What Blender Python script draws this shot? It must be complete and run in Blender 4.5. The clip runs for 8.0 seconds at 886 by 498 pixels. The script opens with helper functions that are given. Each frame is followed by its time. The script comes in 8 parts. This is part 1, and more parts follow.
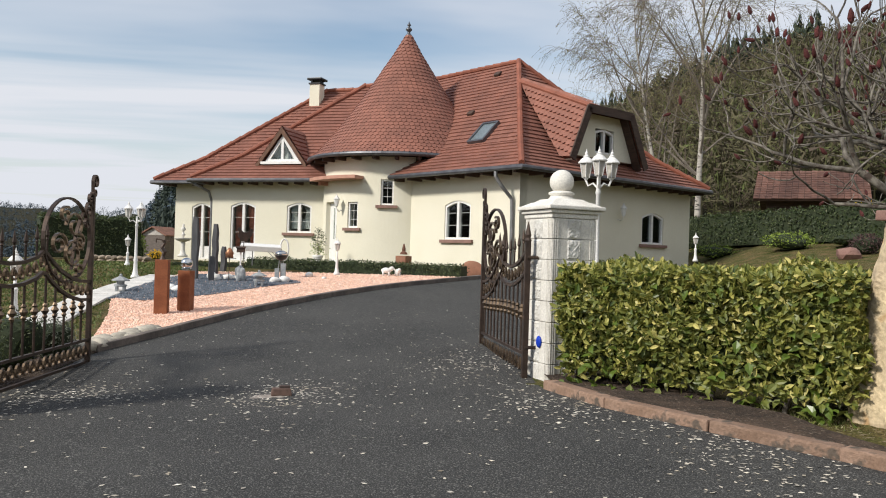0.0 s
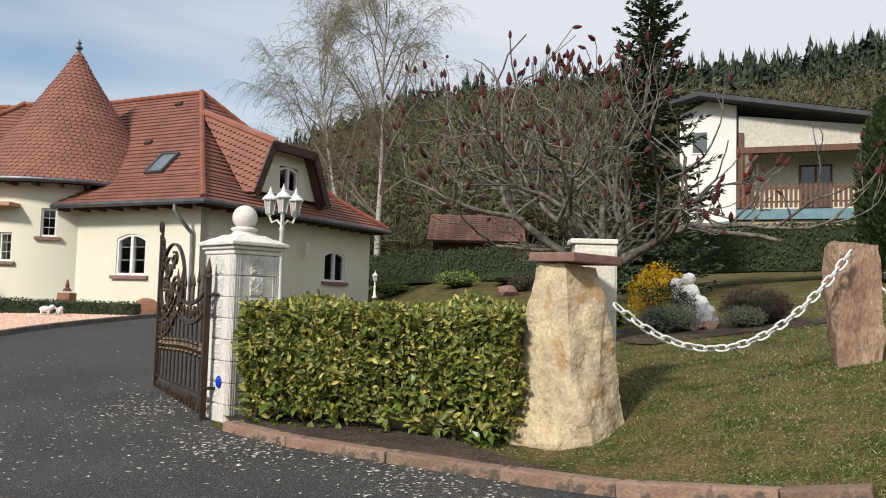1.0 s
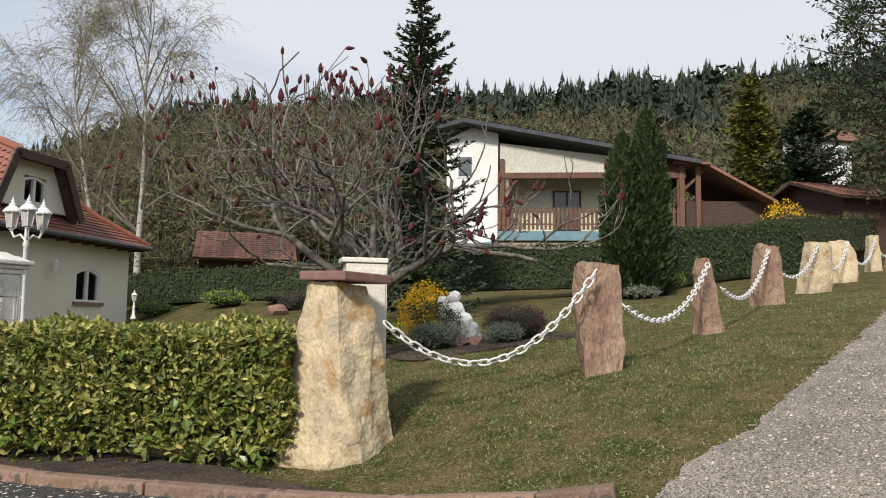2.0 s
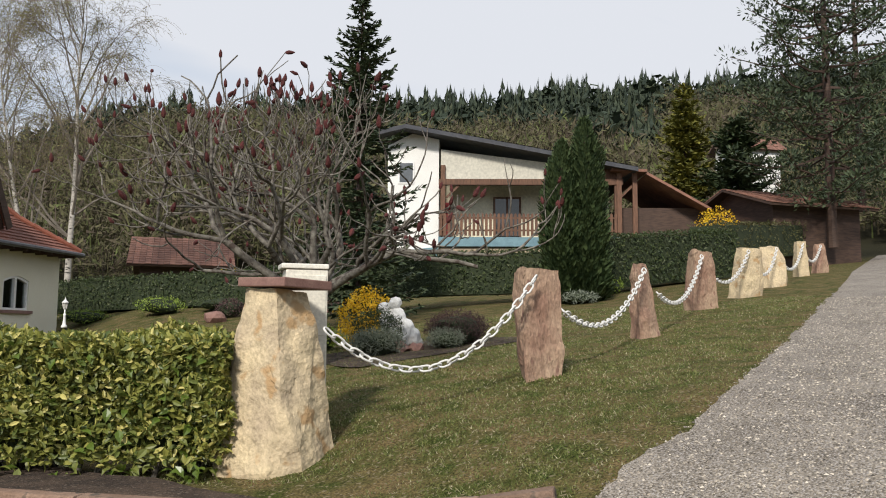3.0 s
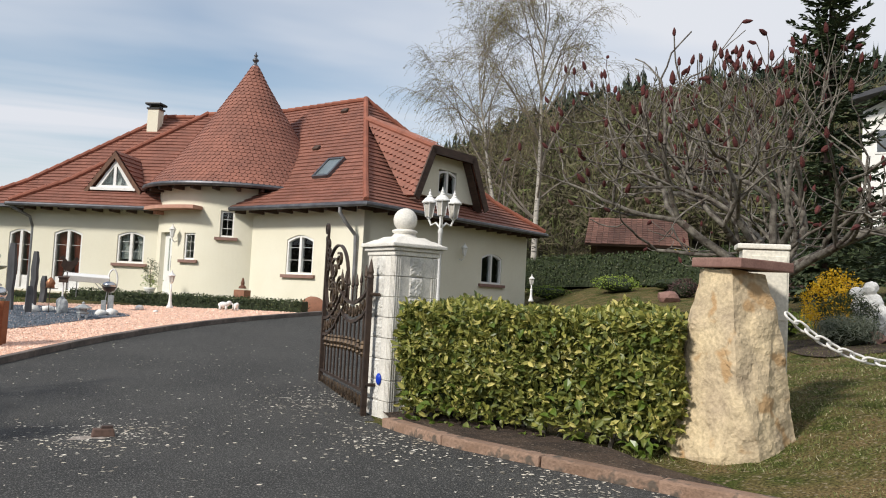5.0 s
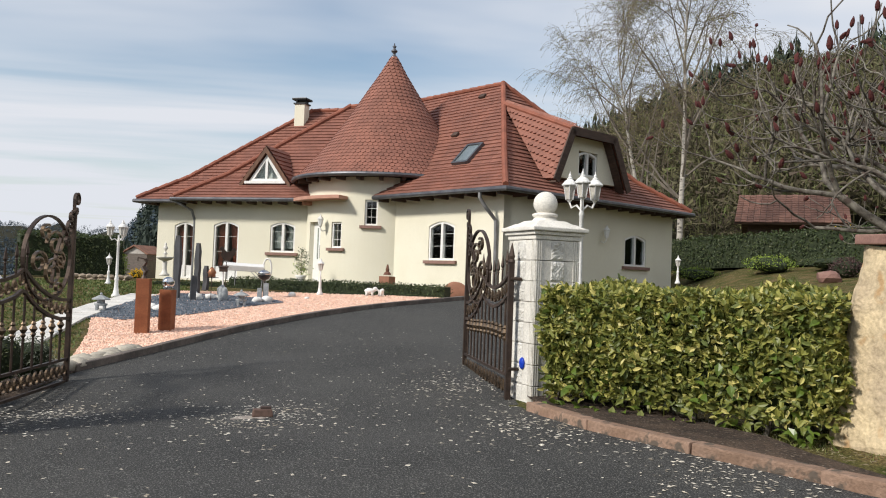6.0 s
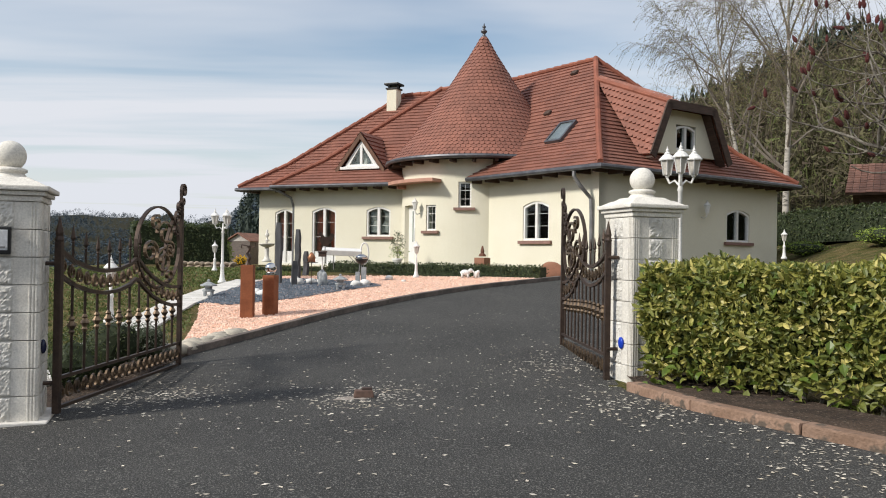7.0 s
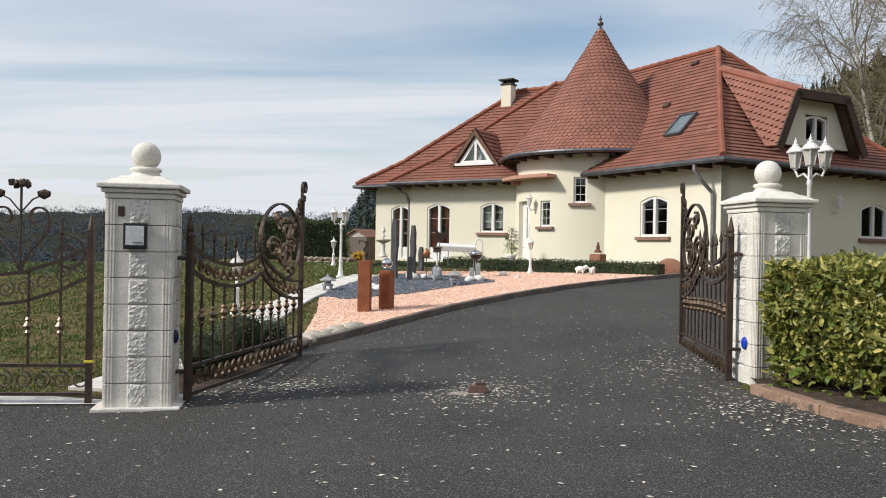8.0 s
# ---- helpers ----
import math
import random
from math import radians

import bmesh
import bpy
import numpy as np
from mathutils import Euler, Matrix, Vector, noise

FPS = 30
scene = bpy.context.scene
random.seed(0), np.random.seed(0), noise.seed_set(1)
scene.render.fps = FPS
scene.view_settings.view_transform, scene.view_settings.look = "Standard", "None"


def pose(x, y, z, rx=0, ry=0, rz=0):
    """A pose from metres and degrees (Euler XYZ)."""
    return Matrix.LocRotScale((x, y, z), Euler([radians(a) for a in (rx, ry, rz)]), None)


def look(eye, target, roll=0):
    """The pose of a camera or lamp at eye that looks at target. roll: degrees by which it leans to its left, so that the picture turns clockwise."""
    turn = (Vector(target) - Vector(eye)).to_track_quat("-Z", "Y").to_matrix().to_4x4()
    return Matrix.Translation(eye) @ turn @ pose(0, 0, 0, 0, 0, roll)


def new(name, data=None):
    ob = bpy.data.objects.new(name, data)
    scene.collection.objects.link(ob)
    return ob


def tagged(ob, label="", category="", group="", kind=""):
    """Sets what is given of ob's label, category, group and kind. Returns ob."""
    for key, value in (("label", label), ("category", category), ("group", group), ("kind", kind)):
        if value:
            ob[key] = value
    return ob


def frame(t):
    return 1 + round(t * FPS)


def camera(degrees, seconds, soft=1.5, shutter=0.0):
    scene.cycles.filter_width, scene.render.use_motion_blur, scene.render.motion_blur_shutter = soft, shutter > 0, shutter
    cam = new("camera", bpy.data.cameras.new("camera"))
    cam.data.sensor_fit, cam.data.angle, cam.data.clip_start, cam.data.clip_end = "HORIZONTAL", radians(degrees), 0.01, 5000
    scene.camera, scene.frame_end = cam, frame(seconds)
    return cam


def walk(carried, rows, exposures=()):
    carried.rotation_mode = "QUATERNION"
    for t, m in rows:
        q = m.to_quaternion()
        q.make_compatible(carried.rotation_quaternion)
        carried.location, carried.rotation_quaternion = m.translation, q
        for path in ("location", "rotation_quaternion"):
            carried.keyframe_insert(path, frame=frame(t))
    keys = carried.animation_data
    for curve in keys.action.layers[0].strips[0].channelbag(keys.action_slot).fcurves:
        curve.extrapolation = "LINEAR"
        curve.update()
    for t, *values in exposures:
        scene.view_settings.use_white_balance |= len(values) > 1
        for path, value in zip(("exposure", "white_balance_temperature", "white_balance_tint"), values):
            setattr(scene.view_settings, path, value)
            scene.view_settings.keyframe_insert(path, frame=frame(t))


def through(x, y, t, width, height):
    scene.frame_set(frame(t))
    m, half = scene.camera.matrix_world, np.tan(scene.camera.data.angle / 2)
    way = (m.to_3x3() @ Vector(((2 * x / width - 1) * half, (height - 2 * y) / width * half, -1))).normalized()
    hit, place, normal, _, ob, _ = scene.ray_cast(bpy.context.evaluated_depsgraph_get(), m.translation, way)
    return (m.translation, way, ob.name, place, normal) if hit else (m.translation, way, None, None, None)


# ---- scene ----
# ---- camera: a hand-held pan from the gate to the right and back ----
EYE = 1.475
cam = camera(56.4, 8.0, 1.05)
ROWS = [  # seconds, yaw, pitch, roll
    (0.0, 0.0, 0.50, -1.74),
    (0.5, -8.785, 1.827, -1.506),
    (0.7, -13.97, 2.58, -1.55),
    (1.0, -21.72, 3.708, -1.624),
    (1.5, -30.002, 4.754, -1.414),
    (2.0, -37.463, 5.321, -0.78),
    (2.2, -39.412, 5.466, -0.48),
    (2.75, -42.1, 5.76, -0.36),
    (3.3, -39.441, 5.928, -0.364),
    (3.5, -37.055, 6.149, -0.453),
    (4.0, -27.565, 6.042, -1.662),
    (4.5, -19.384, 4.694, -2.571),
    (5.0, -10.924, 3.487, -2.914),
    (5.2, -8.226, 3.069, -2.98),
    (6.3, 0.54, 1.61, -1.68),
    (6.5, 1.592, 1.288, -1.446),
    (7.0, 5.451, 0.506, -0.877),
    (7.5, 9.594, 0.411, -0.952),
    (8.0, 13.348, 0.093, -1.057),
]
walk(cam, [(t, pose(0, 0, EYE, 90 + pitch, roll, yaw)) for t, yaw, pitch, roll in ROWS])

# ---- world, sun, exposure ----
SUN_EL, SUN_TO = 37.0, Vector((-0.84, -0.54))      # the sun stands to the left, a little behind the camera
world = bpy.data.worlds.new("sky")
scene.world = world
world.use_nodes = True
wn, wl = world.node_tree.nodes, world.node_tree.links
wn.clear()
sky = wn.new("ShaderNodeTexSky")
sky.sky_type, sky.sun_disc = "NISHITA", False
sky.sun_elevation, sky.sun_rotation = radians(SUN_EL), math.atan2(SUN_TO.x, SUN_TO.y)
sky.dust_density, sky.air_density = 0.8, 1.15
# thin streaky cirrus over the blue
tc, mp = wn.new("ShaderNodeTexCoord"), wn.new("ShaderNodeMapping")
sep, zmax, comb = wn.new("ShaderNodeSeparateXYZ"), wn.new("ShaderNodeMath"), wn.new("ShaderNodeCombineXYZ")
dx, dy = wn.new("ShaderNodeMath"), wn.new("ShaderNodeMath")
wl.new(tc.outputs["Generated"], sep.inputs[0])
zmax.operation, zmax.inputs[1].default_value = "MAXIMUM", 0.05
wl.new(sep.outputs[2], zmax.inputs[0])
for node, k in ((dx, 0), (dy, 1)):
    node.operation = "DIVIDE"
    wl.new(sep.outputs[k], node.inputs[0])
    wl.new(zmax.outputs[0], node.inputs[1])
    wl.new(node.outputs[0], comb.inputs[k])
mp.inputs["Scale"].default_value, mp.inputs["Rotation"].default_value = (0.20, 0.52, 1), (0, 0, radians(-14))
wl.new(comb.outputs[0], mp.inputs[0])
cl, ramp = wn.new("ShaderNodeTexNoise"), wn.new("ShaderNodeValToRGB")
cl.inputs["Scale"].default_value, cl.inputs["Detail"].default_value, cl.inputs["Roughness"].default_value = 1.0, 5, 0.50
cl.inputs["Distortion"].default_value = 0.35
wl.new(mp.outputs[0], cl.inputs[0])
ramp.color_ramp.elements[0].position, ramp.color_ramp.elements[1].position = 0.40, 0.64
wl.new(cl.outputs[0], ramp.inputs[0])
# more cloud towards the horizon and to the right
low, side, cover = wn.new("ShaderNodeMapRange"), wn.new("ShaderNodeMapRange"), wn.new("ShaderNodeMath")
low.inputs[1].default_value, low.inputs[2].default_value, low.inputs[3].default_value, low.inputs[4].default_value = 0.02, 0.26, 0.80, 0.0
side.inputs[1].default_value, side.inputs[2].default_value, side.inputs[3].default_value, side.inputs[4].default_value = -0.12, 0.42, 0.0, 0.8
wl.new(sep.outputs[2], low.inputs[0])
wl.new(sep.outputs[0], side.inputs[0])
cover.operation = "MAXIMUM"
wl.new(low.outputs[0], cover.inputs[0])
wl.new(side.outputs[0], cover.inputs[1])
cov2 = wn.new("ShaderNodeMath")
cov2.operation, cov2.use_clamp = "ADD", True
wl.new(cover.outputs[0], cov2.inputs[0])
wl.new(ramp.outputs[0], cov2.inputs[1])
mix, bg, wo = wn.new("ShaderNodeMix"), wn.new("ShaderNodeBackground"), wn.new("ShaderNodeOutputWorld")
mix.data_type = "RGBA"
mix.inputs[7].default_value = (5.75, 5.95, 6.4, 1)
wl.new(cov2.outputs[0], mix.inputs[0])
wl.new(sky.outputs[0], mix.inputs[6])
wl.new(mix.outputs[2], bg.inputs[0])
bg.inputs[1].default_value = 0.113
wl.new(bg.outputs[0], wo.inputs[0])
sun = new("sun", bpy.data.lights.new("sun", "SUN"))
sun.data.energy, sun.data.angle, sun.data.color = 3.35, radians(7.0), (1.0, 0.95, 0.87)
sun.matrix_world = look((0, 0, 30), Vector((0, 0, 30)) - Vector((SUN_TO.x, SUN_TO.y, math.tan(radians(SUN_EL)) * SUN_TO.length)))
scene.view_settings.exposure = 0.22

# ---- helpers of this scene ----
rng = random.Random(7)
nrng = np.random.RandomState(11)


def mat(name, c1, c2=None, scale=4.0, rough=0.8, bump=0.0, bscale=None, metal=0.0, spots=None, piece=0.0, island=0.0, stretch=(1, 1, 1), mid=(0.35, 0.65), spec=0.4, far=None, grain=0.18):
    """A procedural surface: two noise-mixed colours, a finer grain, bump, optional spots (colour, scale, amount)."""
    m = bpy.data.materials.new(name)
    m.use_nodes = True
    n, l = m.node_tree.nodes, m.node_tree.links
    b = n["Principled BSDF"]
    b.inputs["Roughness"].default_value, b.inputs["Metallic"].default_value = rough, metal
    b.inputs["Specular IOR Level"].default_value = spec
    co, mp = n.new("ShaderNodeTexCoord"), n.new("ShaderNodeMapping")
    mp.inputs["Scale"].default_value = stretch
    l.new(co.outputs["Object"], mp.inputs[0])
    vec = mp.outputs[0]
    c2 = c2 or tuple(v * 0.75 for v in c1)
    nz, rp = n.new("ShaderNodeTexNoise"), n.new("ShaderNodeValToRGB")
    nz.inputs["Scale"].default_value, nz.inputs["Detail"].default_value = scale, 6
    l.new(vec, nz.inputs[0])
    rp.color_ramp.elements[0].position, rp.color_ramp.elements[1].position = mid
    rp.color_ramp.elements[0].color, rp.color_ramp.elements[1].color = (*c1, 1), (*c2, 1)
    l.new(nz.outputs[0], rp.inputs[0])
    out = rp.outputs[0]
    fine = n.new("ShaderNodeTexNoise")
    fine.inputs["Scale"].default_value, fine.inputs["Detail"].default_value = bscale or scale * 9, 5
    l.new(vec, fine.inputs[0])
    hs = n.new("ShaderNodeHueSaturation")
    mr = n.new("ShaderNodeMapRange")
    mr.inputs[1].default_value, mr.inputs[2].default_value, mr.inputs[3].default_value, mr.inputs[4].default_value = 0.25, 0.75, 1 - grain, 1 + grain
    l.new(fine.outputs[0], mr.inputs[0])
    val = mr.outputs[0]
    for amount, node, socket in ((piece, "ShaderNodeObjectInfo", "Random"), (island, "ShaderNodeNewGeometry", "Random Per Island")):
        if amount:
            src, m2, mul = n.new(node), n.new("ShaderNodeMapRange"), n.new("ShaderNodeMath")
            m2.inputs[3].default_value, m2.inputs[4].default_value = 1 - amount, 1 + amount
            l.new(src.outputs[socket], m2.inputs[0])
            mul.operation = "MULTIPLY"
            l.new(val, mul.inputs[0])
            l.new(m2.outputs[0], mul.inputs[1])
            val = mul.outputs[0]
    l.new(val, hs.inputs["Value"])
    l.new(out, hs.inputs["Color"])
    out = hs.outputs[0]
    if spots:
        col, sc, amt = spots
        vo, r2, mx = n.new("ShaderNodeTexNoise"), n.new("ShaderNodeValToRGB"), n.new("ShaderNodeMix")
        vo.inputs["Scale"].default_value, vo.inputs["Detail"].default_value = sc, 3
        l.new(vec, vo.inputs[0])
        r2.color_ramp.elements[0].position, r2.color_ramp.elements[1].position = 1 - amt, min(1, 1.06 - amt)
        l.new(vo.outputs[0], r2.inputs[0])
        mx.data_type = "RGBA"
        l.new(r2.outputs[0], mx.inputs[0])
        l.new(out, mx.inputs[6])
        mx.inputs[7].default_value = (*col, 1)
        out = mx.outputs[2]
    if far:                          # forest floor where the woods stand, beyond the garden
        ln, m3, mx = n.new("ShaderNodeVectorMath"), n.new("ShaderNodeMapRange"), n.new("ShaderNodeMix")
        ln.operation = "LENGTH"
        l.new(co.outputs["Object"], ln.inputs[0])
        m3.inputs[1].default_value, m3.inputs[2].default_value = 46, 60
        l.new(ln.outputs["Value"], m3.inputs[0])
        mx.data_type = "RGBA"
        l.new(m3.outputs[0], mx.inputs[0])
        l.new(out, mx.inputs[6])
        mx.inputs[7].default_value = (*far, 1)
        out = mx.outputs[2]
    l.new(out, b.inputs["Base Color"])
    if bump:
        bp = n.new("ShaderNodeBump")
        bp.inputs["Strength"].default_value, bp.inputs["Distance"].default_value = 1.0, bump
        l.new(fine.outputs[0], bp.inputs["Height"])
        l.new(bp.outputs[0], b.inputs["Normal"])
    return m


def leafmat(name, c1, c2, c3=None, rough=0.45, through=0.25):
    """Leaves: colour by leaf, some light passing through."""
    m = bpy.data.materials.new(name)
    m.use_nodes = True
    n, l = m.node_tree.nodes, m.node_tree.links
    b = n["Principled BSDF"]
    b.inputs["Roughness"].default_value = rough
    g, rp = n.new("ShaderNodeNewGeometry"), n.new("ShaderNodeValToRGB")
    rp.color_ramp.elements[0].color, rp.color_ramp.elements[1].color = (*c1, 1), (*c2, 1)
    if c3:
        rp.color_ramp.elements[1].position = 0.8
        rp.color_ramp.elements.new(1.0).color = (*c3, 1)
    l.new(g.outputs["Random Per Island"], rp.inputs[0])
    l.new(rp.outputs[0], b.inputs["Base Color"])
    tr, mx = n.new("ShaderNodeBsdfTranslucent"), n.new("ShaderNodeMixShader")
    l.new(rp.outputs[0], tr.inputs[0])
    mx.inputs[0].default_value = through
    l.new(b.outputs[0], mx.inputs[1])
    l.new(tr.outputs[0], mx.inputs[2])
    l.new(mx.outputs[0], n["Material Output"].inputs[0])
    return m


def glassmat(name, tint=(0.9, 0.95, 0.95)):
    m = bpy.data.materials.new(name)
    m.use_nodes = True
    n, l = m.node_tree.nodes, m.node_tree.links
    n.clear()
    tr, gl, fr, mx, o = (n.new("ShaderNode" + k) for k in ("BsdfTransparent", "BsdfGlossy", "Fresnel", "MixShader", "OutputMaterial"))
    tr.inputs[0].default_value = (*tint, 1)
    gl.inputs["Roughness"].default_value = 0.02
    fr.inputs[0].default_value = 1.5
    l.new(fr.outputs[0], mx.inputs[0])
    l.new(tr.outputs[0], mx.inputs[1])
    l.new(gl.outputs[0], mx.inputs[2])
    l.new(mx.outputs[0], o.inputs[0])
    return m


def part(name, bm, material, parent=None, label="", smooth=False):
    """Links a bmesh as one mesh object, under a thing or under a part."""
    me = bpy.data.meshes.new(name)
    bm.to_mesh(me)
    bm.free()
    if smooth:
        me.shade_smooth()
    me.materials.append(material)
    ob = new(name, me)
    ob.parent = parent
    return tagged(ob, label) if label else ob


def raw(name, verts, faces, material, parent=None, label="", smooth=False):
    me = bpy.data.meshes.new(name)
    me.from_pydata([tuple(map(float, v)) for v in verts], [], faces)
    me.materials.append(material)
    if smooth:
        me.shade_smooth()
    ob = new(name, me)
    ob.parent = parent
    return tagged(ob, label) if label else ob


def empty(name, m, label, category, group="", kind=""):
    ob = new(name)
    ob.empty_display_size = 0.2
    ob.matrix_world = m
    return tagged(ob, label, category, group, kind)


def box(bm, c, s, rot=None, bevel=0.0, taper=1.0):
    """A box of size s about c, optionally turned, tapered to its top and bevelled."""
    vs = []
    for z in (-0.5, 0.5):
        k = taper if z > 0 else 1.0
        for x, y in ((-0.5, -0.5), (0.5, -0.5), (0.5, 0.5), (-0.5, 0.5)):
            p = Vector((x * s[0] * k, y * s[1] * k, z * s[2]))
            vs.append(bm.verts.new(Vector(c) + (rot @ p if rot else p)))
    fs = [bm.faces.new([vs[i] for i in q]) for q in ((3, 2, 1, 0), (4, 5, 6, 7), (0, 1, 5, 4), (1, 2, 6, 5), (2, 3, 7, 6), (3, 0, 4, 7))]
    if bevel:
        bmesh.ops.bevel(bm, geom=list({e for f in fs for e in f.edges}), offset=bevel, segments=2, affect="EDGES", profile=0.6)


def boxbm(c, s, rot=None, bevel=0.0, taper=1.0):
    bm = bmesh.new()
    box(bm, c, s, rot, bevel, taper)
    return bm


def prism(bm, poly, m, t0, t1):
    """A polygon in a wall's (u, z) plane, extruded from depth t0 to t1 inwards; m: wall frame with X along, Y in, Z up."""
    a = [bm.verts.new(m @ Vector((u, t0, z))) for u, z in poly]
    b = [bm.verts.new(m @ Vector((u, t1, z))) for u, z in poly]
    bm.faces.new(a)
    bm.faces.new(b[::-1])
    for i in range(len(poly)):
        j = (i + 1) % len(poly)
        bm.faces.new((a[j], a[i], b[i], b[j]))


def tube(bm, pts, r, seg=6, close=False, caps=True):
    """A round bar along pts; r: a radius or one for each point."""
    pts = [Vector(p) for p in pts]
    rs = list(r) if hasattr(r, "__len__") else [r] * len(pts)
    rings, n = [], len(pts)
    side = None
    for i, p in enumerate(pts):
        a, b = (pts[i - 1] if i or close else p), (pts[(i + 1) % n] if i < n - 1 or close else p)
        d = (b - a).normalized() if (b - a).length > 1e-9 else Vector((0, 0, 1))
        if side is None:
            side = d.orthogonal().normalized()
        side = (side - d * side.dot(d))
        side = side.normalized() if side.length > 1e-6 else d.orthogonal().normalized()
        up = d.cross(side)
        rings.append([bm.verts.new(p + (side * math.cos(k * math.tau / seg) + up * math.sin(k * math.tau / seg)) * rs[i]) for k in range(seg)])
    for i in range(n if close else n - 1):
        u, v = rings[i], rings[(i + 1) % n]
        for k in range(seg):
            bm.faces.new((u[k], u[(k + 1) % seg], v[(k + 1) % seg], v[k]))
    if caps and not close:
        bm.faces.new(rings[0][::-1])
        bm.faces.new(rings[-1])


def lathe(bm, prof, c=(0, 0, 0), seg=16):
    """A turned body: prof is rows of radius, height."""
    c = Vector(c)
    rings = []
    for r, z in prof:
        rings.append([bm.verts.new(c + Vector((max(r, 1e-4) * math.cos(k * math.tau / seg), max(r, 1e-4) * math.sin(k * math.tau / seg), z))) for k in range(seg)])
    for u, v in zip(rings, rings[1:]):
        for k in range(seg):
            bm.faces.new((u[k], u[(k + 1) % seg], v[(k + 1) % seg], v[k]))
    bm.faces.new(rings[0][::-1])
    bm.faces.new(rings[-1])


def lathebm(prof, c=(0, 0, 0), seg=16):
    bm = bmesh.new()
    lathe(bm, prof, c, seg)
    return bm


def lump(c, s, seed=0, sub=3, amp=0.25, freq=1.4, flat=0.0):
    """An uneven stone or clump: an icosphere pushed about by noise; flat: cut flat below this share of its half height."""
    bm = bmesh.new()
    bmesh.ops.create_icosphere(bm, subdivisions=sub, radius=1.0)
    off = Vector((seed * 3.7, seed * 1.3, seed * 7.1))
    for v in bm.verts:
        k = 1 + amp * noise.fractal(v.co * freq + off, 0.9, 2.0, 4)
        v.co = Vector((v.co.x * s[0] * k, v.co.y * s[1] * k, v.co.z * s[2] * k)) + Vector(c)
    return bm


def ground_at(x, y):
    a = np.interp(y, [-50, 8.5, 12, 15, 18, 21, 24, 60], [0, 0, .22, .47, .72, .92, 1.0, 1.1])
    a += 0.034 * min(max(x + 4.3, 0), 5.5) * np.interp(y, [2, 6.5, 10, 17], [0, 1, 1, 0])
    b = np.interp(x, [-50, 1.5, 3.2, 3.9, 5, 7, 11, 15.3, 19, 22, 25.4, 28.5, 60], [-.5, -.1, .14, .27, .6, .98, 1.41, 1.98, 2.4, 2.8, 3.28, 3.6, 7.0])
    bank = 0.75 * np.interp(y, [20, 30], [0, 1]) * np.interp(x, [8.5, 11, 14, 18], [0, 1, 1, 0])
    return float(max(a, b) + bank)


# ---- materials ----
M_ASPHALT = mat("asphalt", (0.0265, 0.0265, 0.0255), (0.046, 0.045, 0.042), 0.7, 0.85, 0.014, 95, spots=((0.17, 0.165, 0.15), 80, 0.435), grain=0.9)
M_ROAD = mat("worn_road", (0.135, 0.112, 0.086), (0.235, 0.20, 0.158), 1.3, 0.9, 0.016, 60, spots=((0.40, 0.36, 0.32), 70, 0.47), grain=0.95)
M_GRASS = mat("lawn_ground", (0.058, 0.072, 0.016), (0.160, 0.116, 0.052), 2.6, 0.95, 0.04, 45, spec=0.1, spots=((0.25, 0.205, 0.13), 24, 0.40), far=(0.032, 0.030, 0.017), grain=0.85)
M_SOIL = mat("bed_soil", (0.034, 0.022, 0.015), (0.082, 0.054, 0.036), 5, 0.95, 0.04, 40, spots=((0.17, 0.13, 0.095), 30, 0.4), grain=0.5)
M_GRAVEL = mat("pink_gravel", (0.70, 0.41, 0.29), (0.82, 0.56, 0.43), 14, 0.85, 0.02, 45)
M_SLATECHIP = mat("slate_chippings", (0.06, 0.075, 0.095), (0.12, 0.14, 0.165), 12, 0.7, 0.03, 38)
M_PAVE = mat("pale_paving", (0.55, 0.53, 0.49), (0.70, 0.67, 0.62), 3, 0.8, 0.003)
M_KERB = mat("sandstone_kerb", (0.205, 0.128, 0.086), (0.275, 0.180, 0.128), 6, 0.88, 0.012, 45, piece=0.18, spots=((0.11, 0.085, 0.065), 7, 0.42))
M_RENDER = mat("cream_render", (0.75, 0.715, 0.585), (0.71, 0.67, 0.535), 0.8, 0.9, 0.002, 90)
M_WHITE = mat("white_paint", (0.80, 0.79, 0.76), (0.74, 0.73, 0.70), 5, 0.45)
M_WHITEWALL = mat("white_render", (0.80, 0.79, 0.75), (0.74, 0.72, 0.68), 1, 0.9, 0.002, 80)
M_STONE = mat("cast_stone", (0.74, 0.71, 0.64), (0.62, 0.59, 0.53), 6, 0.85, 0.003, 60, piece=0.05)
M_STONEROUGH = mat("split_stone", (0.70, 0.68, 0.63), (0.54, 0.52, 0.47), 9, 0.9, 0.012, 30)
M_TILE = mat("clay_tile", (0.255, 0.106, 0.073), (0.20, 0.085, 0.060), 1.2, 0.7, 0.003, 25, piece=0.16, island=0.10)
M_RIDGE = mat("clay_ridge", (0.29, 0.10, 0.06), (0.22, 0.075, 0.045), 2, 0.7, 0.003, 25, piece=0.12)
M_ZINC = mat("zinc_gutter", (0.16, 0.16, 0.17), (0.10, 0.10, 0.11), 3, 0.45, metal=0.7)
M_PIPE = mat("grey_pipe", (0.25, 0.25, 0.25), (0.18, 0.18, 0.18), 3, 0.5, metal=0.3)
M_DARKWOOD = mat("dark_wood", (0.085, 0.05, 0.035), (0.05, 0.03, 0.022), 3, 0.7, 0.002, stretch=(1, 1, 6))
M_BROWNWOOD = mat("brown_wood", (0.17, 0.085, 0.05), (0.10, 0.05, 0.03), 3, 0.7, 0.002, piece=0.15, stretch=(6, 6, 1))
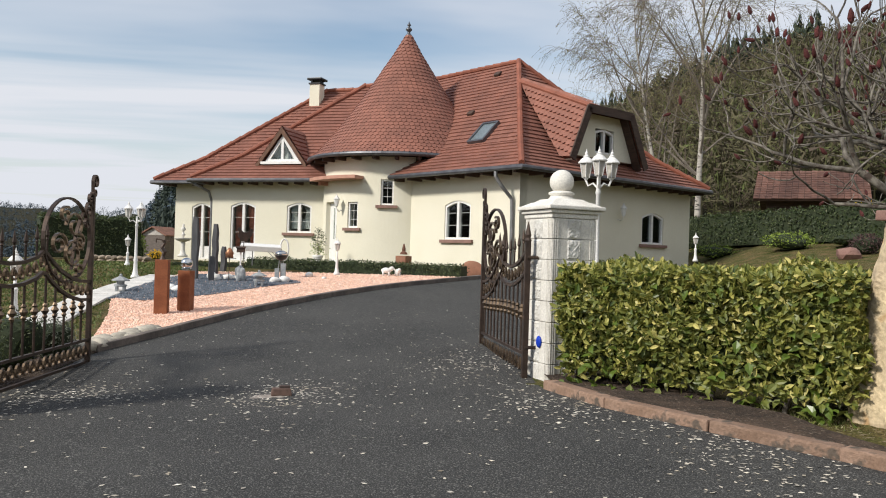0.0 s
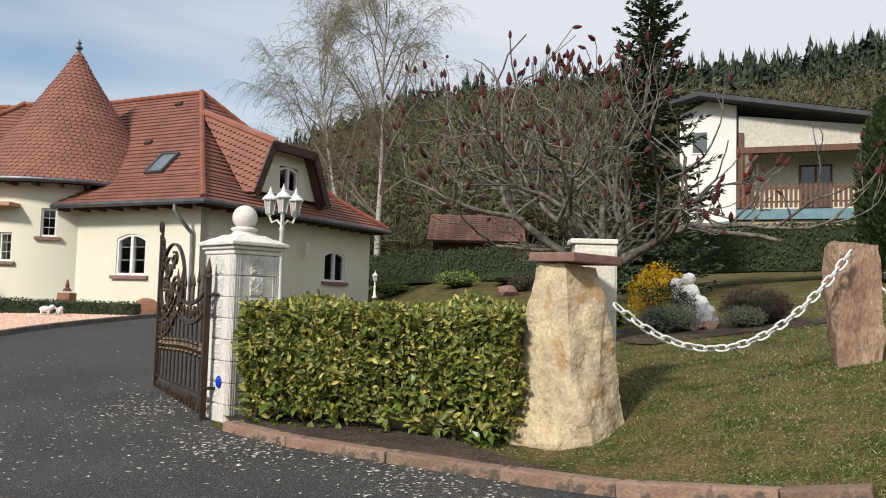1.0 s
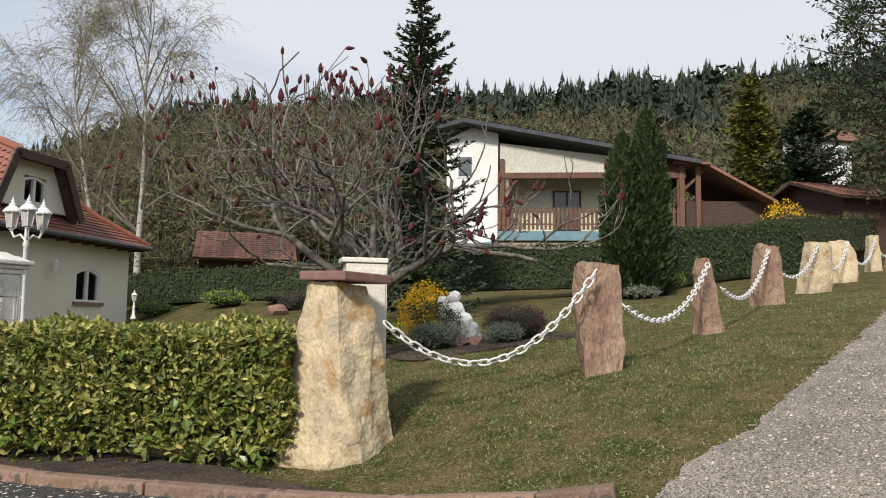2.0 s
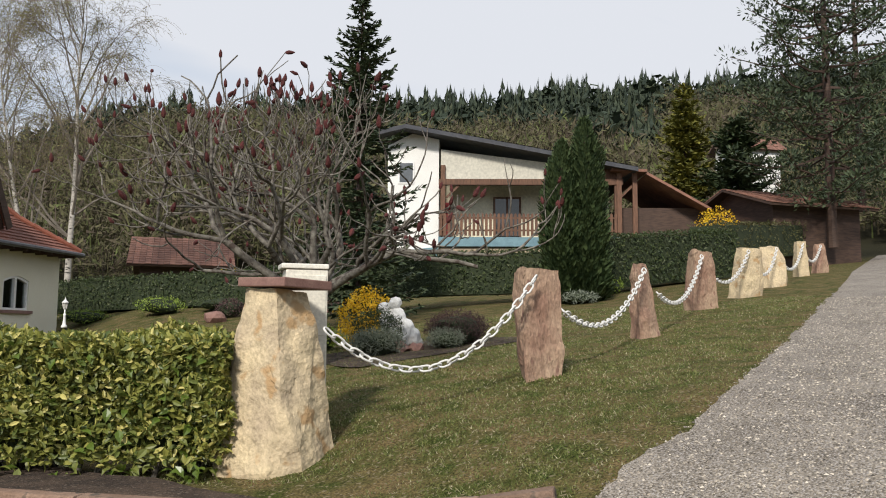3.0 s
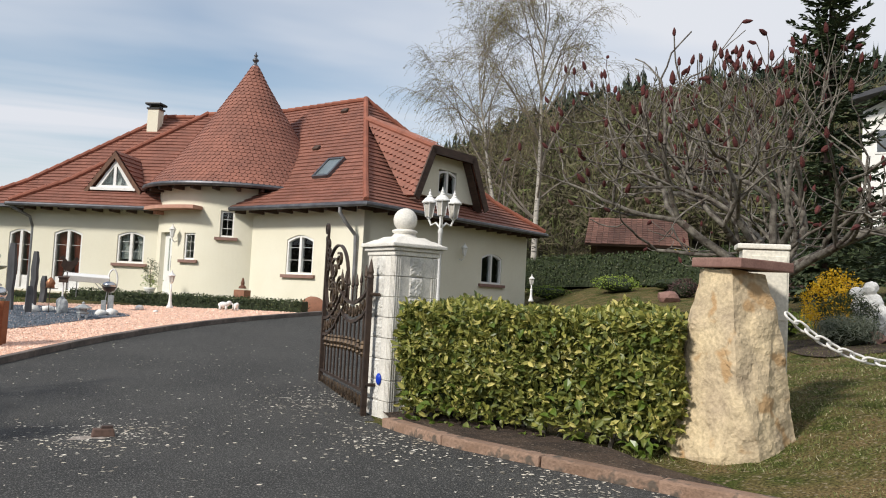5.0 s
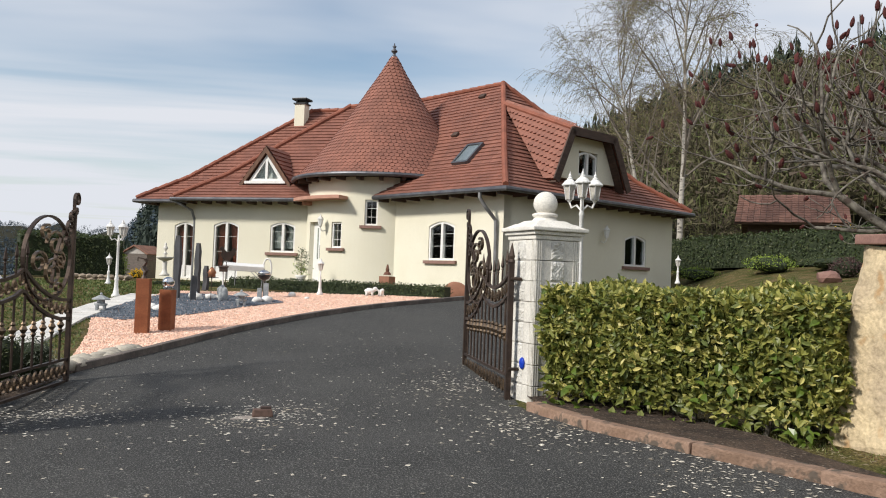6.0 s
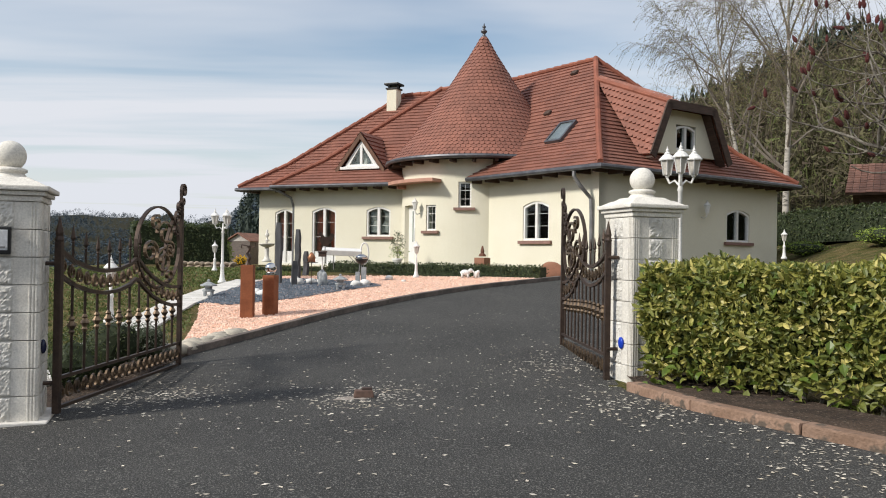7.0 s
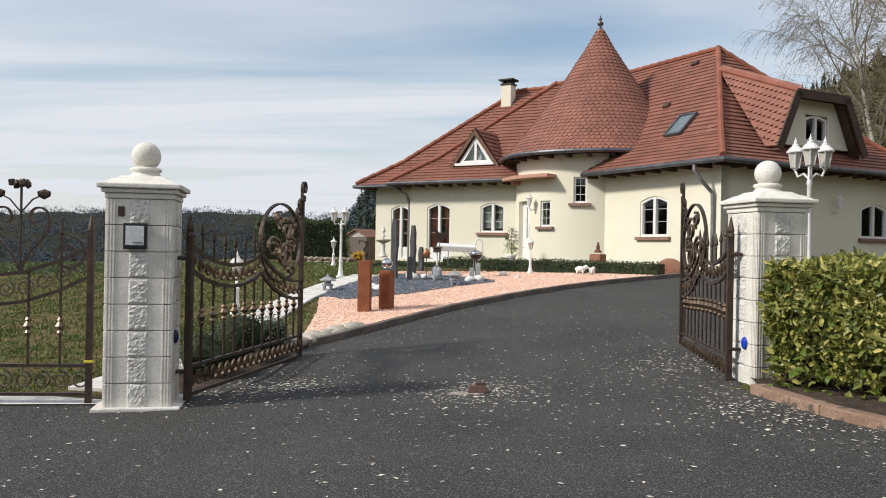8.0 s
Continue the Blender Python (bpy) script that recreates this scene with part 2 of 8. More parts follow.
M_SILL = mat("sandstone_sill", (0.27, 0.16, 0.13), (0.22, 0.13, 0.105), 6, 0.85)
M_AWN = mat("clay_canopy", (0.50, 0.27, 0.20), (0.42, 0.22, 0.16), 5, 0.8)
M_GLASS = glassmat("window_glass")
M_DARK = mat("room_dark", (0.02, 0.018, 0.016), None, 2, 0.9)
M_CURTAIN = mat("net_curtain", (0.62, 0.61, 0.57), (0.5, 0.5, 0.47), 6, 0.9)
M_RED = mat("terracotta_curtain", (0.42, 0.17, 0.11), (0.30, 0.12, 0.08), 6, 0.9)
M_IRON = mat("forged_iron", (0.050, 0.036, 0.030), (0.085, 0.058, 0.044), 8, 0.5, 0.001, 60, metal=0.55)
M_BRONZE = mat("bronze_iron", (0.24, 0.17, 0.11), (0.08, 0.058, 0.044), 9, 0.38, metal=0.8)
M_CORTEN = mat("rusted_steel", (0.20, 0.062, 0.024), (0.27, 0.095, 0.04), 5, 0.8, 0.001, 60)
M_SAND = mat("yellow_sandstone", (0.60, 0.48, 0.30), (0.42, 0.33, 0.22), 2.4, 0.9, 0.014, 26, spots=((0.43, 0.28, 0.14), 3.4, 0.42), grain=0.26)
M_SANDRED = mat("red_sandstone", (0.25, 0.145, 0.10), (0.38, 0.265, 0.18), 2.2, 0.92, 0.018, 22, stretch=(1.6, 1.6, 0.75), spots=((0.21, 0.115, 0.085), 5, 0.37), grain=0.3)
M_PLATE = mat("sandstone_slab", (0.20, 0.105, 0.085), (0.26, 0.15, 0.12), 6, 0.8, 0.002)
M_CHAIN = mat("white_chain", (0.78, 0.77, 0.74), (0.62, 0.60, 0.56), 20, 0.5)
M_BARKG = mat("lichen_bark", (0.080, 0.066, 0.054), (0.225, 0.205, 0.17), 11, 0.9, 0.01, 30, spots=((0.075, 0.055, 0.045), 9, 0.42))
M_TWIG = mat("fine_twigs", (0.15, 0.115, 0.085), (0.21, 0.17, 0.12), 3, 0.9)
M_LIMB = mat("birch_limb", (0.25, 0.215, 0.175), (0.15, 0.125, 0.10), 3, 0.85)
M_BIRCH = mat("birch_bark", (0.50, 0.46, 0.40), (0.34, 0.31, 0.27), 2, 0.8, 0.003, stretch=(1, 1, 4), spots=((0.05, 0.045, 0.04), 4, 0.40))
M_SUMAC = mat("sumac_cone", (0.10, 0.022, 0.019), (0.055, 0.016, 0.015), 20, 0.9, 0.01, 60)
M_LAUREL = leafmat("laurel_leaf", (0.085, 0.120, 0.028), (0.32, 0.315, 0.07), (0.66, 0.58, 0.20), 0.46)
# shade between the laurel leaves, put into the core's near-black green
M_LAURELSHADE = mat("laurel_gap_shade", (0.022, 0.033, 0.01), (0.035, 0.045, 0.015), 6, 0.9)
M_HEDGE = leafmat("clipped_hedge_leaf", (0.026, 0.046, 0.014), (0.07, 0.095, 0.028), (0.10, 0.11, 0.04), 0.5)
# plain solid under the leaf coat, a darker green than most leaves
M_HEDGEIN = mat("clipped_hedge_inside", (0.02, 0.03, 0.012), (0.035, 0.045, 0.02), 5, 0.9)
M_CONIFER = leafmat("conifer_needles", (0.030, 0.050, 0.024), (0.068, 0.092, 0.040), (0.09, 0.11, 0.05), 0.7, 0.1)
M_CYPRESS = leafmat("cypress_foliage", (0.030, 0.056, 0.018), (0.075, 0.108, 0.035), None, 0.7, 0.1)
M_BUDS = leafmat("spring_buds", (0.20, 0.19, 0.07), (0.33, 0.31, 0.12), None, 0.6, 0.3)
M_YELLOW = leafmat("forsythia_bloom", (0.72, 0.42, 0.012), (0.82, 0.56, 0.03), None, 0.6, 0.3)
M_BROWNTREE = leafmat("bare_wood", (0.085, 0.062, 0.046), (0.115, 0.110, 0.046), (0.110, 0.140, 0.038), 0.9, 0.1)
M_BLADE = leafmat("grass_blades", (0.085, 0.125, 0.025), (0.19, 0.19, 0.055), (0.46, 0.41, 0.26), 0.7, 0.2)
M_HEATHER = leafmat("dark_heather", (0.045, 0.024, 0.025), (0.10, 0.055, 0.05), (0.12, 0.09, 0.06), 0.8, 0.1)
M_LAVENDER = leafmat("grey_lavender", (0.12, 0.14, 0.10), (0.22, 0.24, 0.18), None, 0.8, 0.1)
M_LIME = leafmat("lime_shrub", (0.16, 0.25, 0.03), (0.30, 0.38, 0.06), None, 0.6, 0.2)
M_SLATEPOST = mat("slate_post", (0.045, 0.046, 0.050), (0.08, 0.08, 0.085), 5, 0.7, 0.004, stretch=(3, 3, 0.6))
M_WHITESTONE = mat("white_pebble", (0.78, 0.77, 0.74), (0.66, 0.65, 0.62), 6, 0.7, 0.004)
M_GREYSTONE = mat("grey_granite", (0.36, 0.38, 0.38), (0.26, 0.27, 0.28), 14, 0.8, 0.004, 60)
M_COBBLE = mat("river_cobble", (0.42, 0.38, 0.31), (0.30, 0.27, 0.22), 6, 0.8, 0.004, piece=0.25)
M_BLUE = mat("blue_lens", (0.012, 0.06, 0.55), (0.01, 0.045, 0.42), 5, 0.15)
M_BLACK = mat("black_plastic", (0.02, 0.02, 0.021), None, 5, 0.4)
M_STEEL = mat("polished_steel", (0.62, 0.62, 0.62), (0.5, 0.5, 0.5), 5, 0.18, metal=1.0)
M_LANTERN = mat("lantern_glass", (0.55, 0.52, 0.46), (0.45, 0.42, 0.38), 6, 0.25)
M_TERRA = mat("terracotta", (0.31, 0.145, 0.09), (0.25, 0.12, 0.075), 6, 0.85)
M_DARKROOF = mat("dark_roof_tile", (0.045, 0.047, 0.055), (0.07, 0.07, 0.078), 3, 0.75, island=0.12)
M_BLUEPAINT = mat("blue_grey_paint", (0.17, 0.28, 0.32), (0.13, 0.22, 0.26), 3, 0.7)
M_OLDROOF = mat("old_brown_tile", (0.27, 0.135, 0.095), (0.18, 0.092, 0.066), 3, 0.85, island=0.18)
M_WALLSTONE = mat("dry_stone", (0.36, 0.29, 0.21), (0.25, 0.20, 0.15), 5, 0.9, 0.01, 20, piece=0.2)

# ---- ground: one sheet to the horizon, with the valley and the wooded hill ----
HILL_AZ = [-180, -110, -80, -67, -59, -50, -41, -31, -23, -16, -10, -4, 3, 15, 18, 19.2, 20.3, 24, 29.5, 36, 41, 60, 110, 180]
HILL_EL = [6, 12, 14.0, 14.0, 14.2, 13.8, 13.3, 13.3, 12.7, 10.7, 7.5, 4.6, 4.4, 4.6, 3.3, 2.6, 1.95, 2.1, 2.2, 2.0, 1.7, 2.5, 4, 6]
HILL_R0 = [60, 55, 60, 62, 62, 60, 58, 55, 55, 55, 55, 60, 90, 150, 190, 220, 700, 700, 700, 700, 700, 500, 200, 60]
HILL_R1 = [300, 260, 230, 220, 210, 210, 210, 215, 230, 250, 270, 300, 420, 600, 650, 700, 1900, 1900, 1900, 1900, 1900, 1400, 600, 300]


def edge(*pts):
    ys, xs = [p[1] for p in pts], [p[0] for p in pts]
    return lambda y: float(np.interp(y, ys, xs))


DRIVE_L = edge((-4.30, 6.70), (-4.34, 10.45), (-3.88, 12.05), (-3.16, 14.25), (-2.05, 16.74), (-0.55, 19.11), (0.23, 20.02), (0.94, 20.96), (2.0, 22.6), (3.0, 23.9))
DRIVE_R = edge((6.4, -6), (5.2, 2.0), (4.2, 3.6), (3.55, 4.5), (3.25, 5.04), (2.86, 5.57), (2.15, 6.25), (1.48, 7.15), (1.06, 8.1), (0.98, 8.7), (1.15, 10.3), (2.2, 12.5), (4.0, 17), (6.6, 22), (8.0, 24))
GRAV_L = edge((-4.75, 11.3), (-5.4, 13.4), (-6.0, 15), (-6.35, 18), (-6.2, 20.4), (-3.9, 21.0), (0.2, 21.3), (2.0, 23.2))
ROAD_EDGE = lambda x: float(np.interp(x, [3.4, 4.47, 5.59, 7.25, 9.75, 14.03, 30, 70], [3.3, 3.45, 3.54, 4.0, 4.88, 6.35, 12.0, 26]))


def laid(x, y):
    """Whether a paved or gravelled surface lies here, well inside its edges."""
    if y < 6.5:
        return x < DRIVE_R(y) - 0.25 or (x > 3.4 and y < ROAD_EDGE(x) - 0.3)
    return y < 23.5 and (GRAV_L(y) if y > 11.4 else DRIVE_L(y)) + 0.2 < x < DRIVE_R(y) - 0.25


def terrain(az, r):
    """Height of the ground by azimuth (degrees, left positive) and distance from the gateway's eye."""
    x, y = -r * math.sin(radians(az)), r * math.cos(radians(az))
    near = ground_at(x, y)
    if r < 40 and laid(x, y):         # the bedding under the laid surfaces
        near -= 0.07
    if az > 15:                       # the land falls into the valley
        near -= min(max(0, r - float(np.interp(az, [15, 26, 30, 36], [38, 36, 27, 23]))), 200) * 0.16 * min(1, (az - 15) / 8)
    el, r0, r1 = (float(np.interp(az, HILL_AZ, v)) for v in (HILL_EL, HILL_R0, HILL_R1))
    t = min(max((r - r0) / (r1 - r0), 0), 1)
    rise = t ** 1.15 if az < 15 else t * t * (3 - 2 * t)
    top = EYE + math.tan(radians(el)) * r1
    return near * (1 - rise) + top * rise + (noise.noise(Vector((x * 0.02, y * 0.02, 0))) * r * 0.012 if r > 70 else 0)


azs = sorted(set([round(-82 + 1.0 * k, 2) for k in range(130)] + list(range(-180, 181, 6))))
azs = azs[:-1] if azs[-1] == 180 and azs[0] == -180 else azs
rads = [0.6, 1.5, 2.5, 3.2, 4, 4.7, 5.4, 6, 6.6, 7.2, 7.8, 8.4, 9, 9.7, 10.5, 11.5, 12.5, 13.5, 14.5, 16, 17.5, 19, 21, 23, 25, 28, 31, 35, 39, 44, 50, 56, 62, 70, 80, 92, 105, 120, 138, 158, 180, 200, 215, 235, 260, 300, 380, 500, 650, 800, 1000, 1300, 1600, 1900, 2300, 3000]
gv, gf = [(0, 0, 0)], []
for r in rads:
    for a in azs:
        gv.append((-r * math.sin(radians(a)), r * math.cos(radians(a)), terrain(a, r)))
na = len(azs)
for j in range(na):
    gf.append((0, 1 + (j + 1) % na, 1 + j))
for i in range(len(rads) - 1):
    for j in range(na):
        a, b = 1 + i * na, 1 + (i + 1) * na
        k = (j + 1) % na
        gf.append((a + j, a + k, b + k, b + j))
gf = [f[::-1] for f in gf]
tagged(raw("ground", gv, gf, M_GRASS, smooth=True), "patchy spring lawn and meadow rising to wooded hills", "ground", kind="structure")


def sheet(name, ys, left, right, lift, material, cols=20, label="", category="ground", kind="structure"):
    """A surface laid on the ground between two edges, row by row."""
    v, f = [], []
    for y in ys:
        a, b = left(y), right(y)
        for k in range(cols + 1):
            x = a + (b - a) * k / cols
            v.append((x, y, ground_at(x, y) + lift))
    for i in range(len(ys) - 1):
        for k in range(cols):
            p = i * (cols + 1) + k
            f.append((p, p + 1, p + cols + 2, p + cols + 1))
    return tagged(raw(name, v, f, material, smooth=True), label, category, kind=kind)


sheet("road", [-30 + 0.5 * k for k in range(74)] + [6.7], lambda y: -26, DRIVE_R, 0.006, M_ASPHALT, 90, "dark grey asphalt in front of the gateway, strewn with petals", "road")
sheet("driveway", [6.7 + 0.3 * k for k in range(58)], DRIVE_L, DRIVE_R, 0.006, M_ASPHALT, 30, "dark grey asphalt driveway curving up to the house", "driveway")
rv, rf = [], []
rxs = [3.2 + 0.10 * k for k in range(175)] + [21 + 2 * k for k in range(26)]
for x in rxs:
    e0 = ROAD_EDGE(x) + 0.10 * noise.noise(Vector((x * 1.1, 0, 3))) + 0.07 * noise.noise(Vector((x * 4.3, 0, 5))) + 0.04 * noise.noise(Vector((x * 11, 0, 7)))
    for k in range(9):
        y = e0 - 6.5 * (k / 8) ** 1.6
        rv.append((x, y, ground_at(x, y) + 0.03))
for i in range(len(rxs) - 1):
    for k in range(8):
        p = i * 9 + k
        rf.append((p, p + 1, p + 10, p + 9))
tagged(raw("side_road", rv, rf, M_ROAD, smooth=True), "pale worn gravelly lane climbing beside the lawn", "road", kind="structure")

# garden beds
sheet("gravel_bed", [11.3 + 0.25 * k for k in range(46)], GRAV_L, lambda y: DRIVE_L(y) - 0.14, 0.03, M_GRAVEL, 26, "bed of salmon-pink gravel along the driveway", "gravel", "structure")
sheet("slate_bed", [15.0 + 0.2 * k for k in range(25)], edge((-5.6, 15.0), (-6.25, 16), (-6.3, 18.5), (-5.6, 19.8)), edge((-5.4, 15), (-4.5, 16), (-3.75, 17.5), (-3.1, 18.5), (-3.6, 19.2), (-5.2, 19.8)), 0.045, M_SLATECHIP, 14, "bed of blue-grey slate chippings", "gravel", "structure")
sheet("planting_bed", [5.3 + 0.15 * k for k in range(24)], lambda y: DRIVE_R(y) + 0.1, lambda y: DRIVE_R(y) + float(np.interp(y, [5.3, 5.9, 6.8, 9], [.2, .55, 1.1, 1.3])), 0.085, M_SOIL, 14, "brown soil under the laurel hedge", "soil", "structure")
sheet("rockery_soil", [9.6 + 0.2 * k for k in range(13)], lambda y: 7.0 + 0.1 * math.sin(y * 3), lambda y: 10.9 - 0.25 * (y - 10) ** 2, 0.012, M_SOIL, 12, "brown soil round the rockery plants", "soil", "structure")
sheet("shrub_bed", [7.1 + 0.2 * k for k in range(19)], edge((-5.1, 7.1), (-5.5, 10.8)), lambda y: -4.34, 0.012, M_SOIL, 6, "soil bed beside the garden path", "soil", "structure")


def gravel_stones(name, n, place, size, material, label, lift=0.03):
    """Loose stones as one uncountable object."""
    v, f = [], []
    base = [(1, 0, 0), (-1, 0, 0), (0, 1, 0), (0, -1, 0), (0, 0, 1)]
    tri = [(0, 2, 4), (2, 1, 4), (1, 3, 4), (3, 0, 4)]
    for _ in range(n):
        x, y = place()
        s, a = size * rng.uniform(0.6, 1.5), rng.uniform(0, 6.3)
        c, d = math.cos(a), math.sin(a)
        k0 = len(v)
        z = ground_at(x, y) + lift
        tx, ty = rng.uniform(-.4, .4), rng.uniform(-.4, .4)
        for px, py, pz in base:
            px, py, pz = px * s, py * s * 0.7, pz * s * 0.7
            v.append((x + c * px - d * py, y + d * px + c * py, z + pz + tx * px + ty * py))
        f += [tuple(k0 + i for i in t) for t in tri]
    return tagged(raw(name, v, f, material), label, "gravel", kind="stuff")


def in_gravel():
    y = rng.uniform(11.5, 21.2)
    return rng.uniform(GRAV_L(y), DRIVE_L(y) - 0.2), y


def in_slate():
    y = rng.uniform(15.2, 19.6)
    return rng.uniform(-6.1, float(np.interp(y, [15, 16, 17.5, 18.5, 19.2, 19.8], [-5.4, -4.6, -3.9, -3.3, -3.7, -5.2]))), y


gravel_stones("gravel_stones", 14000, in_gravel, 0.022, mat("pink_gravel_stone", (0.74, 0.44, 0.31), (0.85, 0.62, 0.50), 9, 0.85, island=0.22), "loose salmon-pink gravel stones")
gravel_stones("slate_chips", 4200, in_slate, 0.04, mat("slate_chip", (0.055, 0.07, 0.09), (0.13, 0.15, 0.175), 9, 0.65, island=0.3), "loose blue-grey slate chips")



def on_lane():
    x = 3.4 + 14 * rng.random() ** 1.5
    return x, ROAD_EDGE(x) + 0.05 - 3.0 * rng.random() ** .8


gravel_stones("lane_grit", 24000, on_lane, 0.012, mat("lane_grit", (0.20, 0.17, 0.135), (0.42, 0.37, 0.30), 9, 0.9, island=0.7), "loose pale grit lying on the worn lane", 0.03)
# ---- the house ----
FLOOR, EAVE = 0.97, 4.05
C0 = Vector((2.15, 23.70, 0))
E1, E2 = Vector((0.7490, 0.6626, 0)), Vector((-0.6626, 0.7490, 0))
UL = Vector((0.9491, -0.3150, 0))
NL = Vector((0.3150, 0.9491, 0))


def frame_of(o, x):
    """A wall's frame: X along it, Y inwards, Z up."""
    y = Vector((-x.y, x.x, 0))
    return Matrix(((x.x, y.x, 0, o.x), (x.y, y.y, 0, o.y), (0, 0, 1, 0), (0, 0, 0, 1)))


FR = frame_of(C0 + 5.0 * E2, -E2)                 # front of the right wing
SD = frame_of(C0, E1)                             # its side wall
LF = frame_of(Vector((-8.76, 31.18, 0)), UL)      # left wing
BY = frame_of(Vector((-10.63, 32.64, 0)), UL)    # set-back bay at its end
TUR, TR, TE = Vector((-1.50, 30.27, 0)), 2.92, 3.42
RAISE = 0.09
house = empty("house", Matrix.Translation((0, 28, FLOOR + RAISE)), "cream rendered villa with a round turret and red clay tile roof", "house")
HOME = Matrix.Translation((0, -28, -FLOOR))          # the house is laid out on its own datum, RAISE below


def hpart(name, bm, material, parent=None, label="", smooth=False):
    """A part of the house, built in world coordinates."""
    bmesh.ops.transform(bm, matrix=HOME, verts=bm.verts)
    return part(name, bm, material, parent or house, label, smooth)


def arch(u0, u1, z0, z1, rise=0.12, n=8):
    """The outline of an opening with a low arched head, from lower left round to lower right."""
    return [(u0, z0)] + [(u0 + (u1 - u0) * k / n, z1 - rise + rise * math.sin(math.pi * k / n)) for k in range(n + 1)] + [(u1, z0)]


def wall(name, m, length, z0, z1, openings, u_start=0.0):
    """A wall with thickness; openings (u0, u1, z0, z1, rise) go through it."""
    bm = bmesh.new()
    u = u_start
    for u0, u1, a, b, rise in sorted(openings):
        prism(bm, [(u, z0), (u0, z0), (u0, z1), (u, z1)], m, 0, 0.3)
        if a > z0 + 0.02:
            prism(bm, [(u0, z0), (u1, z0), (u1, a), (u0, a)], m, 0, 0.3)
        head = arch(u0, u1, a, b, rise)[1:-1]
        for (ua, za), (ub, zb) in zip(head, head[1:]):
            prism(bm, [(ua, za), (ub, zb), (ub, z1), (ua, z1)], m, 0, 0.3)
        u = u1
    prism(bm, [(u, z0), (length, z0), (length, z1), (u, z1)], m, 0, 0.3)
    bmesh.ops.remove_doubles(bm, verts=bm.verts, dist=0.0005)
    return hpart(name, bm, M_RENDER)


def window(m, u0, u1, z0, z1, rise=0.12, sill=True, curtain=None, door=False, grid=True):
    """A white two-leaf window in its opening: frame, panes, glazing bars, sill and curtains."""
    wallm, m = m, m @ Matrix.Translation((0, -0.06, 0))
    bm = bmesh.new()
    uc, w = (u0 + u1) / 2, 0.065
    out, inn = arch(u0, u1, z0, z1, rise), arch(u0 + w, u1 - w, z0 + w, z1 - w, rise)
    for i in range(len(out)):
        j = (i + 1) % len(out)
        prism(bm, [out[i], out[j], inn[j], inn[i]], m, 0.09, 0.21)
    prism(bm, [(uc - 0.05, z0 + w), (uc + 0.05, z0 + w), (uc + 0.05, z1 - w), (uc - 0.05, z1 - w)], m, 0.085, 0.205)
    low = z0 + w
    if door:
        prism(bm, [(u0 + w, z0 + w), (u1 - w, z0 + w), (u1 - w, z0 + 0.5), (u0 + w, z0 + 0.5)], m, 0.14, 0.2)
        low = z0 + 0.5
    win = hpart("window", bm, M_WHITE, label="white painted arched two-leaf window" if not door else "white glazed double door")
    for a, b in ((u0 + w, uc - 0.05), (uc + 0.05, u1 - w)):
        bm = bmesh.new()
        prism(bm, [(a, low), (b, low), (b, z1 - w), (a, z1 - w)], m, 0.165, 0.175)
        p = hpart("pane", bm, M_GLASS, win)
        p.visible_shadow = False
        if grid:
            for k in (1, 2):
                z = low + (z1 - low) * k / 3
                bm = bmesh.new()
                prism(bm, [(a, z - 0.005), (b, z - 0.005), (b, z + 0.005), (a, z + 0.005)], m, 0.157, 0.163)
                hpart("glazing_bar", bm, M_WHITE, win)
    if curtain:
        for s in (0, 1):
            bm = bmesh.new()
            cols, rows = 18, 6
            vs = []
            for r in range(rows + 1):
                t = r / rows
                spread = 0.46 - 0.20 * math.sin(math.pi * min(1, (1 - t) * 1.4)) if not door else 0.42 - 0.25 * (1 - t)
                for c in range(cols + 1):
                    k = c / cols * spread * (u1 - u0 - 0.15)
                    u = u0 + 0.09 + k if s == 0 else u1 - 0.09 - k
                    vs.append(bm.verts.new(m @ Vector((u, 0.27 + 0.025 * math.sin(c * 2.1), z0 + 0.15 + (z1 - z0 - 0.2) * t))))
            for r in range(rows):
                for c in range(cols):
                    i = r * (cols + 1) + c
                    bm.faces.new((vs[i], vs[i + 1], vs[i + cols + 2], vs[i + cols + 1]))
            hpart("curtain", bm, curtain, win)
    if sill:
        bm = bmesh.new()
        prism(bm, [(u0 - 0.14, z0 - 0.11), (u1 + 0.14, z0 - 0.11), (u1 + 0.14, z0 - 0.01), (u0 - 0.14, z0 - 0.01)], wallm, -0.09, 0.14)
        hpart("sill", bm, M_SILL, win, "reddish sandstone window sill")
    return win


wall("wall", FR, 5.0, FLOOR - 0.5, EAVE, [(1.78, 2.97, 1.92, 3.13, 0.14)], -0.3)
wall("wall", SD, 8.85, FLOOR - 0.5, EAVE, [(5.97, 7.23, 2.00, 3.06, 0.14)], 0.003)
wall("wall", LF, 4.75, FLOOR - 0.5, EAVE, [(0.81, 1.87, FLOOR + 0.03, 3.17, 0.14), (3.17, 4.17, 2.08, 3.17, 0.12)])
wall("wall", BY, 2.1, FLOOR - 0.5, EAVE, [(0.78, 1.70, FLOOR + 0.03, 3.17, 0.14)])
window(FR, 1.78, 2.97, 1.92, 3.13, 0.14, curtain=M_CURTAIN)
window(SD, 5.97, 7.23, 2.00, 3.06, 0.14, curtain=M_CURTAIN, grid=False)
window(LF, 0.81, 1.87, FLOOR + 0.03, 3.17, 0.14, False, M_RED, True)
window(LF, 3.17, 4.17, 2.08, 3.17, 0.12, curtain=M_CURTAIN)
window(BY, 0.78, 1.70, FLOOR + 0.03, 3.17, 0.14, False, M_RED, True)
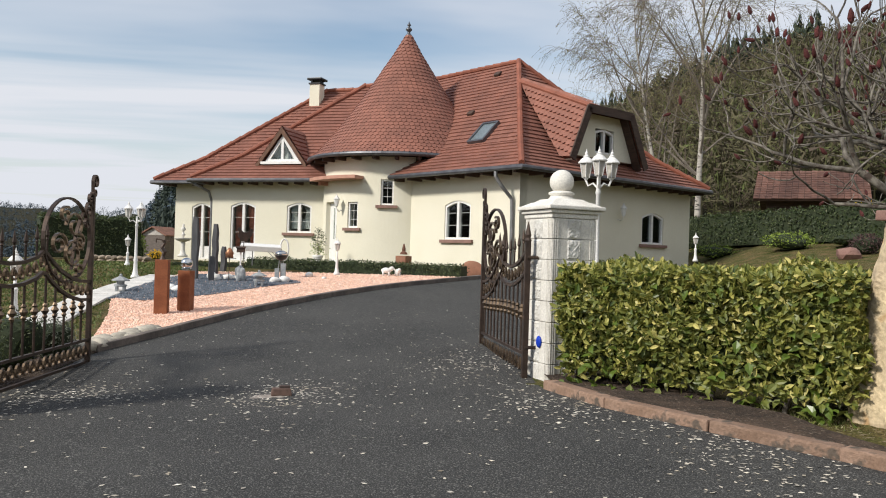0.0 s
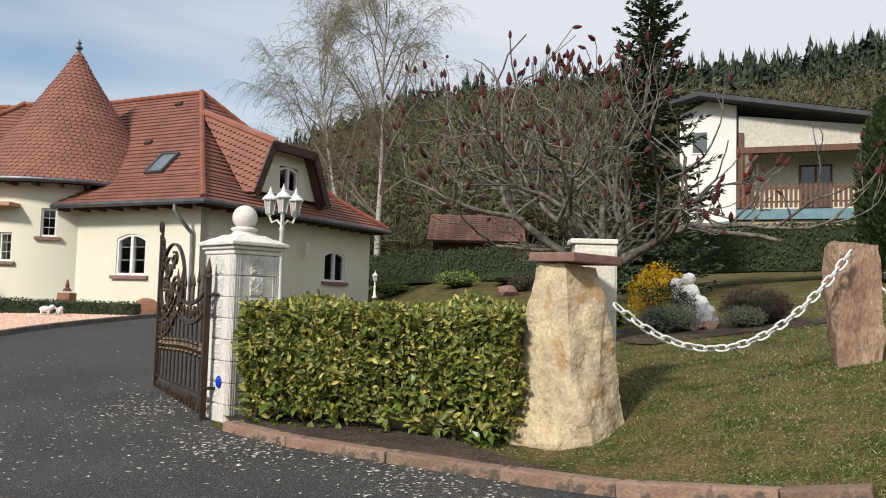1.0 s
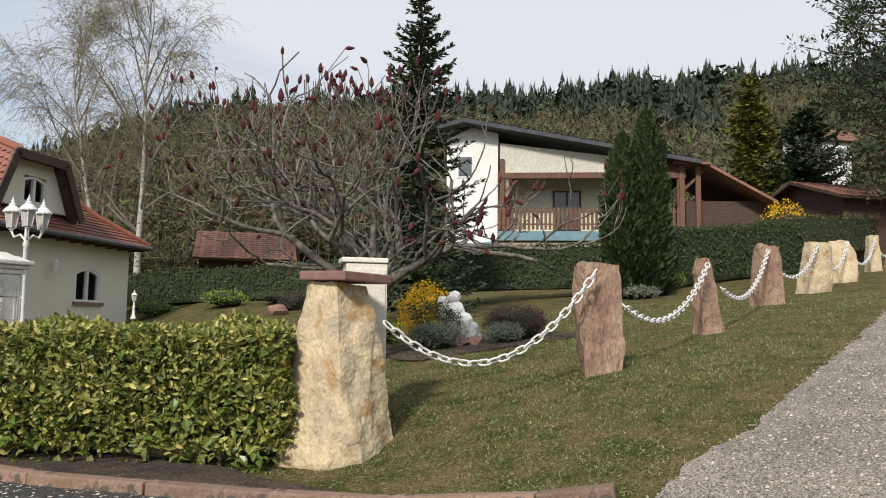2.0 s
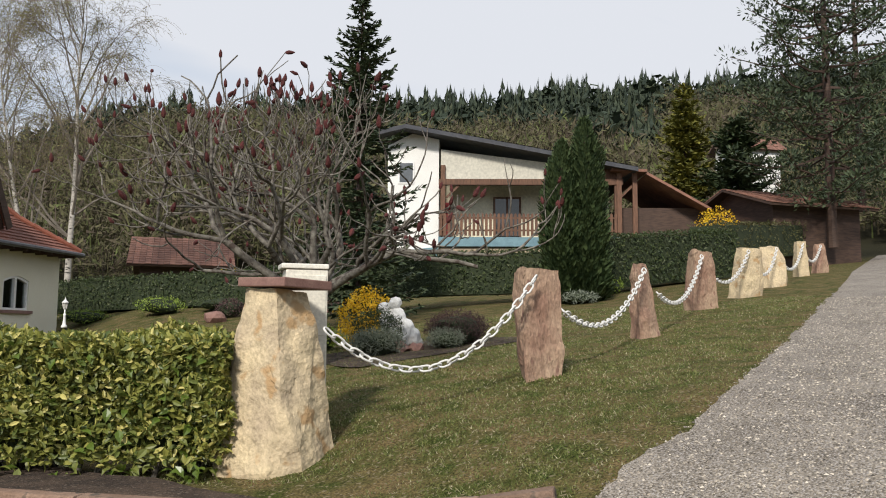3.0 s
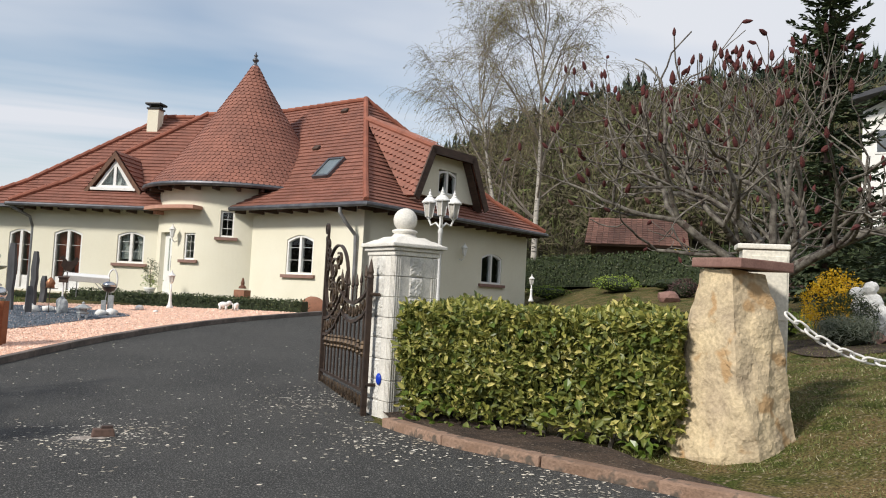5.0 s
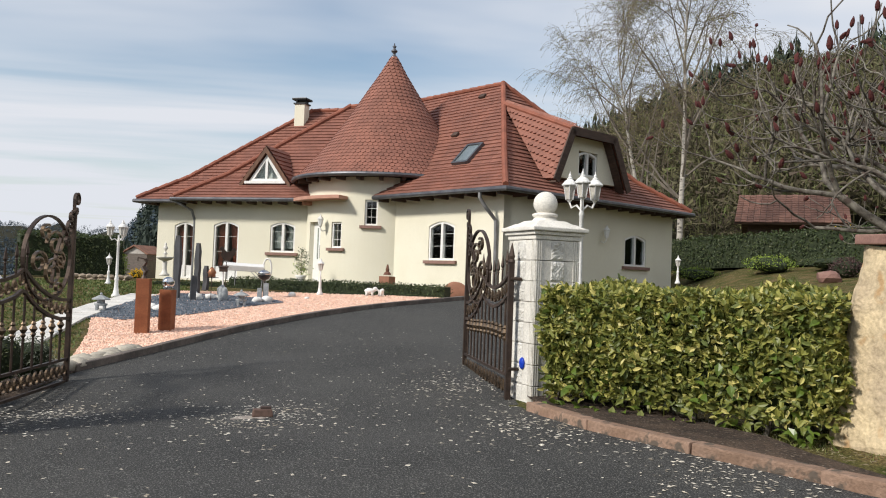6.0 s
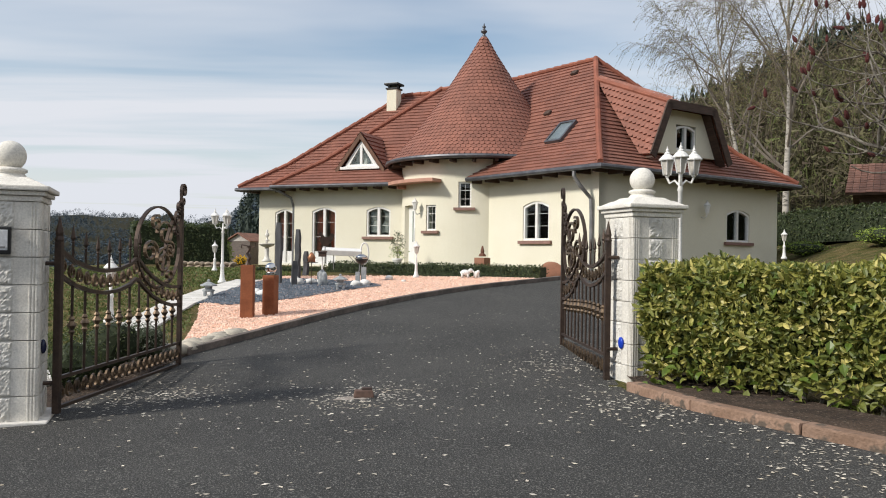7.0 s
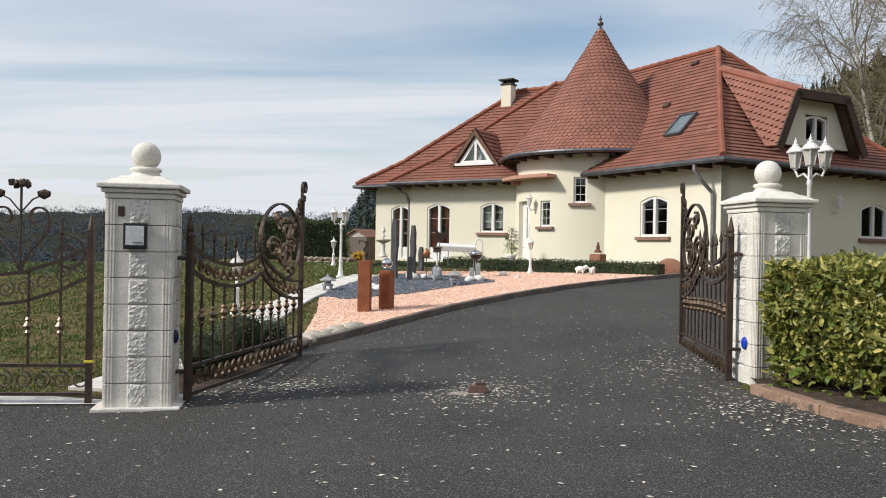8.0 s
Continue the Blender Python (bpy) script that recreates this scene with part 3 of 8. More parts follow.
# closing walls behind, floor and upper floor
bm = bmesh.new()
for m, a, b, d in ((SD, 8.55, 8.85, 9.5), (BY, 0.0, 0.3, 8.4), (LF, 0.0, 0.3, 0.9)):
    prism(bm, [(a, FLOOR - .5), (b, FLOOR - .5), (b, EAVE), (a, EAVE)], m, 0.303, d)
prism(bm, [(-0.2, FLOOR - .5), (14.5, FLOOR - .5), (14.5, EAVE), (-0.2, EAVE)], BY, 8.4, 8.7)
hpart("back_wall", bm, M_RENDER)
bm = bmesh.new()
for z in (FLOOR - 0.1, 3.6):
    for m, a, b, d0, d1 in ((FR, -4.5, 4.6, 0.35, 8.0), (LF, 0.4, 6, 0.35, 8.0), (BY, 0.4, 2.0, 0.35, 8.0)):
        prism(bm, [(a, z), (b, z), (b, z + 0.1), (a, z + 0.1)], m, d0, d1)
hpart("inner_floor", bm, M_DARK)

# turret wall, with two small windows and the entrance door
def tw(a, r, z):
    return TUR + Vector((r * math.cos(radians(a)), r * math.sin(radians(a)), z))


def sector(bm, a0, a1, z0, z1, r0, r1, n=None):
    n = n or max(1, round(abs(a1 - a0) / 3))
    for k in range(n):
        p, q = a0 + (a1 - a0) * k / n, a0 + (a1 - a0) * (k + 1) / n
        c = [bm.verts.new(tw(a, r, z)) for z in (z0, z1) for a, r in ((p, r1), (q, r1), (q, r0), (p, r0))]
        for f in ((3, 2, 1, 0), (4, 5, 6, 7), (0, 1, 5, 4), (1, 2, 6, 5), (2, 3, 7, 6), (3, 0, 4, 7)):
            bm.faces.new([c[i] for i in f])


bm = bmesh.new()
TOPS = 4.75
opens = [(-155.5, -138.5, FLOOR, 3.15), (-127.4, -118.8, 2.25, 3.12), (-102.6, -93.8, 3.02, 3.88)]
a = -215.0
for a0, a1, z0, z1 in opens:
    sector(bm, a, a0, FLOOR - .5, TOPS, TR - 0.3, TR)
    sector(bm, a0, a1, FLOOR - .5, z0, TR - 0.3, TR)
    sector(bm, a0, a1, z1, TOPS, TR - 0.3, TR)
    a = a1
sector(bm, a, -40, FLOOR - .5, TOPS, TR - 0.3, TR)
bmesh.ops.remove_doubles(bm, verts=bm.verts, dist=0.0005)
turret_wall = hpart("turret_wall", bm, M_RENDER, smooth=False)
for a0, a1, z0, z1 in opens[1:]:
    bm = bmesh.new()
    am, w = (a0 + a1) / 2, 1.1
    for p, q, b, c in ((a0, a0 + w, z0, z1), (a1 - w, a1, z0, z1), (a0 + w, a1 - w, z0, z0 + .06), (a0 + w, a1 - w, z1 - .06, z1)):
        sector(bm, p, q, b, c, TR - 0.13, TR - 0.05, 1)
    win = hpart("window", bm, M_WHITE, label="small white window with black glazing and white bars")
    bm = bmesh.new()
    sector(bm, a0 + w, a1 - w, z0 + .06, z1 - .06, TR - 0.10, TR - 0.09, 1)
    p = hpart("pane", bm, M_GLASS, win)
    p.visible_shadow = False
    bm = bmesh.new()
    sector(bm, am - .08, am + .08, z0 + .06, z1 - .06, TR - 0.087, TR - 0.080, 1)
    for k in (1, 2):
        z = z0 + (z1 - z0) * k / 3
        sector(bm, a0 + w, a1 - w, z - .007, z + .007, TR - 0.088, TR - 0.079, 1)
    hpart("glazing_bar", bm, M_WHITE, win)
    bm = bmesh.new()
    sector(bm, a0 - 2.6, a1 + 2.6, z0 - .10, z0 - .005, TR - .14, TR + .10, 4)
    hpart("sill", bm, M_SILL, win, "reddish sandstone window sill")
bm = bmesh.new()
sector(bm, -155.5, -138.5, FLOOR, 3.15, TR - .22, TR - .16, 3)
door = hpart("door", bm, M_WHITE, label="white panelled entrance door")
bm = bmesh.new()
sector(bm, -148, -146, FLOOR + 0.9, 2.95, TR - .155, TR - .145, 1)
hpart("door_light", bm, M_GLASS, door)
bm = bmesh.new()
tube(bm, [tw(-141.5, TR - .10, 1.9), tw(-141.5, TR - .10, 2.35)], 0.018)
hpart("door_handle", bm, M_STEEL, door)
bm = bmesh.new()
sector(bm, -159, -115, 3.87, 3.98, TR - .02, TR + 0.58, 12)
sector(bm, -157, -153, 3.74, 3.865, TR - .02, TR + 0.30, 2)
hpart("entrance_canopy", bm, M_AWN, label="curved terracotta-coloured canopy over the entrance")

# ---- roofs ----
def clip(poly, ua, ub, va, vb):
    """The part of a convex polygon inside a rectangle."""
    for axis, lim, sign in ((0, ua, 1), (0, ub, -1), (1, va, 1), (1, vb, -1)):
        res = []
        for i, p in enumerate(poly):
            q = poly[i - 1]
            dp, dq = (p[axis] - lim) * sign, (q[axis] - lim) * sign
            if (dp < 0) != (dq < 0):
                t = dq / (dq - dp)
                res.append((q[0] + (p[0] - q[0]) * t, q[1] + (p[1] - q[1]) * t))
            if dp >= 0:
                res.append(p)
        poly = res
        if len(poly) < 3:
            return []
    return poly


def tiles(store, o, x, s, poly, row=0.215, wide=0.22, step=0.032, v_off=0.0, scallop=False):
    """Overlapping tiles over a convex polygon in a roof plane with origin o, level axis x, up-slope axis s."""
    nrm = x.cross(s).normalized()
    us, vs = [p[0] for p in poly], [p[1] for p in poly]
    rows = int((max(vs) - min(vs)) / row) + 2
    for i in range(rows):
        v0 = min(vs) + i * row - v_off
        u = min(us) - (wide / 2 if i % 2 else 0)
        while u < max(us):
            q = clip(poly, u, u + wide - 0.006, v0, v0 + row)
            if len(q) >= 3:
                lift = rng.uniform(-0.004, 0.006)
                up = lambda v: 0.012 + (step + lift) * (1 - (v - v0) / row)
                top = [o + x * a + s * b + nrm * up(b) for a, b in q]
                bot = [(k, (k + 1) % len(q)) for k in range(len(q)) if abs(q[k][1] - v0) < 1e-4 and abs(q[(k + 1) % len(q)][1] - v0) < 1e-4]
                skirt = [[o + x * q[k][0] + s * q[k][1] + nrm * (-0.01) for k in pair] for pair in bot]
                if scallop and bot and len(q) == 4:
                    a, b = q[bot[0][0]], q[bot[0][1]]
                    top = None
                    lo, hi = min(a[0], b[0]), max(a[0], b[0])
                    prof = [(hi, v0 + row), (lo, v0 + row), (lo, v0 + .07)] + [(lo + (hi - lo) * t, v0 + .07 - .07 * math.sin(math.pi * t)) for t in (.2, .5, .8)] + [(hi, v0 + .07)]
                    top = [o + x * p + s * r + nrm * up(r) for p, r in prof]
                    low = [o + x * p + s * r - nrm * 0.01 for p, r in prof[2:]]
                    store.append((top, [(top[2 + k], top[3 + k], low[k + 1], low[k]) for k in range(4)]))
                else:
                    store.append((top, [(top[p[0]], top[p[1]], sk[1], sk[0]) for p, sk in zip(bot, skirt)]))
            u += wide


def tiles_mesh(name, store, material, parent, label, kind="stuff"):
    v, f = [], []
    for top, skirts in store:
        k = len(v)
        v += top
        f.append(tuple(range(k, k + len(top))))
        for quad in skirts:
            idx = []
            for p in quad:
                j = next((k + t for t, w in enumerate(top) if w is p), None)
                if j is None:
                    v.append(p)
                    j = len(v) - 1
                idx.append(j)
            f.append(tuple(idx))
    v = [HOME @ p for p in v]
    return tagged(raw(name, v, f, material, parent), label, kind=kind)



def slope_planes(m, prof, ua, ub, hip_l, hip_r):
    """The planes of one roof side: run by run, as (origin, x axis, slope axis, polygon)."""
    res = []
    r_first = prof[0][0]
    for (r0, z0), (r1, z1) in zip(prof, prof[1:]):
        o, x = m @ Vector((0, r0, z0)), (m.to_3x3() @ Vector((1, 0, 0)))
        sl = (m @ Vector((0, r1, z1)) - o)
        ln = sl.length
        a0, a1 = (ua + (r0 - r_first) * hip_l, ua + (r1 - r_first) * hip_l)
        b0, b1 = (ub - (r0 - r_first) * hip_r, ub - (r1 - r_first) * hip_r)
        if b1 - a1 < 0.02:
            b1 = a1 + 0.02
        res.append((o, x, sl.normalized(), [(a0, 0), (b0, 0), (b1, ln), (a1, ln)]))
    return res


def ridge_caps(pts, name, parent, w=0.17):
    """Half-round ridge tiles along a line, each its own piece."""
    pts = [Vector(p) for p in pts]
    for p, q in zip(pts, pts[1:]):
        n = max(1, round((q - p).length / 0.42))
        for k in range(n):
            a, b = p.lerp(q, k / n), p.lerp(q, (k + 1.06) / n)
            bm = bmesh.new()
            tube(bm, [a + Vector((0, 0, .02)), b + Vector((0, 0, .035))], [w * .5, w * .58], 8)
            hpart(name, bm, M_RIDGE, parent)


store_front, store_rest = [], []
roof = None


def roof_side(m, prof, ua, ub, hl, hr, store, tile=True):
    global roof
    for o, x, s, poly in slope_planes(m, prof, ua, ub, hl, hr):
        nrm = x.cross(s).normalized()
        deck = bmesh.new()
        up = [deck.verts.new(o + x * a + s * b - nrm * 0.012) for a, b in poly]
        dn = [deck.verts.new(o + x * a + s * b - nrm * 0.09) for a, b in poly]
        deck.faces.new(up)
        deck.faces.new(dn[::-1])
        for i in range(4):
            j = (i + 1) % 4
            deck.faces.new((up[j], up[i], dn[i], dn[j]))
        if roof is None:
            roof = hpart("roof", deck, M_DARKWOOD)
        else:
            hpart("roof_plane", deck, M_DARKWOOD, roof)
        if tile:
            tiles(store, o, x, s, poly)


P_R = [(-0.60, 3.98), (0.75, 4.93), (4.25, 8.42)]
P_L = [(-0.60, 3.98), (0.75, 4.93), (4.25, 8.22)]
P_B = [(-0.60, 3.98), (0.75, 4.93), (4.32, 8.25)]
roof_side(FR, P_R[:2], -0.35, 5.6, 0, 1, store_front)
roof_side(FR, P_R[1:], -5.6, 4.25, 0, 1, store_front)
roof_side(SD, P_R, -0.6, 9.1, 1, 1, store_rest)
roof_side(frame_of(C0 + 8.5 * E1, E2), P_R, -0.6, 10.5, 1, 0, store_rest, False)
roof_side(LF, P_L, -0.6, 8.0, 1, 0, store_rest)
roof_side(frame_of(Vector((-8.76, 31.18, 0)) + 8.5 * NL, -NL), P_L, -0.6, 9.1, 1, 1, store_rest)
roof_side(BY, P_B, -0.6, 7.5, 1, 0, store_rest)
roof_side(frame_of(Vector((-10.63, 32.64, 0)) + 8.64 * NL, -NL), P_B, -0.6, 9.24, 1, 1, store_rest)
roof_side(frame_of(Vector((-10.63, 32.64, 0)) + 8.64 * NL + 7.5 * UL, -UL), P_B, 0, 8.1, 0, 1, store_rest, False)

def hipline(m, prof, u0, du):
    return [m @ Vector((u0 + du * (r - prof[0][0]), r, z + 0.05)) for r, z in prof]


ridge_caps(hipline(FR, P_R, 5.6, -1), "ridge_tile", roof)
ridge_caps([FR @ Vector((0.75, 4.25, 8.46)), FR @ Vector((-5.4, 4.25, 8.46))], "ridge_tile", roof)
ridge_caps(hipline(SD, P_R, 9.1, -1), "ridge_tile", roof)
ridge_caps(hipline(LF, P_L, -0.6, 1), "ridge_tile", roof)
ridge_caps([LF @ Vector((4.25, 4.25, 8.26)), LF @ Vector((8, 4.25, 8.26))], "ridge_tile", roof)
ridge_caps(hipline(BY, P_B, -0.6, 1), "ridge_tile", roof)
ridge_caps([BY @ Vector((4.32, 4.32, 8.30)), BY @ Vector((7.5, 4.32, 8.30))], "ridge_tile", roof)

# gutters, rafter ends and downpipes
def gutter(pts, name="gutter"):
    bm = bmesh.new()
    tube(bm, pts, 0.075, 8)
    hpart(name, bm, M_ZINC)


gutter([FR @ Vector((-0.3, -0.66, 3.93)), FR @ Vector((5.66, -0.66, 3.93)), SD @ Vector((9.16, -0.66, 3.93)), SD @ Vector((9.16, 0.6, 3.93))])
gutter([BY @ Vector((-0.66, 0.5, 3.93)), BY @ Vector((-0.66, -0.66, 3.93)), BY @ Vector((1.3, -0.66, 3.93))])
gutter([LF @ Vector((-0.66, 0.4, 3.93)), LF @ Vector((-0.66, -0.66, 3.93)), LF @ Vector((4.6, -0.66, 3.93))])
for m, a, b in ((FR, -0.1, 5.3), (SD, 0.4, 8.8), (LF, 0.0, 4.4), (BY, 0.0, 1.2)):
    n = int((b - a) / 0.62)
    for k in range(n + 1):
        u = a + (b - a) * k / n
        bm = bmesh.new()
        prism(bm, [(u - .05, 3.80), (u + .05, 3.80), (u + .05, 3.96), (u - .05, 3.96)], m, -0.56, 0.0)
        hpart("rafter_end", bm, M_DARKWOOD, roof)
bm = bmesh.new()
p = FR @ Vector((4.62, -0.62, 3.86))
tube(bm, [p, p + Vector((0, 0, -.15)), FR @ Vector((4.70, -0.45, 3.45)), FR @ Vector((4.78, -0.10, 3.1)), FR @ Vector((4.78, -0.07, 2.6)), FR @ Vector((4.78, -0.07, FLOOR - 0.1))], 0.055, 8)
hpart("downpipe", bm, M_PIPE, label="grey metal downpipe")
bm = bmesh.new()
tube(bm, [LF @ Vector((-0.55, -0.6, 3.86)), LF @ Vector((-0.35, -0.5, 3.75)), LF @ Vector((-0.1, -0.1, 3.55)), LF @ Vector((-0.07, 0.05, 3.2)), LF @ Vector((-0.07, 0.05, FLOOR))], 0.05, 8)
hpart("downpipe", bm, M_PIPE, label="grey metal downpipe")

# turret roof: flared cone of rounded tiles
CONE = [(3.42, 4.74), (3.12, 5.04), (2.68, 5.56), (2.27, 6.1), (1.84, 6.68), (1.19, 7.66), (0.85, 8.2), (0.50, 8.74), (0.10, 9.46)]
cr, cz = [p[0] for p in CONE][::-1], [p[1] for p in CONE][::-1]
bm = lathebm([(3.37, 4.64)] + [(max(r - 0.09, .02), z - 0.05) for r, z in CONE], TUR, 64)
turret_roof = hpart("turret_roof", bm, M_DARKWOOD)
arc = [0.0]
fine = [(np.interp(z, cz[::-1], cr[::-1]), z) for z in np.linspace(4.74, 9.46, 200)]
for p, q in zip(fine, fine[1:]):
    arc.append(arc[-1] + math.hypot(q[0] - p[0], q[1] - p[1]))
store_cone = []
rows = int(arc[-1] / 0.165)
for i in range(rows):
    t0, t1 = arc[-1] * i / rows, min(arc[-1], arc[-1] * (i + 1.15) / rows)
    (r0, z0), (r1, z1), (rm, zm) = [[float(np.interp(t, arc, [p[k] for p in fine])) for k in (0, 1)] for t in (t0, t1, t0 + 0.06)]
    n = max(8, round(math.tau * r0 / 0.18))
    for k in range(n):
        w = 360 / n
        a0 = (k + 0.5 * (i % 2)) * w
        if 5 < (a0 % 360) < 150 and i < rows * 0.5:
            continue
        h = 0.034 + rng.uniform(-.004, .006)
        pos = lambda f, r, z: tw(a0 + w * f, r, z)
        top = [pos(.97, r1 + .01, z1), pos(.03, r1 + .01, z1), pos(.03, rm + h, zm), pos(.25, (r0 + rm) / 2 + h, z0 * .6 + zm * .4), pos(.5, r0 + h, z0), pos(.75, (r0 + rm) / 2 + h, z0 * .6 + zm * .4), pos(.97, rm + h, zm)]
        low = [q + Vector((0, 0, -.022)) - Vector((q.x - TUR.x, q.y - TUR.y, 0)).normalized() * .034 for q in top[2:]]
        store_cone.append((top, [(top[2 + j], top[3 + j], low[j + 1], low[j]) for j in range(4)]))
tiles_mesh("turret_tiles", store_cone, M_TILE, turret_roof, "rounded red clay tiles", "stuff")
near_tiles, keep, shared = [], [], {}
for tile in store_front:                 # whole tiles low on the front slope, each a piece of its own
    top, skirts = tile
    low = min(p.z for p in top)
    if len(top) == 4 and len(skirts) == 1 and low < 5.35 and (FR.inverted() @ top[0]).x > 1.2 and abs((top[1] - top[0]).length - .214) < .002 and len(near_tiles) < 290:
        near_tiles.append(tile)
    else:
        keep.append(tile)
for top, skirts in near_tiles:
    slope = round((top[2] - top[1]).normalized().z, 2)
    if slope not in shared:
        q = [p - top[0] for p in top] + [p - top[0] for p in skirts[0][2:]]
        me = bpy.data.meshes.new("tile")
        i, j = [next(k for k, p in enumerate(top) if p is w) for w in skirts[0][:2]]
        me.from_pydata([tuple(p) for p in q], [], [(0, 1, 2, 3), (i, j, 4, 5)])
        me.materials.append(M_TILE)
        shared[slope] = me
    ob = new("tile", shared[slope])
    ob.parent = roof
    ob.matrix_local = HOME @ Matrix.Translation(top[0])
tiles_mesh("roof_tiles", store_rest + keep, M_TILE, roof, "flat red clay roof tiles in courses", "stuff")
bm = lathebm([(.17, 9.36), (.10, 9.48), (.06, 9.52), (.05, 9.58), (.11, 9.63), (.12, 9.68), (.05, 9.74), (.04, 9.79), (.08, 9.83), (.03, 9.88), (.008, 9.97)], TUR, 12)
hpart("finial", bm, M_ZINC, turret_roof, "grey zinc finial on the turret tip", True)
bm = bmesh.new()
tube(bm, [tw(a, TE + 0.05, 4.68) for a in range(-205, -49, 5)], 0.075, 8)
hpart("gutter", bm, M_ZINC, turret_roof)
for a in range(-196, -60, 13):
    bm = bmesh.new()
    sector(bm, a - 1, a + 1, 4.52, 4.66, TR, TE - 0.05, 1)
    hpart("rafter_end", bm, M_DARKWOOD, turret_roof)
bm = bmesh.new()
sector(bm, -205, -40, 4.64, 4.70, TR - 0.1, TE - 0.02, 40)
hpart("soffit", bm, M_DARKWOOD, turret_roof)

# big clipped dormer on the side
def slab(bm, pts, thick):
    n = (pts[1] - pts[0]).cross(pts[2] - pts[0]).normalized()
    a, b = [bm.verts.new(p) for p in pts], [bm.verts.new(p - n * thick) for p in pts]
    bm.faces.new(a)
    bm.faces.new(b[::-1])
    for i in range(len(pts)):
        j = (i + 1) % len(pts)
        bm.faces.new((a[j], a[i], b[i], b[j]))


S = lambda u, r, z: SD @ Vector((u, r, z))
bm = bmesh.new()
du0, du1, dt0, dt1 = 2.10, 5.32, 2.76, 4.58
ow0, ow1, oz0, oz1 = 3.36, 4.32, 4.78, 5.56
DZ = 4.62
lerp_l = lambda z: du0 + (dt0 - du0) * (z - DZ) / (5.98 - DZ)
lerp_r = lambda z: du1 + (dt1 - du1) * (z - DZ) / (5.98 - DZ)
prism(bm, [(lerp_l(DZ), DZ), (lerp_r(DZ), DZ), (lerp_r(oz0), oz0), (lerp_l(oz0), oz0)], SD, 0, .2)
prism(bm, [(lerp_l(oz0), oz0), (ow0, oz0), (ow0, oz1), (lerp_l(oz1), oz1)], SD, 0, .2)
prism(bm, [(ow1, oz0), (lerp_r(oz0), oz0), (lerp_r(oz1), oz1), (ow1, oz1)], SD, 0, .2)
prism(bm, [(lerp_l(oz1), oz1), (lerp_r(oz1), oz1), (lerp_r(5.98), 5.98), (lerp_l(5.98), 5.98)], SD, 0, .2)
dormer = hpart("dormer", bm, M_RENDER, label="cream gable dormer with dark wooden verge boards")
window(SD, ow0, ow1, oz0, oz1, 0.10, False, M_CURTAIN, grid=False)
bm = bmesh.new()
A, B, Cb, Dv = S(1.88, -.35, 4.50), S(2.62, -.35, 6.10), S(3.12, 3.12, 7.40), S(1.88, .12, 4.50)
A2, B2, C2, D2 = S(5.50, -.35, 4.50), S(4.68, -.35, 6.10), S(4.8, 3.12, 7.40), S(5.50, .12, 4.5)
slab(bm, [B, B2, C2, Cb], 0.06)
slab(bm, [A, B, Cb, Dv], 0.06)
slab(bm, [B2, A2, D2, C2], 0.06)
droof = hpart("dormer_roof", bm, M_RIDGE, dormer)
xs = (Cb - B).normalized()
sl = (B - A) - xs * (B - A).dot(xs)
ln = sl.length
sl.normalize()
store_d = []
pl = [((p - A).dot(xs), (p - A).dot(sl)) for p in (A, Dv, Cb, B)]
for o, x, s, poly in ((A, xs, sl, pl),):
    if x.cross(s).z < 0:
        x = -x
        poly = [(-a, b) for a, b in poly]
    tiles(store_d, o, x, s, poly, 0.20, 0.20, 0.04, scallop=True)
tiles_mesh("dormer_tiles", store_d, M_TILE, droof, "rounded red clay tiles", "stuff")
ridge_caps([B, Cb], "ridge_tile", droof, 0.14)
bm = bmesh.new()
for p, q in ((S(1.82, -.36, 4.42), S(2.60, -.36, 6.08)), (S(5.56, -.36, 4.42), S(4.70, -.36, 6.08)), (S(2.54, -.36, 6.04), S(4.76, -.36, 6.04))):
    d = q - p
    y = SD.to_3x3() @ Vector((0, 1, 0))
    side = d.cross(y).normalized() * 0.13
    slab(bm, [p - side, p + side, q + side, q - side], 0.05)
for p, q in ((S(1.94, -.30, 4.38), S(2.66, -.30, 5.96)), (S(5.44, -.30, 4.38), S(4.64, -.30, 5.96))):
    slab(bm, [p, p + (SD.to_3x3() @ Vector((0, .32, 0))), q + (SD.to_3x3() @ Vector((0, .32, 0))), q], 0.03)
hpart("verge_board", bm, M_DARKWOOD, dormer)

# small triangular dormer on the left wing
Lp = lambda u, r, z: LF @ Vector((u, r, z))
dc, dz0, dz1, hw = 2.78, 4.70, 5.78, 0.82
bm = bmesh.new()
slab(bm, [Lp(dc - hw - .22, .15, dz0 - .12), Lp(dc, .15, dz1 + .20), Lp(dc, 2.0, dz1 + .20), Lp(dc - hw - .22, .42, dz0 - .12)], .05)
slab(bm, [Lp(dc, .15, dz1 + .20), Lp(dc + hw + .22, .15, dz0 - .12), Lp(dc + hw + .22, .42, dz0 - .12), Lp(dc, 2.0, dz1 + .20)], .05)
sd = hpart("dormer", bm, M_TILE, label="small triangular dormer with dark wooden verges")
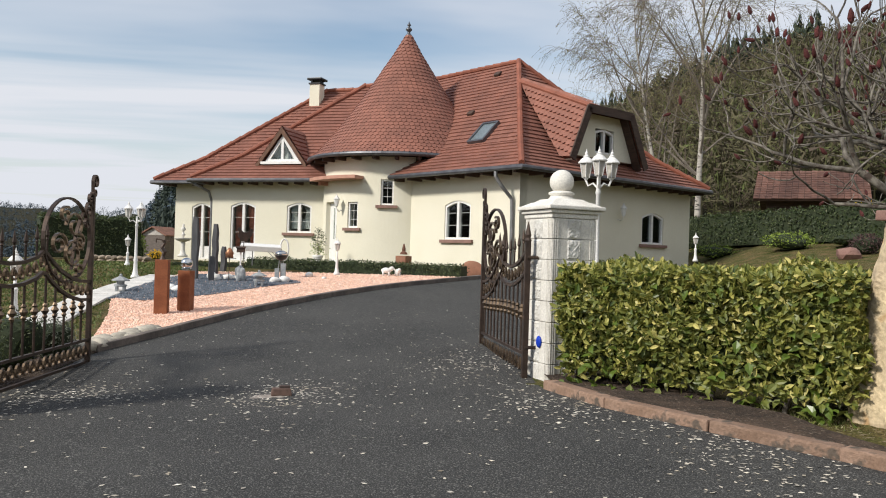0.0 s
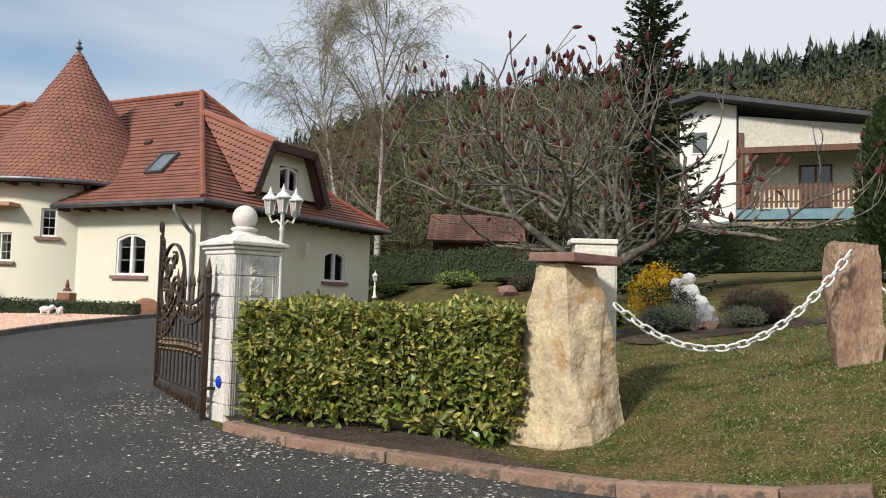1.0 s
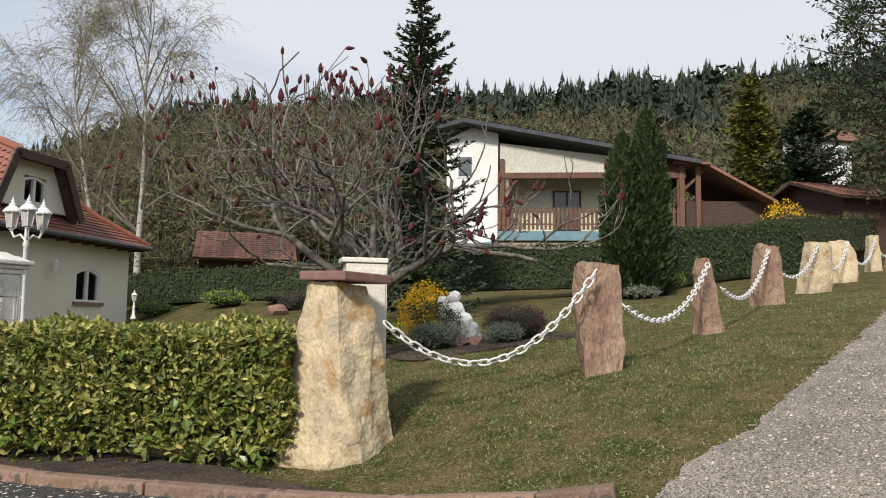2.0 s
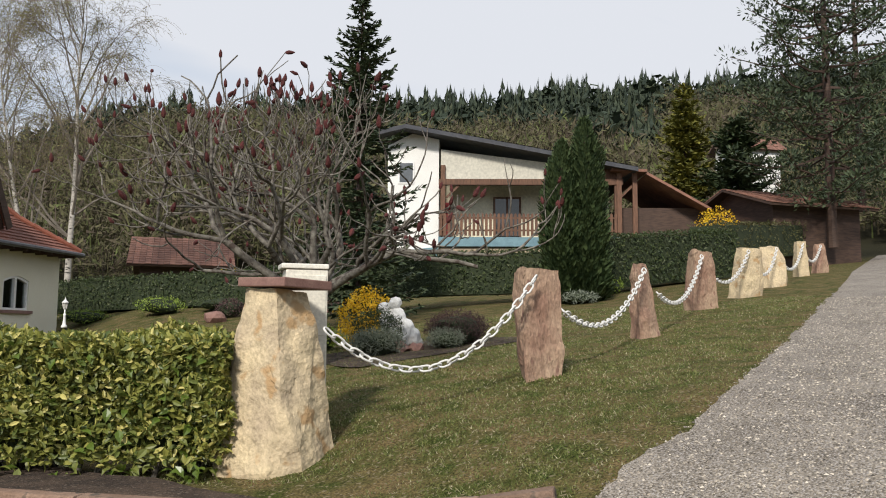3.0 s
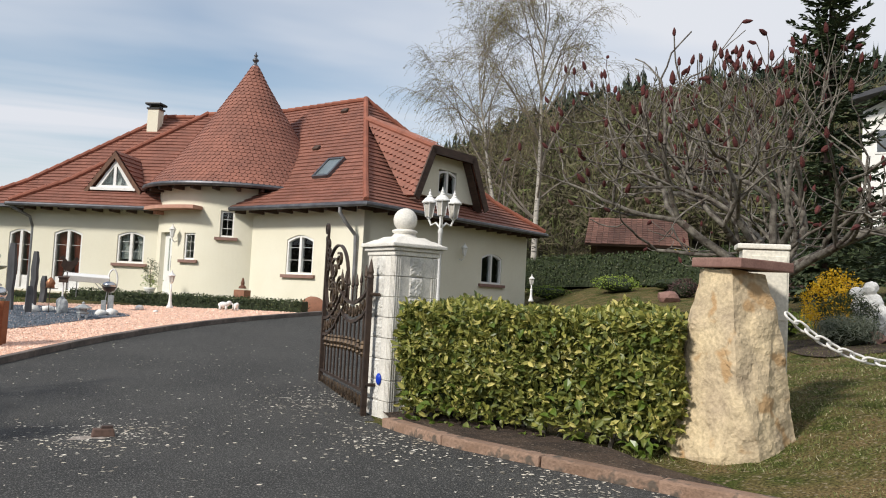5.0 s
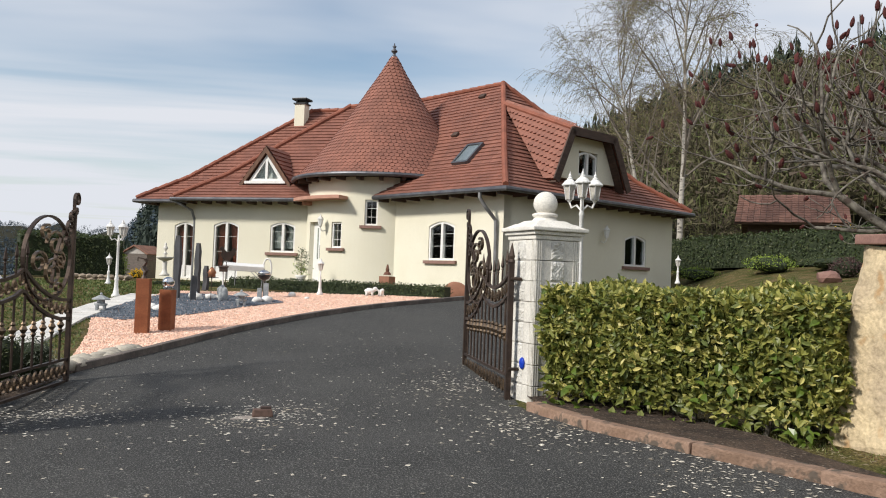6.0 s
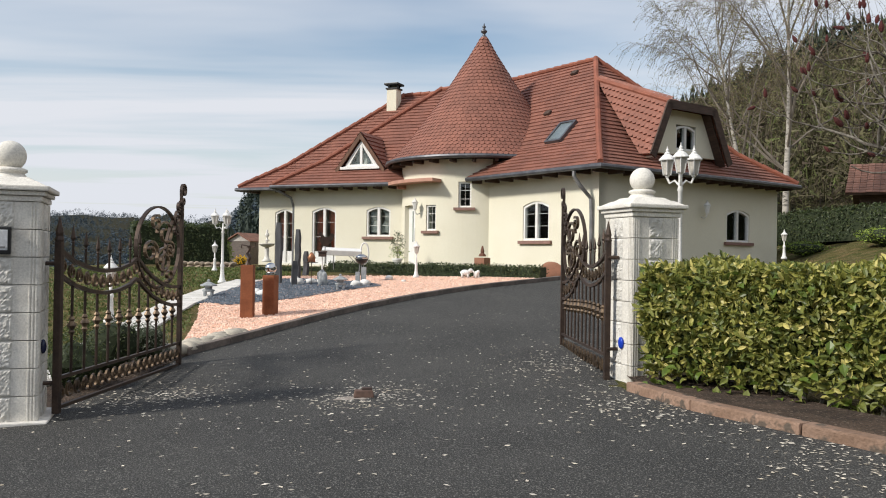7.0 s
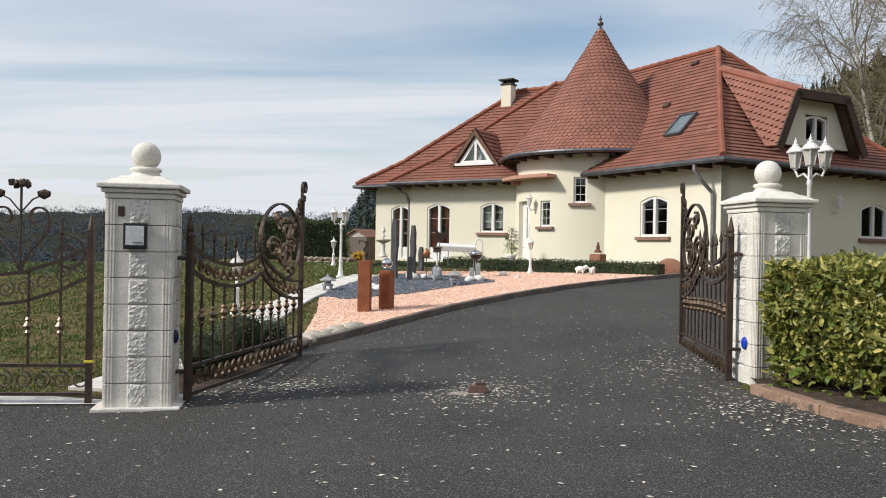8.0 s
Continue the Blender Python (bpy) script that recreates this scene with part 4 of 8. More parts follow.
for sgn in (-1, 1):
    st = []
    A, B, Cc, Dd = Lp(dc + sgn * (hw + .22), .15, dz0 - .10), Lp(dc, .15, dz1 + .22), Lp(dc, 2.0, dz1 + .22), Lp(dc + sgn * (hw + .22), .42, dz0 - .10)
    x = (Cc - B).normalized()
    s = (B - A).normalized()
    poly = [((p - A).dot(x), (p - A).dot(s)) for p in (A, Dd, Cc, B)]
    if x.cross(s).z < 0:
        x, poly = -x, [(-p, q) for p, q in poly]
    tiles(st, A, x, s, poly, 0.22, 0.22, 0.035)
    tiles_mesh("dormer_tiles", st, M_TILE, sd, "red clay tiles", "stuff")
    bm = bmesh.new()
    p, q = Lp(dc + sgn * (hw + .24), .12, dz0 - .12), Lp(dc + sgn * .0, .12, dz1 + .21)
    slab(bm, [p, p + Vector((0, 0, -.2)), q + Vector((0, 0, -.24)), q], .05)
    hpart("verge_board", bm, M_BROWNWOOD, sd)
bm = bmesh.new()
tri_o, tri_i = [(dc - hw + .1, dz0), (dc + hw - .1, dz0), (dc, dz1 - .08)], [(dc - hw + .32, dz0 + .09), (dc + hw - .32, dz0 + .09), (dc, dz1 - .24)]
for i in range(3):
    j = (i + 1) % 3
    prism(bm, [tri_o[i], tri_o[j], tri_i[j], tri_i[i]], LF, .22, .32)
prism(bm, [(dc - .05, dz0 + .09), (dc + .05, dz0 + .09), (dc + .05, dz1 - .25), (dc - .05, dz1 - .25)], LF, .215, .315)
prism(bm, [(dc - hw - .02, dz0 - .10), (dc + hw + .02, dz0 - .10), (dc + hw + .02, dz0 - .004), (dc - hw - .02, dz0 - .004)], LF, .10, .34)
tw_ = hpart("window", bm, M_WHITE, sd, "white triangular window")
bm = bmesh.new()
prism(bm, tri_i, LF, .26, .265)
p = hpart("pane", bm, M_GLASS, tw_)
p.visible_shadow = False
bm = bmesh.new()
prism(bm, tri_o, LF, .50, .505)
hpart("curtain", bm, M_CURTAIN, tw_)

# skylight, vents, chimney, wall lamps
def on_front(u, r):
    z = float(np.interp(r, [p[0] for p in P_R], [p[1] for p in P_R]))
    return FR @ Vector((u, r, z))


bm = bmesh.new()
o = on_front(2.28, 1.16)
x, s = FR.to_3x3() @ Vector((1, 0, 0)), (on_front(2.15, 2.0) - on_front(2.15, 1.0)).normalized()
nr = x.cross(s)
rot = Matrix((x, s, nr)).transposed()
for c, sz in (((-.33, 0), (.08, 1.0)), ((.33, 0), (.08, 1.0)), ((0, -.47), (.58, .08)), ((0, .47), (.58, .08))):
    box(bm, o + x * c[0] + s * c[1] + nr * .07, (sz[0], sz[1], .13), rot)
sk = hpart("skylight", bm, M_ZINC, roof, "grey roof window set in the tiles")
hpart("pane", boxbm(o + nr * .09, (.58, .86, .02), rot), mat("skylight_glass", (0.13, 0.16, 0.17), (0.18, 0.21, 0.22), 2, 0.15, spec=0.6), sk)
for u, r in ((0.65, 2.10), (0.2, 3.8)):
    o = on_front(u, r)
    hpart("roof_vent", boxbm(o + nr * .06, (.28, .2, .12), rot, 0.03), M_DARKWOOD, roof)
o = BY @ Vector((4.12, 3.75, 0))
hpart("chimney", boxbm(Vector((o.x, o.y, 7.62)), (.46, .46, 1.7), UL.to_track_quat("X", "Z").to_matrix(), .01), M_RENDER, label="cream rendered chimney")
ch = bmesh.new()
box(ch, Vector((o.x, o.y, 8.49)), (.54, .54, .06), UL.to_track_quat("X", "Z").to_matrix())
for a, b in ((-.2, -.2), (.2, -.2), (.2, .2), (-.2, .2)):
    box(ch, Vector((o.x + a, o.y + b, 8.58)), (.06, .06, .14))
box(ch, Vector((o.x, o.y, 8.68)), (.66, .62, .09), UL.to_track_quat("X", "Z").to_matrix(), .02)
hpart("chimney_cap", ch, M_BLACK, label="dark metal chimney cap")
for pos, out in ((S(4.62, -.02, 2.75), SD.to_3x3() @ Vector((0, -1, 0))), (tw(-133, TR + .02, 2.85), (tw(-133, 1, 0) - TUR))):
    bm = bmesh.new()
    tube(bm, [pos, pos + out * .12 + Vector((0, 0, -.05)), pos + out * .2 + Vector((0, 0, .02)), pos + out * .22 + Vector((0, 0, .10))], .018, 6)
    lathe(bm, [(.04, .0), (.055, .02), (.10, .24), (.12, .26), (.05, .34), (.02, .38), (.02, .42)], pos + out * .22 + Vector((0, 0, .10)), 6)
    hpart("wall_lamp", bm, M_WHITE, label="white wall lantern")

# ---- gateway: two cast-stone pillars, two open iron leaves, a fence panel ----
TURN = 24.0


def pillar(x, y, z, label, n, course, side):
    p = empty("gate_pillar", pose(x, y, z, 0, 0, TURN), label, "pillar", "gate pillars")
    part("footing", boxbm((0, 0, 0.03), (side + .18, side + .15, 0.05), None, 0.012), M_PAVE, p)
    for k in range(n):
        zc = 0.03 + course * (k + 0.5)
        bm = bmesh.new()
        box(bm, (0, 0, zc), (side, side, course - 0.006), None, 0.004)
        for sx, sy, ax in ((0, -1, 0), (0, 1, 0), (-1, 0, 1), (1, 0, 1)):
            for off in [sg * (side / 2 - k) for sg in (-1, 1) for k in (0.020, 0.046, 0.072)]:      # fluting near the corners
                w = (0.017, 0.014)
                c = (off, sy * side / 2, zc) if ax == 0 else (sx * side / 2, off, zc)
                box(bm, c, (w[0], w[1], course - 0.008) if ax == 0 else (w[1], w[0], course - 0.008), None, 0.004)
        blk = part("block", bm, M_STONE, p)
        for sx, sy in ((0, -1), (0, 1), (-1, 0), (1, 0)):               # split-face panel in the middle of each side
            bm = bmesh.new()
            nu, nv = 12, 14
            grid = []
            for j in range(nv + 1):
                for i in range(nu + 1):
                    u, v = -0.085 + 0.17 * i / nu, zc - course / 2 + 0.008 + (course - 0.016) * j / nv
                    edge_in = i in (0, nu) or j in (0, nv)
                    h = 0.001 if edge_in else 0.007 + 0.013 * abs(noise.noise(Vector((u * 24 + x, v * 24, sx * 5 + sy * 9)))) + 0.007 * noise.noise(Vector((u * 70, v * 70 + x, sx + sy)))
                    q = Vector((u, -(side / 2 + h), v))
                    if sy == 1:
                        q = Vector((-u, side / 2 + h, v))
                    elif sx == -1:
                        q = Vector((-(side / 2 + h), -u, v))
                    elif sx == 1:
                        q = Vector((side / 2 + h, u, v))
                    grid.append(bm.verts.new(q))
            for j in range(nv):
                for i in range(nu):
                    a = j * (nu + 1) + i
                    bm.faces.new((grid[a], grid[a + 1], grid[a + nu + 2], grid[a + nu + 1]))
            part("split_face", bm, M_STONEROUGH, blk)
    top = 0.03 + course * n
    bm = bmesh.new()
    for c, s, h in ((0.0, side + .03, 0.05), (0.05, side + .08, 0.04), (0.09, side + .145, 0.045)):
        box(bm, (0, 0, top + c + h / 2), (s, s, h - 0.002), None, 0.012)
    box(bm, (0, 0, top + 0.155), (side + .11, side + .11, 0.05), None, 0.01, 0.72)
    box(bm, (0, 0, top + 0.195), (side * .84, side * .84, 0.042), None, 0.012, 0.72)
    part("capstone", bm, M_STONE, p)
    prof = [(0.20, 0.0), (0.17, 0.03), (0.13, 0.07), (0.115, 0.09), (0.14, 0.105), (0.14, 0.125), (0.10, 0.14)]
    part("ball_base", lathebm([(r, top + 0.165 + h) for r, h in prof], seg=20), M_STONE, p, smooth=True)
    bm = bmesh.new()
    bmesh.ops.create_uvsphere(bm, u_segments=24, v_segments=16, radius=0.131)
    bmesh.ops.translate(bm, vec=(0, 0, top + 0.408), verts=bm.verts)
    part("ball", bm, M_STONE, p, "pale stone ball finial", True)
    return p


left_pillar = pillar(-4.43, 6.77, -.02, "pale cast-stone gate pillar with ball finial and intercom box", 8, .234, .57)
right_pillar = pillar(1.265, 8.96, .13, "pale cast-stone gate pillar with ball finial beside laurel hedge", 8, .219, .55)
# number sign on the left pillar, as plain bars; intercom; warning lenses
part("number_sign", boxbm((-0.155, -0.292, 1.79), (0.055, 0.012, 0.085), None, 0.004), M_IRON, left_pillar)
ic = part("intercom", boxbm((-0.03, -0.315, 1.57), (0.20, 0.05, 0.23), None, 0.01), M_BLACK, left_pillar, "black-framed intercom box")
part("intercom_face", boxbm((-0.03, -0.342, 1.575), (0.155, 0.008, 0.17), None, 0.003), mat("intercom_face", (0.62, 0.63, 0.64), (0.55, 0.56, 0.58), 5, 0.3), ic)
part("intercom_slot", boxbm((-0.005, -0.347, 1.515), (0.07, 0.006, 0.014)), M_PIPE, ic)
part("warning_lens", lump((0.297, -0.08, 0.66), (0.03, 0.045, 0.065), 1, 2, 0.02), mat("dark_blue_lens", (0.015, 0.02, 0.06), None, 5, 0.2), left_pillar, "dark blue gate sensor", True)
part("warning_lens", lump((-0.285, -0.09, 0.47), (0.022, 0.05, 0.066), 1, 2, 0.02), M_BLUE, right_pillar, "bright blue gate sensor lens", True)


def spiral(c, r0, r1, a0, turns, n=22):
    """A flat scroll in the x-z plane."""
    return [Vector((c[0] + (r0 + (r1 - r0) * k / n) * math.cos(a0 + turns * math.tau * k / n), 0, c[1] + (r0 + (r1 - r0) * k / n) * math.sin(a0 + turns * math.tau * k / n))) for k in range(n + 1)]


def strip(bm, pts, w, d):
    """A flat bar along pts in the x-z plane, w high and d deep."""
    rings = []
    for i, p in enumerate(pts):
        a, b = pts[max(0, i - 1)], pts[min(len(pts) - 1, i + 1)]
        t = (b - a).normalized()
        nrm = Vector((-t.z, 0, t.x))
        rings.append([bm.verts.new(p + nrm * (w / 2 * s) + Vector((0, d / 2 * q, 0))) for s, q in ((-1, -1), (1, -1), (1, 1), (-1, 1))])
    for u, v in zip(rings, rings[1:]):
        for k in range(4):
            bm.faces.new((u[k], u[(k + 1) % 4], v[(k + 1) % 4], v[k]))
    bm.faces.new(rings[0][::-1])
    bm.faces.new(rings[-1])


def stripbm(pts, w, d):
    bm = bmesh.new()
    strip(bm, pts, w, d)
    return bm


def soften(pts):
    """Rounds a bent line by cutting its corners."""
    for _ in range(3):
        pts = [pts[0]] + [q for a, b in zip(pts, pts[1:]) for q in (a.lerp(b, .25), a.lerp(b, .75))] + [pts[-1]]
    return pts


def spear(x, z, h=0.16):
    return lathebm([(.009, 0), (.016, .01), (.010, .025), (.022, .05), (.014, h * .6), (.002, h)], (x, 0, z), 6)


def gate_leaf(m, L, label):
    g = empty("gate_leaf", m, label, "gate", "gate leaves")
    up = lambda x: float(np.interp(x / L, [0, .1, .2, .3, .4, .5, .56, .62, .7, .8, .9, 1], [1.45, 1.34, 1.28, 1.25, 1.26, 1.31, 1.38, 1.28, 1.17, 1.08, 1.03, 1.02]))
    dn = lambda x: up(x) - 0.215
    xs = [L * k / 40 for k in range(41)]
    part("hinge_post", boxbm((0, 0, 0.77), (0.06, 0.06, 1.50), None, 0.006), M_IRON, g)
    part("post_tip", lathebm([(.035, 1.52), (.04, 1.54), (.03, 1.57), (.036, 1.60), (.005, 1.74)], seg=8), M_IRON, g)
    part("meeting_post", boxbm((L, 0, 1.06), (0.055, 0.055, 2.04), None, 0.006), M_IRON, g)
    curl = spiral((L + .075, 2.21), .085, .03, math.pi, -1.25)
    part("post_curl", stripbm([Vector((L, 0, 2.05)), Vector((L - .005, 0, 2.13))] + curl, .022, .035), M_IRON, g)
    part("post_curl", stripbm(spiral((L + .06, 2.08), .05, .02, math.pi, 1.1), .018, .03), M_IRON, g)
    for f in (up, dn):
        part("curved_rail", stripbm([Vector((x, 0, f(x))) for x in xs], .035, .035), M_IRON, g)
    for z in (0.07, 0.33):
        part("bottom_rail", stripbm([Vector((0, 0, z)), Vector((L, 0, z))], .03, .035), M_IRON, g)
    n = round(L / 0.155)
    for k in range(n):                                                   # paired C-scrolls in the bands
        x = (k + .5) * L / n
        for zc, r in ((0.20, 0.075), ((up(x) + dn(x)) / 2, 0.068)):
            bm = bmesh.new()
            strip(bm, spiral((x, zc - r * .05), r, r * .25, math.pi * .5, 1.35, 16), .014, .022)
            strip(bm, spiral((x, zc + r * .35), r * .45, r * .15, -math.pi * .5, -1.0, 10), .012, .02)
            part("scroll", bm, M_BRONZE, g)
    nb = 11
    for k in range(1, nb + 1):
        x = L * k / (nb + 1)
        bm = bmesh.new()
        tube(bm, [(x, 0, .33), (x, 0, dn(x))], .013, 6)
        bar = part("bar", bm, M_IRON, g)
        zk = 0.76 + 0.02 * math.sin(x * 2)
        part("knob", lathebm([(.014, -.09), (.03, -.06), (.018, -.04), (.045, 0), (.018, .04), (.03, .055), (.014, .08)], (x, 0, zk), 8), M_BRONZE, bar)
        if x < L * 0.6:
            bm = bmesh.new()
            tube(bm, [(x, 0, up(x)), (x, 0, up(x) + .16)], .011, 6)
            part("spike", bm, M_IRON, bar)
            part("spear_tip", spear(x, up(x) + .15, .17), M_IRON, bar)
    # big ring with scrolls before the meeting post
    cx, cz, r = L - 0.70, 1.50, 0.42
    part("ring", stripbm([Vector((cx + r * 1.52 * math.cos(a), 0, cz + r * 1.10 * math.sin(a))) for a in [math.radians(k) for k in range(-70, 291, 10)]], .022, .04), M_IRON, g)
    for c, r0, a0, tn in (((cx + .12, cz + .16), .16, math.pi, -1.3), ((cx + .1, cz - .16), .17, 0.3, 1.5), ((cx - .15, cz - .05), .13, 0, 1.4), ((cx + .2, cz - .02), .1, 2, -1.4), ((cx - .05, cz + .28), .09, 1, 1.3), ((cx + .2, cz - .33), .08, 4, 1.2)):
        part("ring_scroll", stripbm([Vector((cx + 1.6 * (q.x - cx), 0, q.z)) for q in spiral(c, r0, r0 * .3, a0, tn)], .022, .035), M_BRONZE, g)
    for c, r0, a0, tn in (((L - .12, 1.86), .10, 0, 1.3), ((L - .16, 1.70), .07, 3, -1.3), ((L - .07, 1.99), .07, 0, 1.2)):
        part("post_scroll", stripbm(spiral(c, r0, r0 * .3, a0, tn), .02, .035), M_IRON, g)
    part("side_arc", stripbm([Vector((L - .06 - .52 * math.sin(t), 0, 1.06 + .93 * math.cos(t) * .9)) for t in [k * .16 for k in range(10)]], .02, .035), M_IRON, g)
    return g


def along(p, q, z):
    d = (Vector(q) - Vector(p)).normalized()
    return Matrix(((d.x, -d.y, 0, p[0]), (d.y, d.x, 0, p[1]), (0, 0, 1, z), (0, 0, 0, 1)))


gate_leaf(along((-4.03, 6.88), (-4.19, 9.84), 0.03), 2.96, "open wrought-iron gate leaf with scrolls beside the garden path")
gate_leaf(along((0.905, 8.84), (0.555, 11.2), 0.13), 2.40, "open wrought-iron gate leaf with scrolls beside laurel hedge")
for p, hs, sgn in ((left_pillar, (0.33, 1.38), 1), (right_pillar, (0.4, 1.36), -1)):
    for z in hs:
        bm = bmesh.new()
        tube(bm, [(sgn * .27, -.02, z), (sgn * .40, 0.0, z)], .018, 8)
        part("hinge", bm, M_IRON, p)

# fence panel running on from the left pillar
fz = ground_at(-5.2, 6.6)
fp = empty("fence_panel", along((-4.86, 6.62), (-6.9, 5.93), fz), "wrought-iron fence panel with scrolls and a rose", "fence")
L = 2.2
part("fence_post", boxbm((0.02, 0, 0.80), (0.055, 0.055, 1.56), None, .006), M_IRON, fp)
part("post_tip", lathebm([(.03, 1.58), (.036, 1.60), (.03, 1.64), (.004, 1.74)], (0.02, 0, 0), 8), M_IRON, fp)
topf = lambda x: float(np.interp(x, [0, .3, .6, .9, 1.2, 2.2], [1.46, 1.31, 1.21, 1.17, 1.18, 1.45]))
for f in (topf, lambda x: topf(x) - 0.27):
    part("curved_rail", stripbm([Vector((x * .05, 0, f(x * .05))) for x in range(45)], .03, .035), M_IRON, fp)
for z in (.10, .36):
    part("bottom_rail", stripbm([Vector((0, 0, z)), Vector((L, 0, z))], .03, .035), M_IRON, fp)
for k in range(13):
    x = .1 + k * .165
    for zc in (.23, topf(x) - .135):
        bm = bmesh.new()
        strip(bm, spiral((x, zc), .085, .02, math.pi * .5, 1.5, 18), .014, .022)
        part("scroll", bm, M_BRONZE, fp)
for k in range(7):
    x = .28 + k * .28
    bm = bmesh.new()
    tube(bm, [(x, 0, .36), (x, 0, topf(x) + (.22 if k % 2 == 0 else 0))], .013, 6)
    bar = part("bar", bm, M_IRON, fp)
    part("knob", lathebm([(.014, -.09), (.03, -.06), (.018, -.04), (.046, 0), (.018, .04), (.03, .055), (.014, .08)], (x, 0, .72), 8), M_BRONZE, bar)
    if k == 0:
        part("spear_tip", spear(x, topf(x) + .2, .2), M_IRON, bar)
bx, dz = .64, -.25
for s in (-1, 1):
    part("heart_scroll", stripbm(soften([Vector((bx + s * t[0], 0, t[1] + dz)) for t in ((0, 1.45), (.06, 1.62), (.2, 1.76), (.27, 1.92), (.22, 2.04), (.12, 2.05), (.07, 1.97), (.1, 1.9), (.15, 1.92))]), .018, .03), M_IRON, fp)
    part("side_scroll", stripbm(spiral((bx + s * .42, 1.63 + dz), .17, .05, math.pi * (.5 if s > 0 else .5), s * -1.4), .018, .03), M_IRON, fp)
    part("rose_leaf", lump((bx + s * .2, 0, 2.17 + dz), (.07, .02, .05), 3, 1, .2), M_IRON, fp)
    part("rose_stem", stripbm([Vector((bx, 0, 2.0 + dz)), Vector((bx + s * .1, 0, 2.12 + dz)), Vector((bx + s * .18, 0, 2.16 + dz))], .012, .012), M_IRON, fp)
bm = bmesh.new()
for k in range(9):
    a = k * 2.4
    r = .02 + .008 * k
    box(bm, (bx + r * math.cos(a), r * math.sin(a) * .5, 2.26 + dz + .012 * math.sin(k)), (.06, .05, .05), Euler((a, k, a)).to_matrix(), .012)
part("rose", bm, M_IRON, fp, "forged iron rose")
bm = bmesh.new()
tube(bm, [(bx, 0, 1.25), (bx, 0, 2.25 + dz)], .012, 6)
part("rose_stem", bm, M_IRON, fp)
part("cable_tag", boxbm((0.02, 0, .40), (.075, .07, .025), None, .004), mat("yellow_tag", (0.65, 0.55, 0.05), None, 5, .5), fp, "yellow tag")
fw = sheet("fence_footing", [6.0 + .1 * k for k in range(9)], lambda y: -7.2 + 0 * y, lambda y: -4.75 if y > 6.55 else -4.9 - (6.55 - y) * 2.8, 0.02, M_PAVE, 6, "pale concrete footing under the fence", "footing")

# gate stop in the middle of the drive
gs = empty("gate_stop", pose(-1.5, 7.88, ground_at(-1.5, 7.88), 0, 0, 15), "rusty iron gate stop set in the asphalt", "gate stop")
part("base_plate", lump((-.03, -.03, -.004), (.22, .13, .020), 5, 3, .6), mat("mortar_patch", (.34, .30, .26), (.22, .19, .165), 14, .9), gs)
part("housing", boxbm((0.0, 0, .045), (.20, .12, .07), None, .012, .85), mat("rusty_iron", (.09, .055, .042), (.14, .085, .065), 20, .8, .002), gs)
part("catch", boxbm((0.03, 0, .09), (.10, .05, .03), None, .008), mat("rusty_catch", (.05, .035, .03), (.09, .06, .05), 20, .8), gs)

# kerb stones along the right of the asphalt, and a low edge along the drive
def kerb_run(pts, name, thing, w, h, gap, drop):
    pts = [Vector((p[0], p[1], 0)) for p in pts]
    lens = [(b - a).length for a, b in zip(pts, pts[1:])]
    total, step = sum(lens), gap
    pos = lambda s: next((a.lerp(b, min(1, (s - sum(lens[:i])) / lens[i])) for i, (a, b) in enumerate(zip(pts, pts[1:])) if s <= sum(lens[:i + 1]) + 1e-6), pts[-1])
    s = 0
    while s < total - .05:
        a, b = pos(s), pos(min(total, s + step * rng.uniform(.9, 1.1)))
        ln = (b - a).length
        if ln < .08:
            break
        c = (a + b) / 2
        za, zb = ground_at(a.x, a.y), ground_at(b.x, b.y)
        d = Vector(((b - a).x, (b - a).y, zb - za)).normalized()
        rot = d.to_track_quat("X", "Z").to_matrix()
        bm = boxbm((0, 0, 0), (ln - .004, w, h), None, .018)
        for v in bm.verts:
            v.co += Vector((0, .006, .006)) * noise.noise(v.co * 9 + a * 3)
        ob = part(name, bm, M_KERB, thing)
        ob.matrix_world = Matrix.Translation((c.x, c.y, (za + zb) / 2 + h / 2 - drop)) @ rot.to_4x4()
        s += (b - a).length + .002


kb = tagged(new("kerb"), "weathered red sandstone kerb beside the planting bed", "kerb", kind="structure")
kerb_run([(1.10, 8.25), (1.20, 7.85), (1.54, 7.2), (2.21, 6.30), (2.92, 5.62), (3.31, 5.09), (3.62, 4.55), (4.25, 3.65)], "kerb_stone", kb, .15, .24, 1.0, .145)
ke = tagged(new("drive_edging"), "low dark concrete edging along the driveway", "edging", kind="structure")
M_KERB_KEEP, M_KERB = M_KERB, mat("concrete_edging", (0.10, 0.085, 0.075), (0.17, 0.14, 0.12), 5, .9, .004, 40, piece=.1)
kerb_run([(DRIVE_L(y) - .07, y) for y in [10.5 + .8 * k for k in range(15)]], "edging_stone", ke, .13, .16, .9, .06)

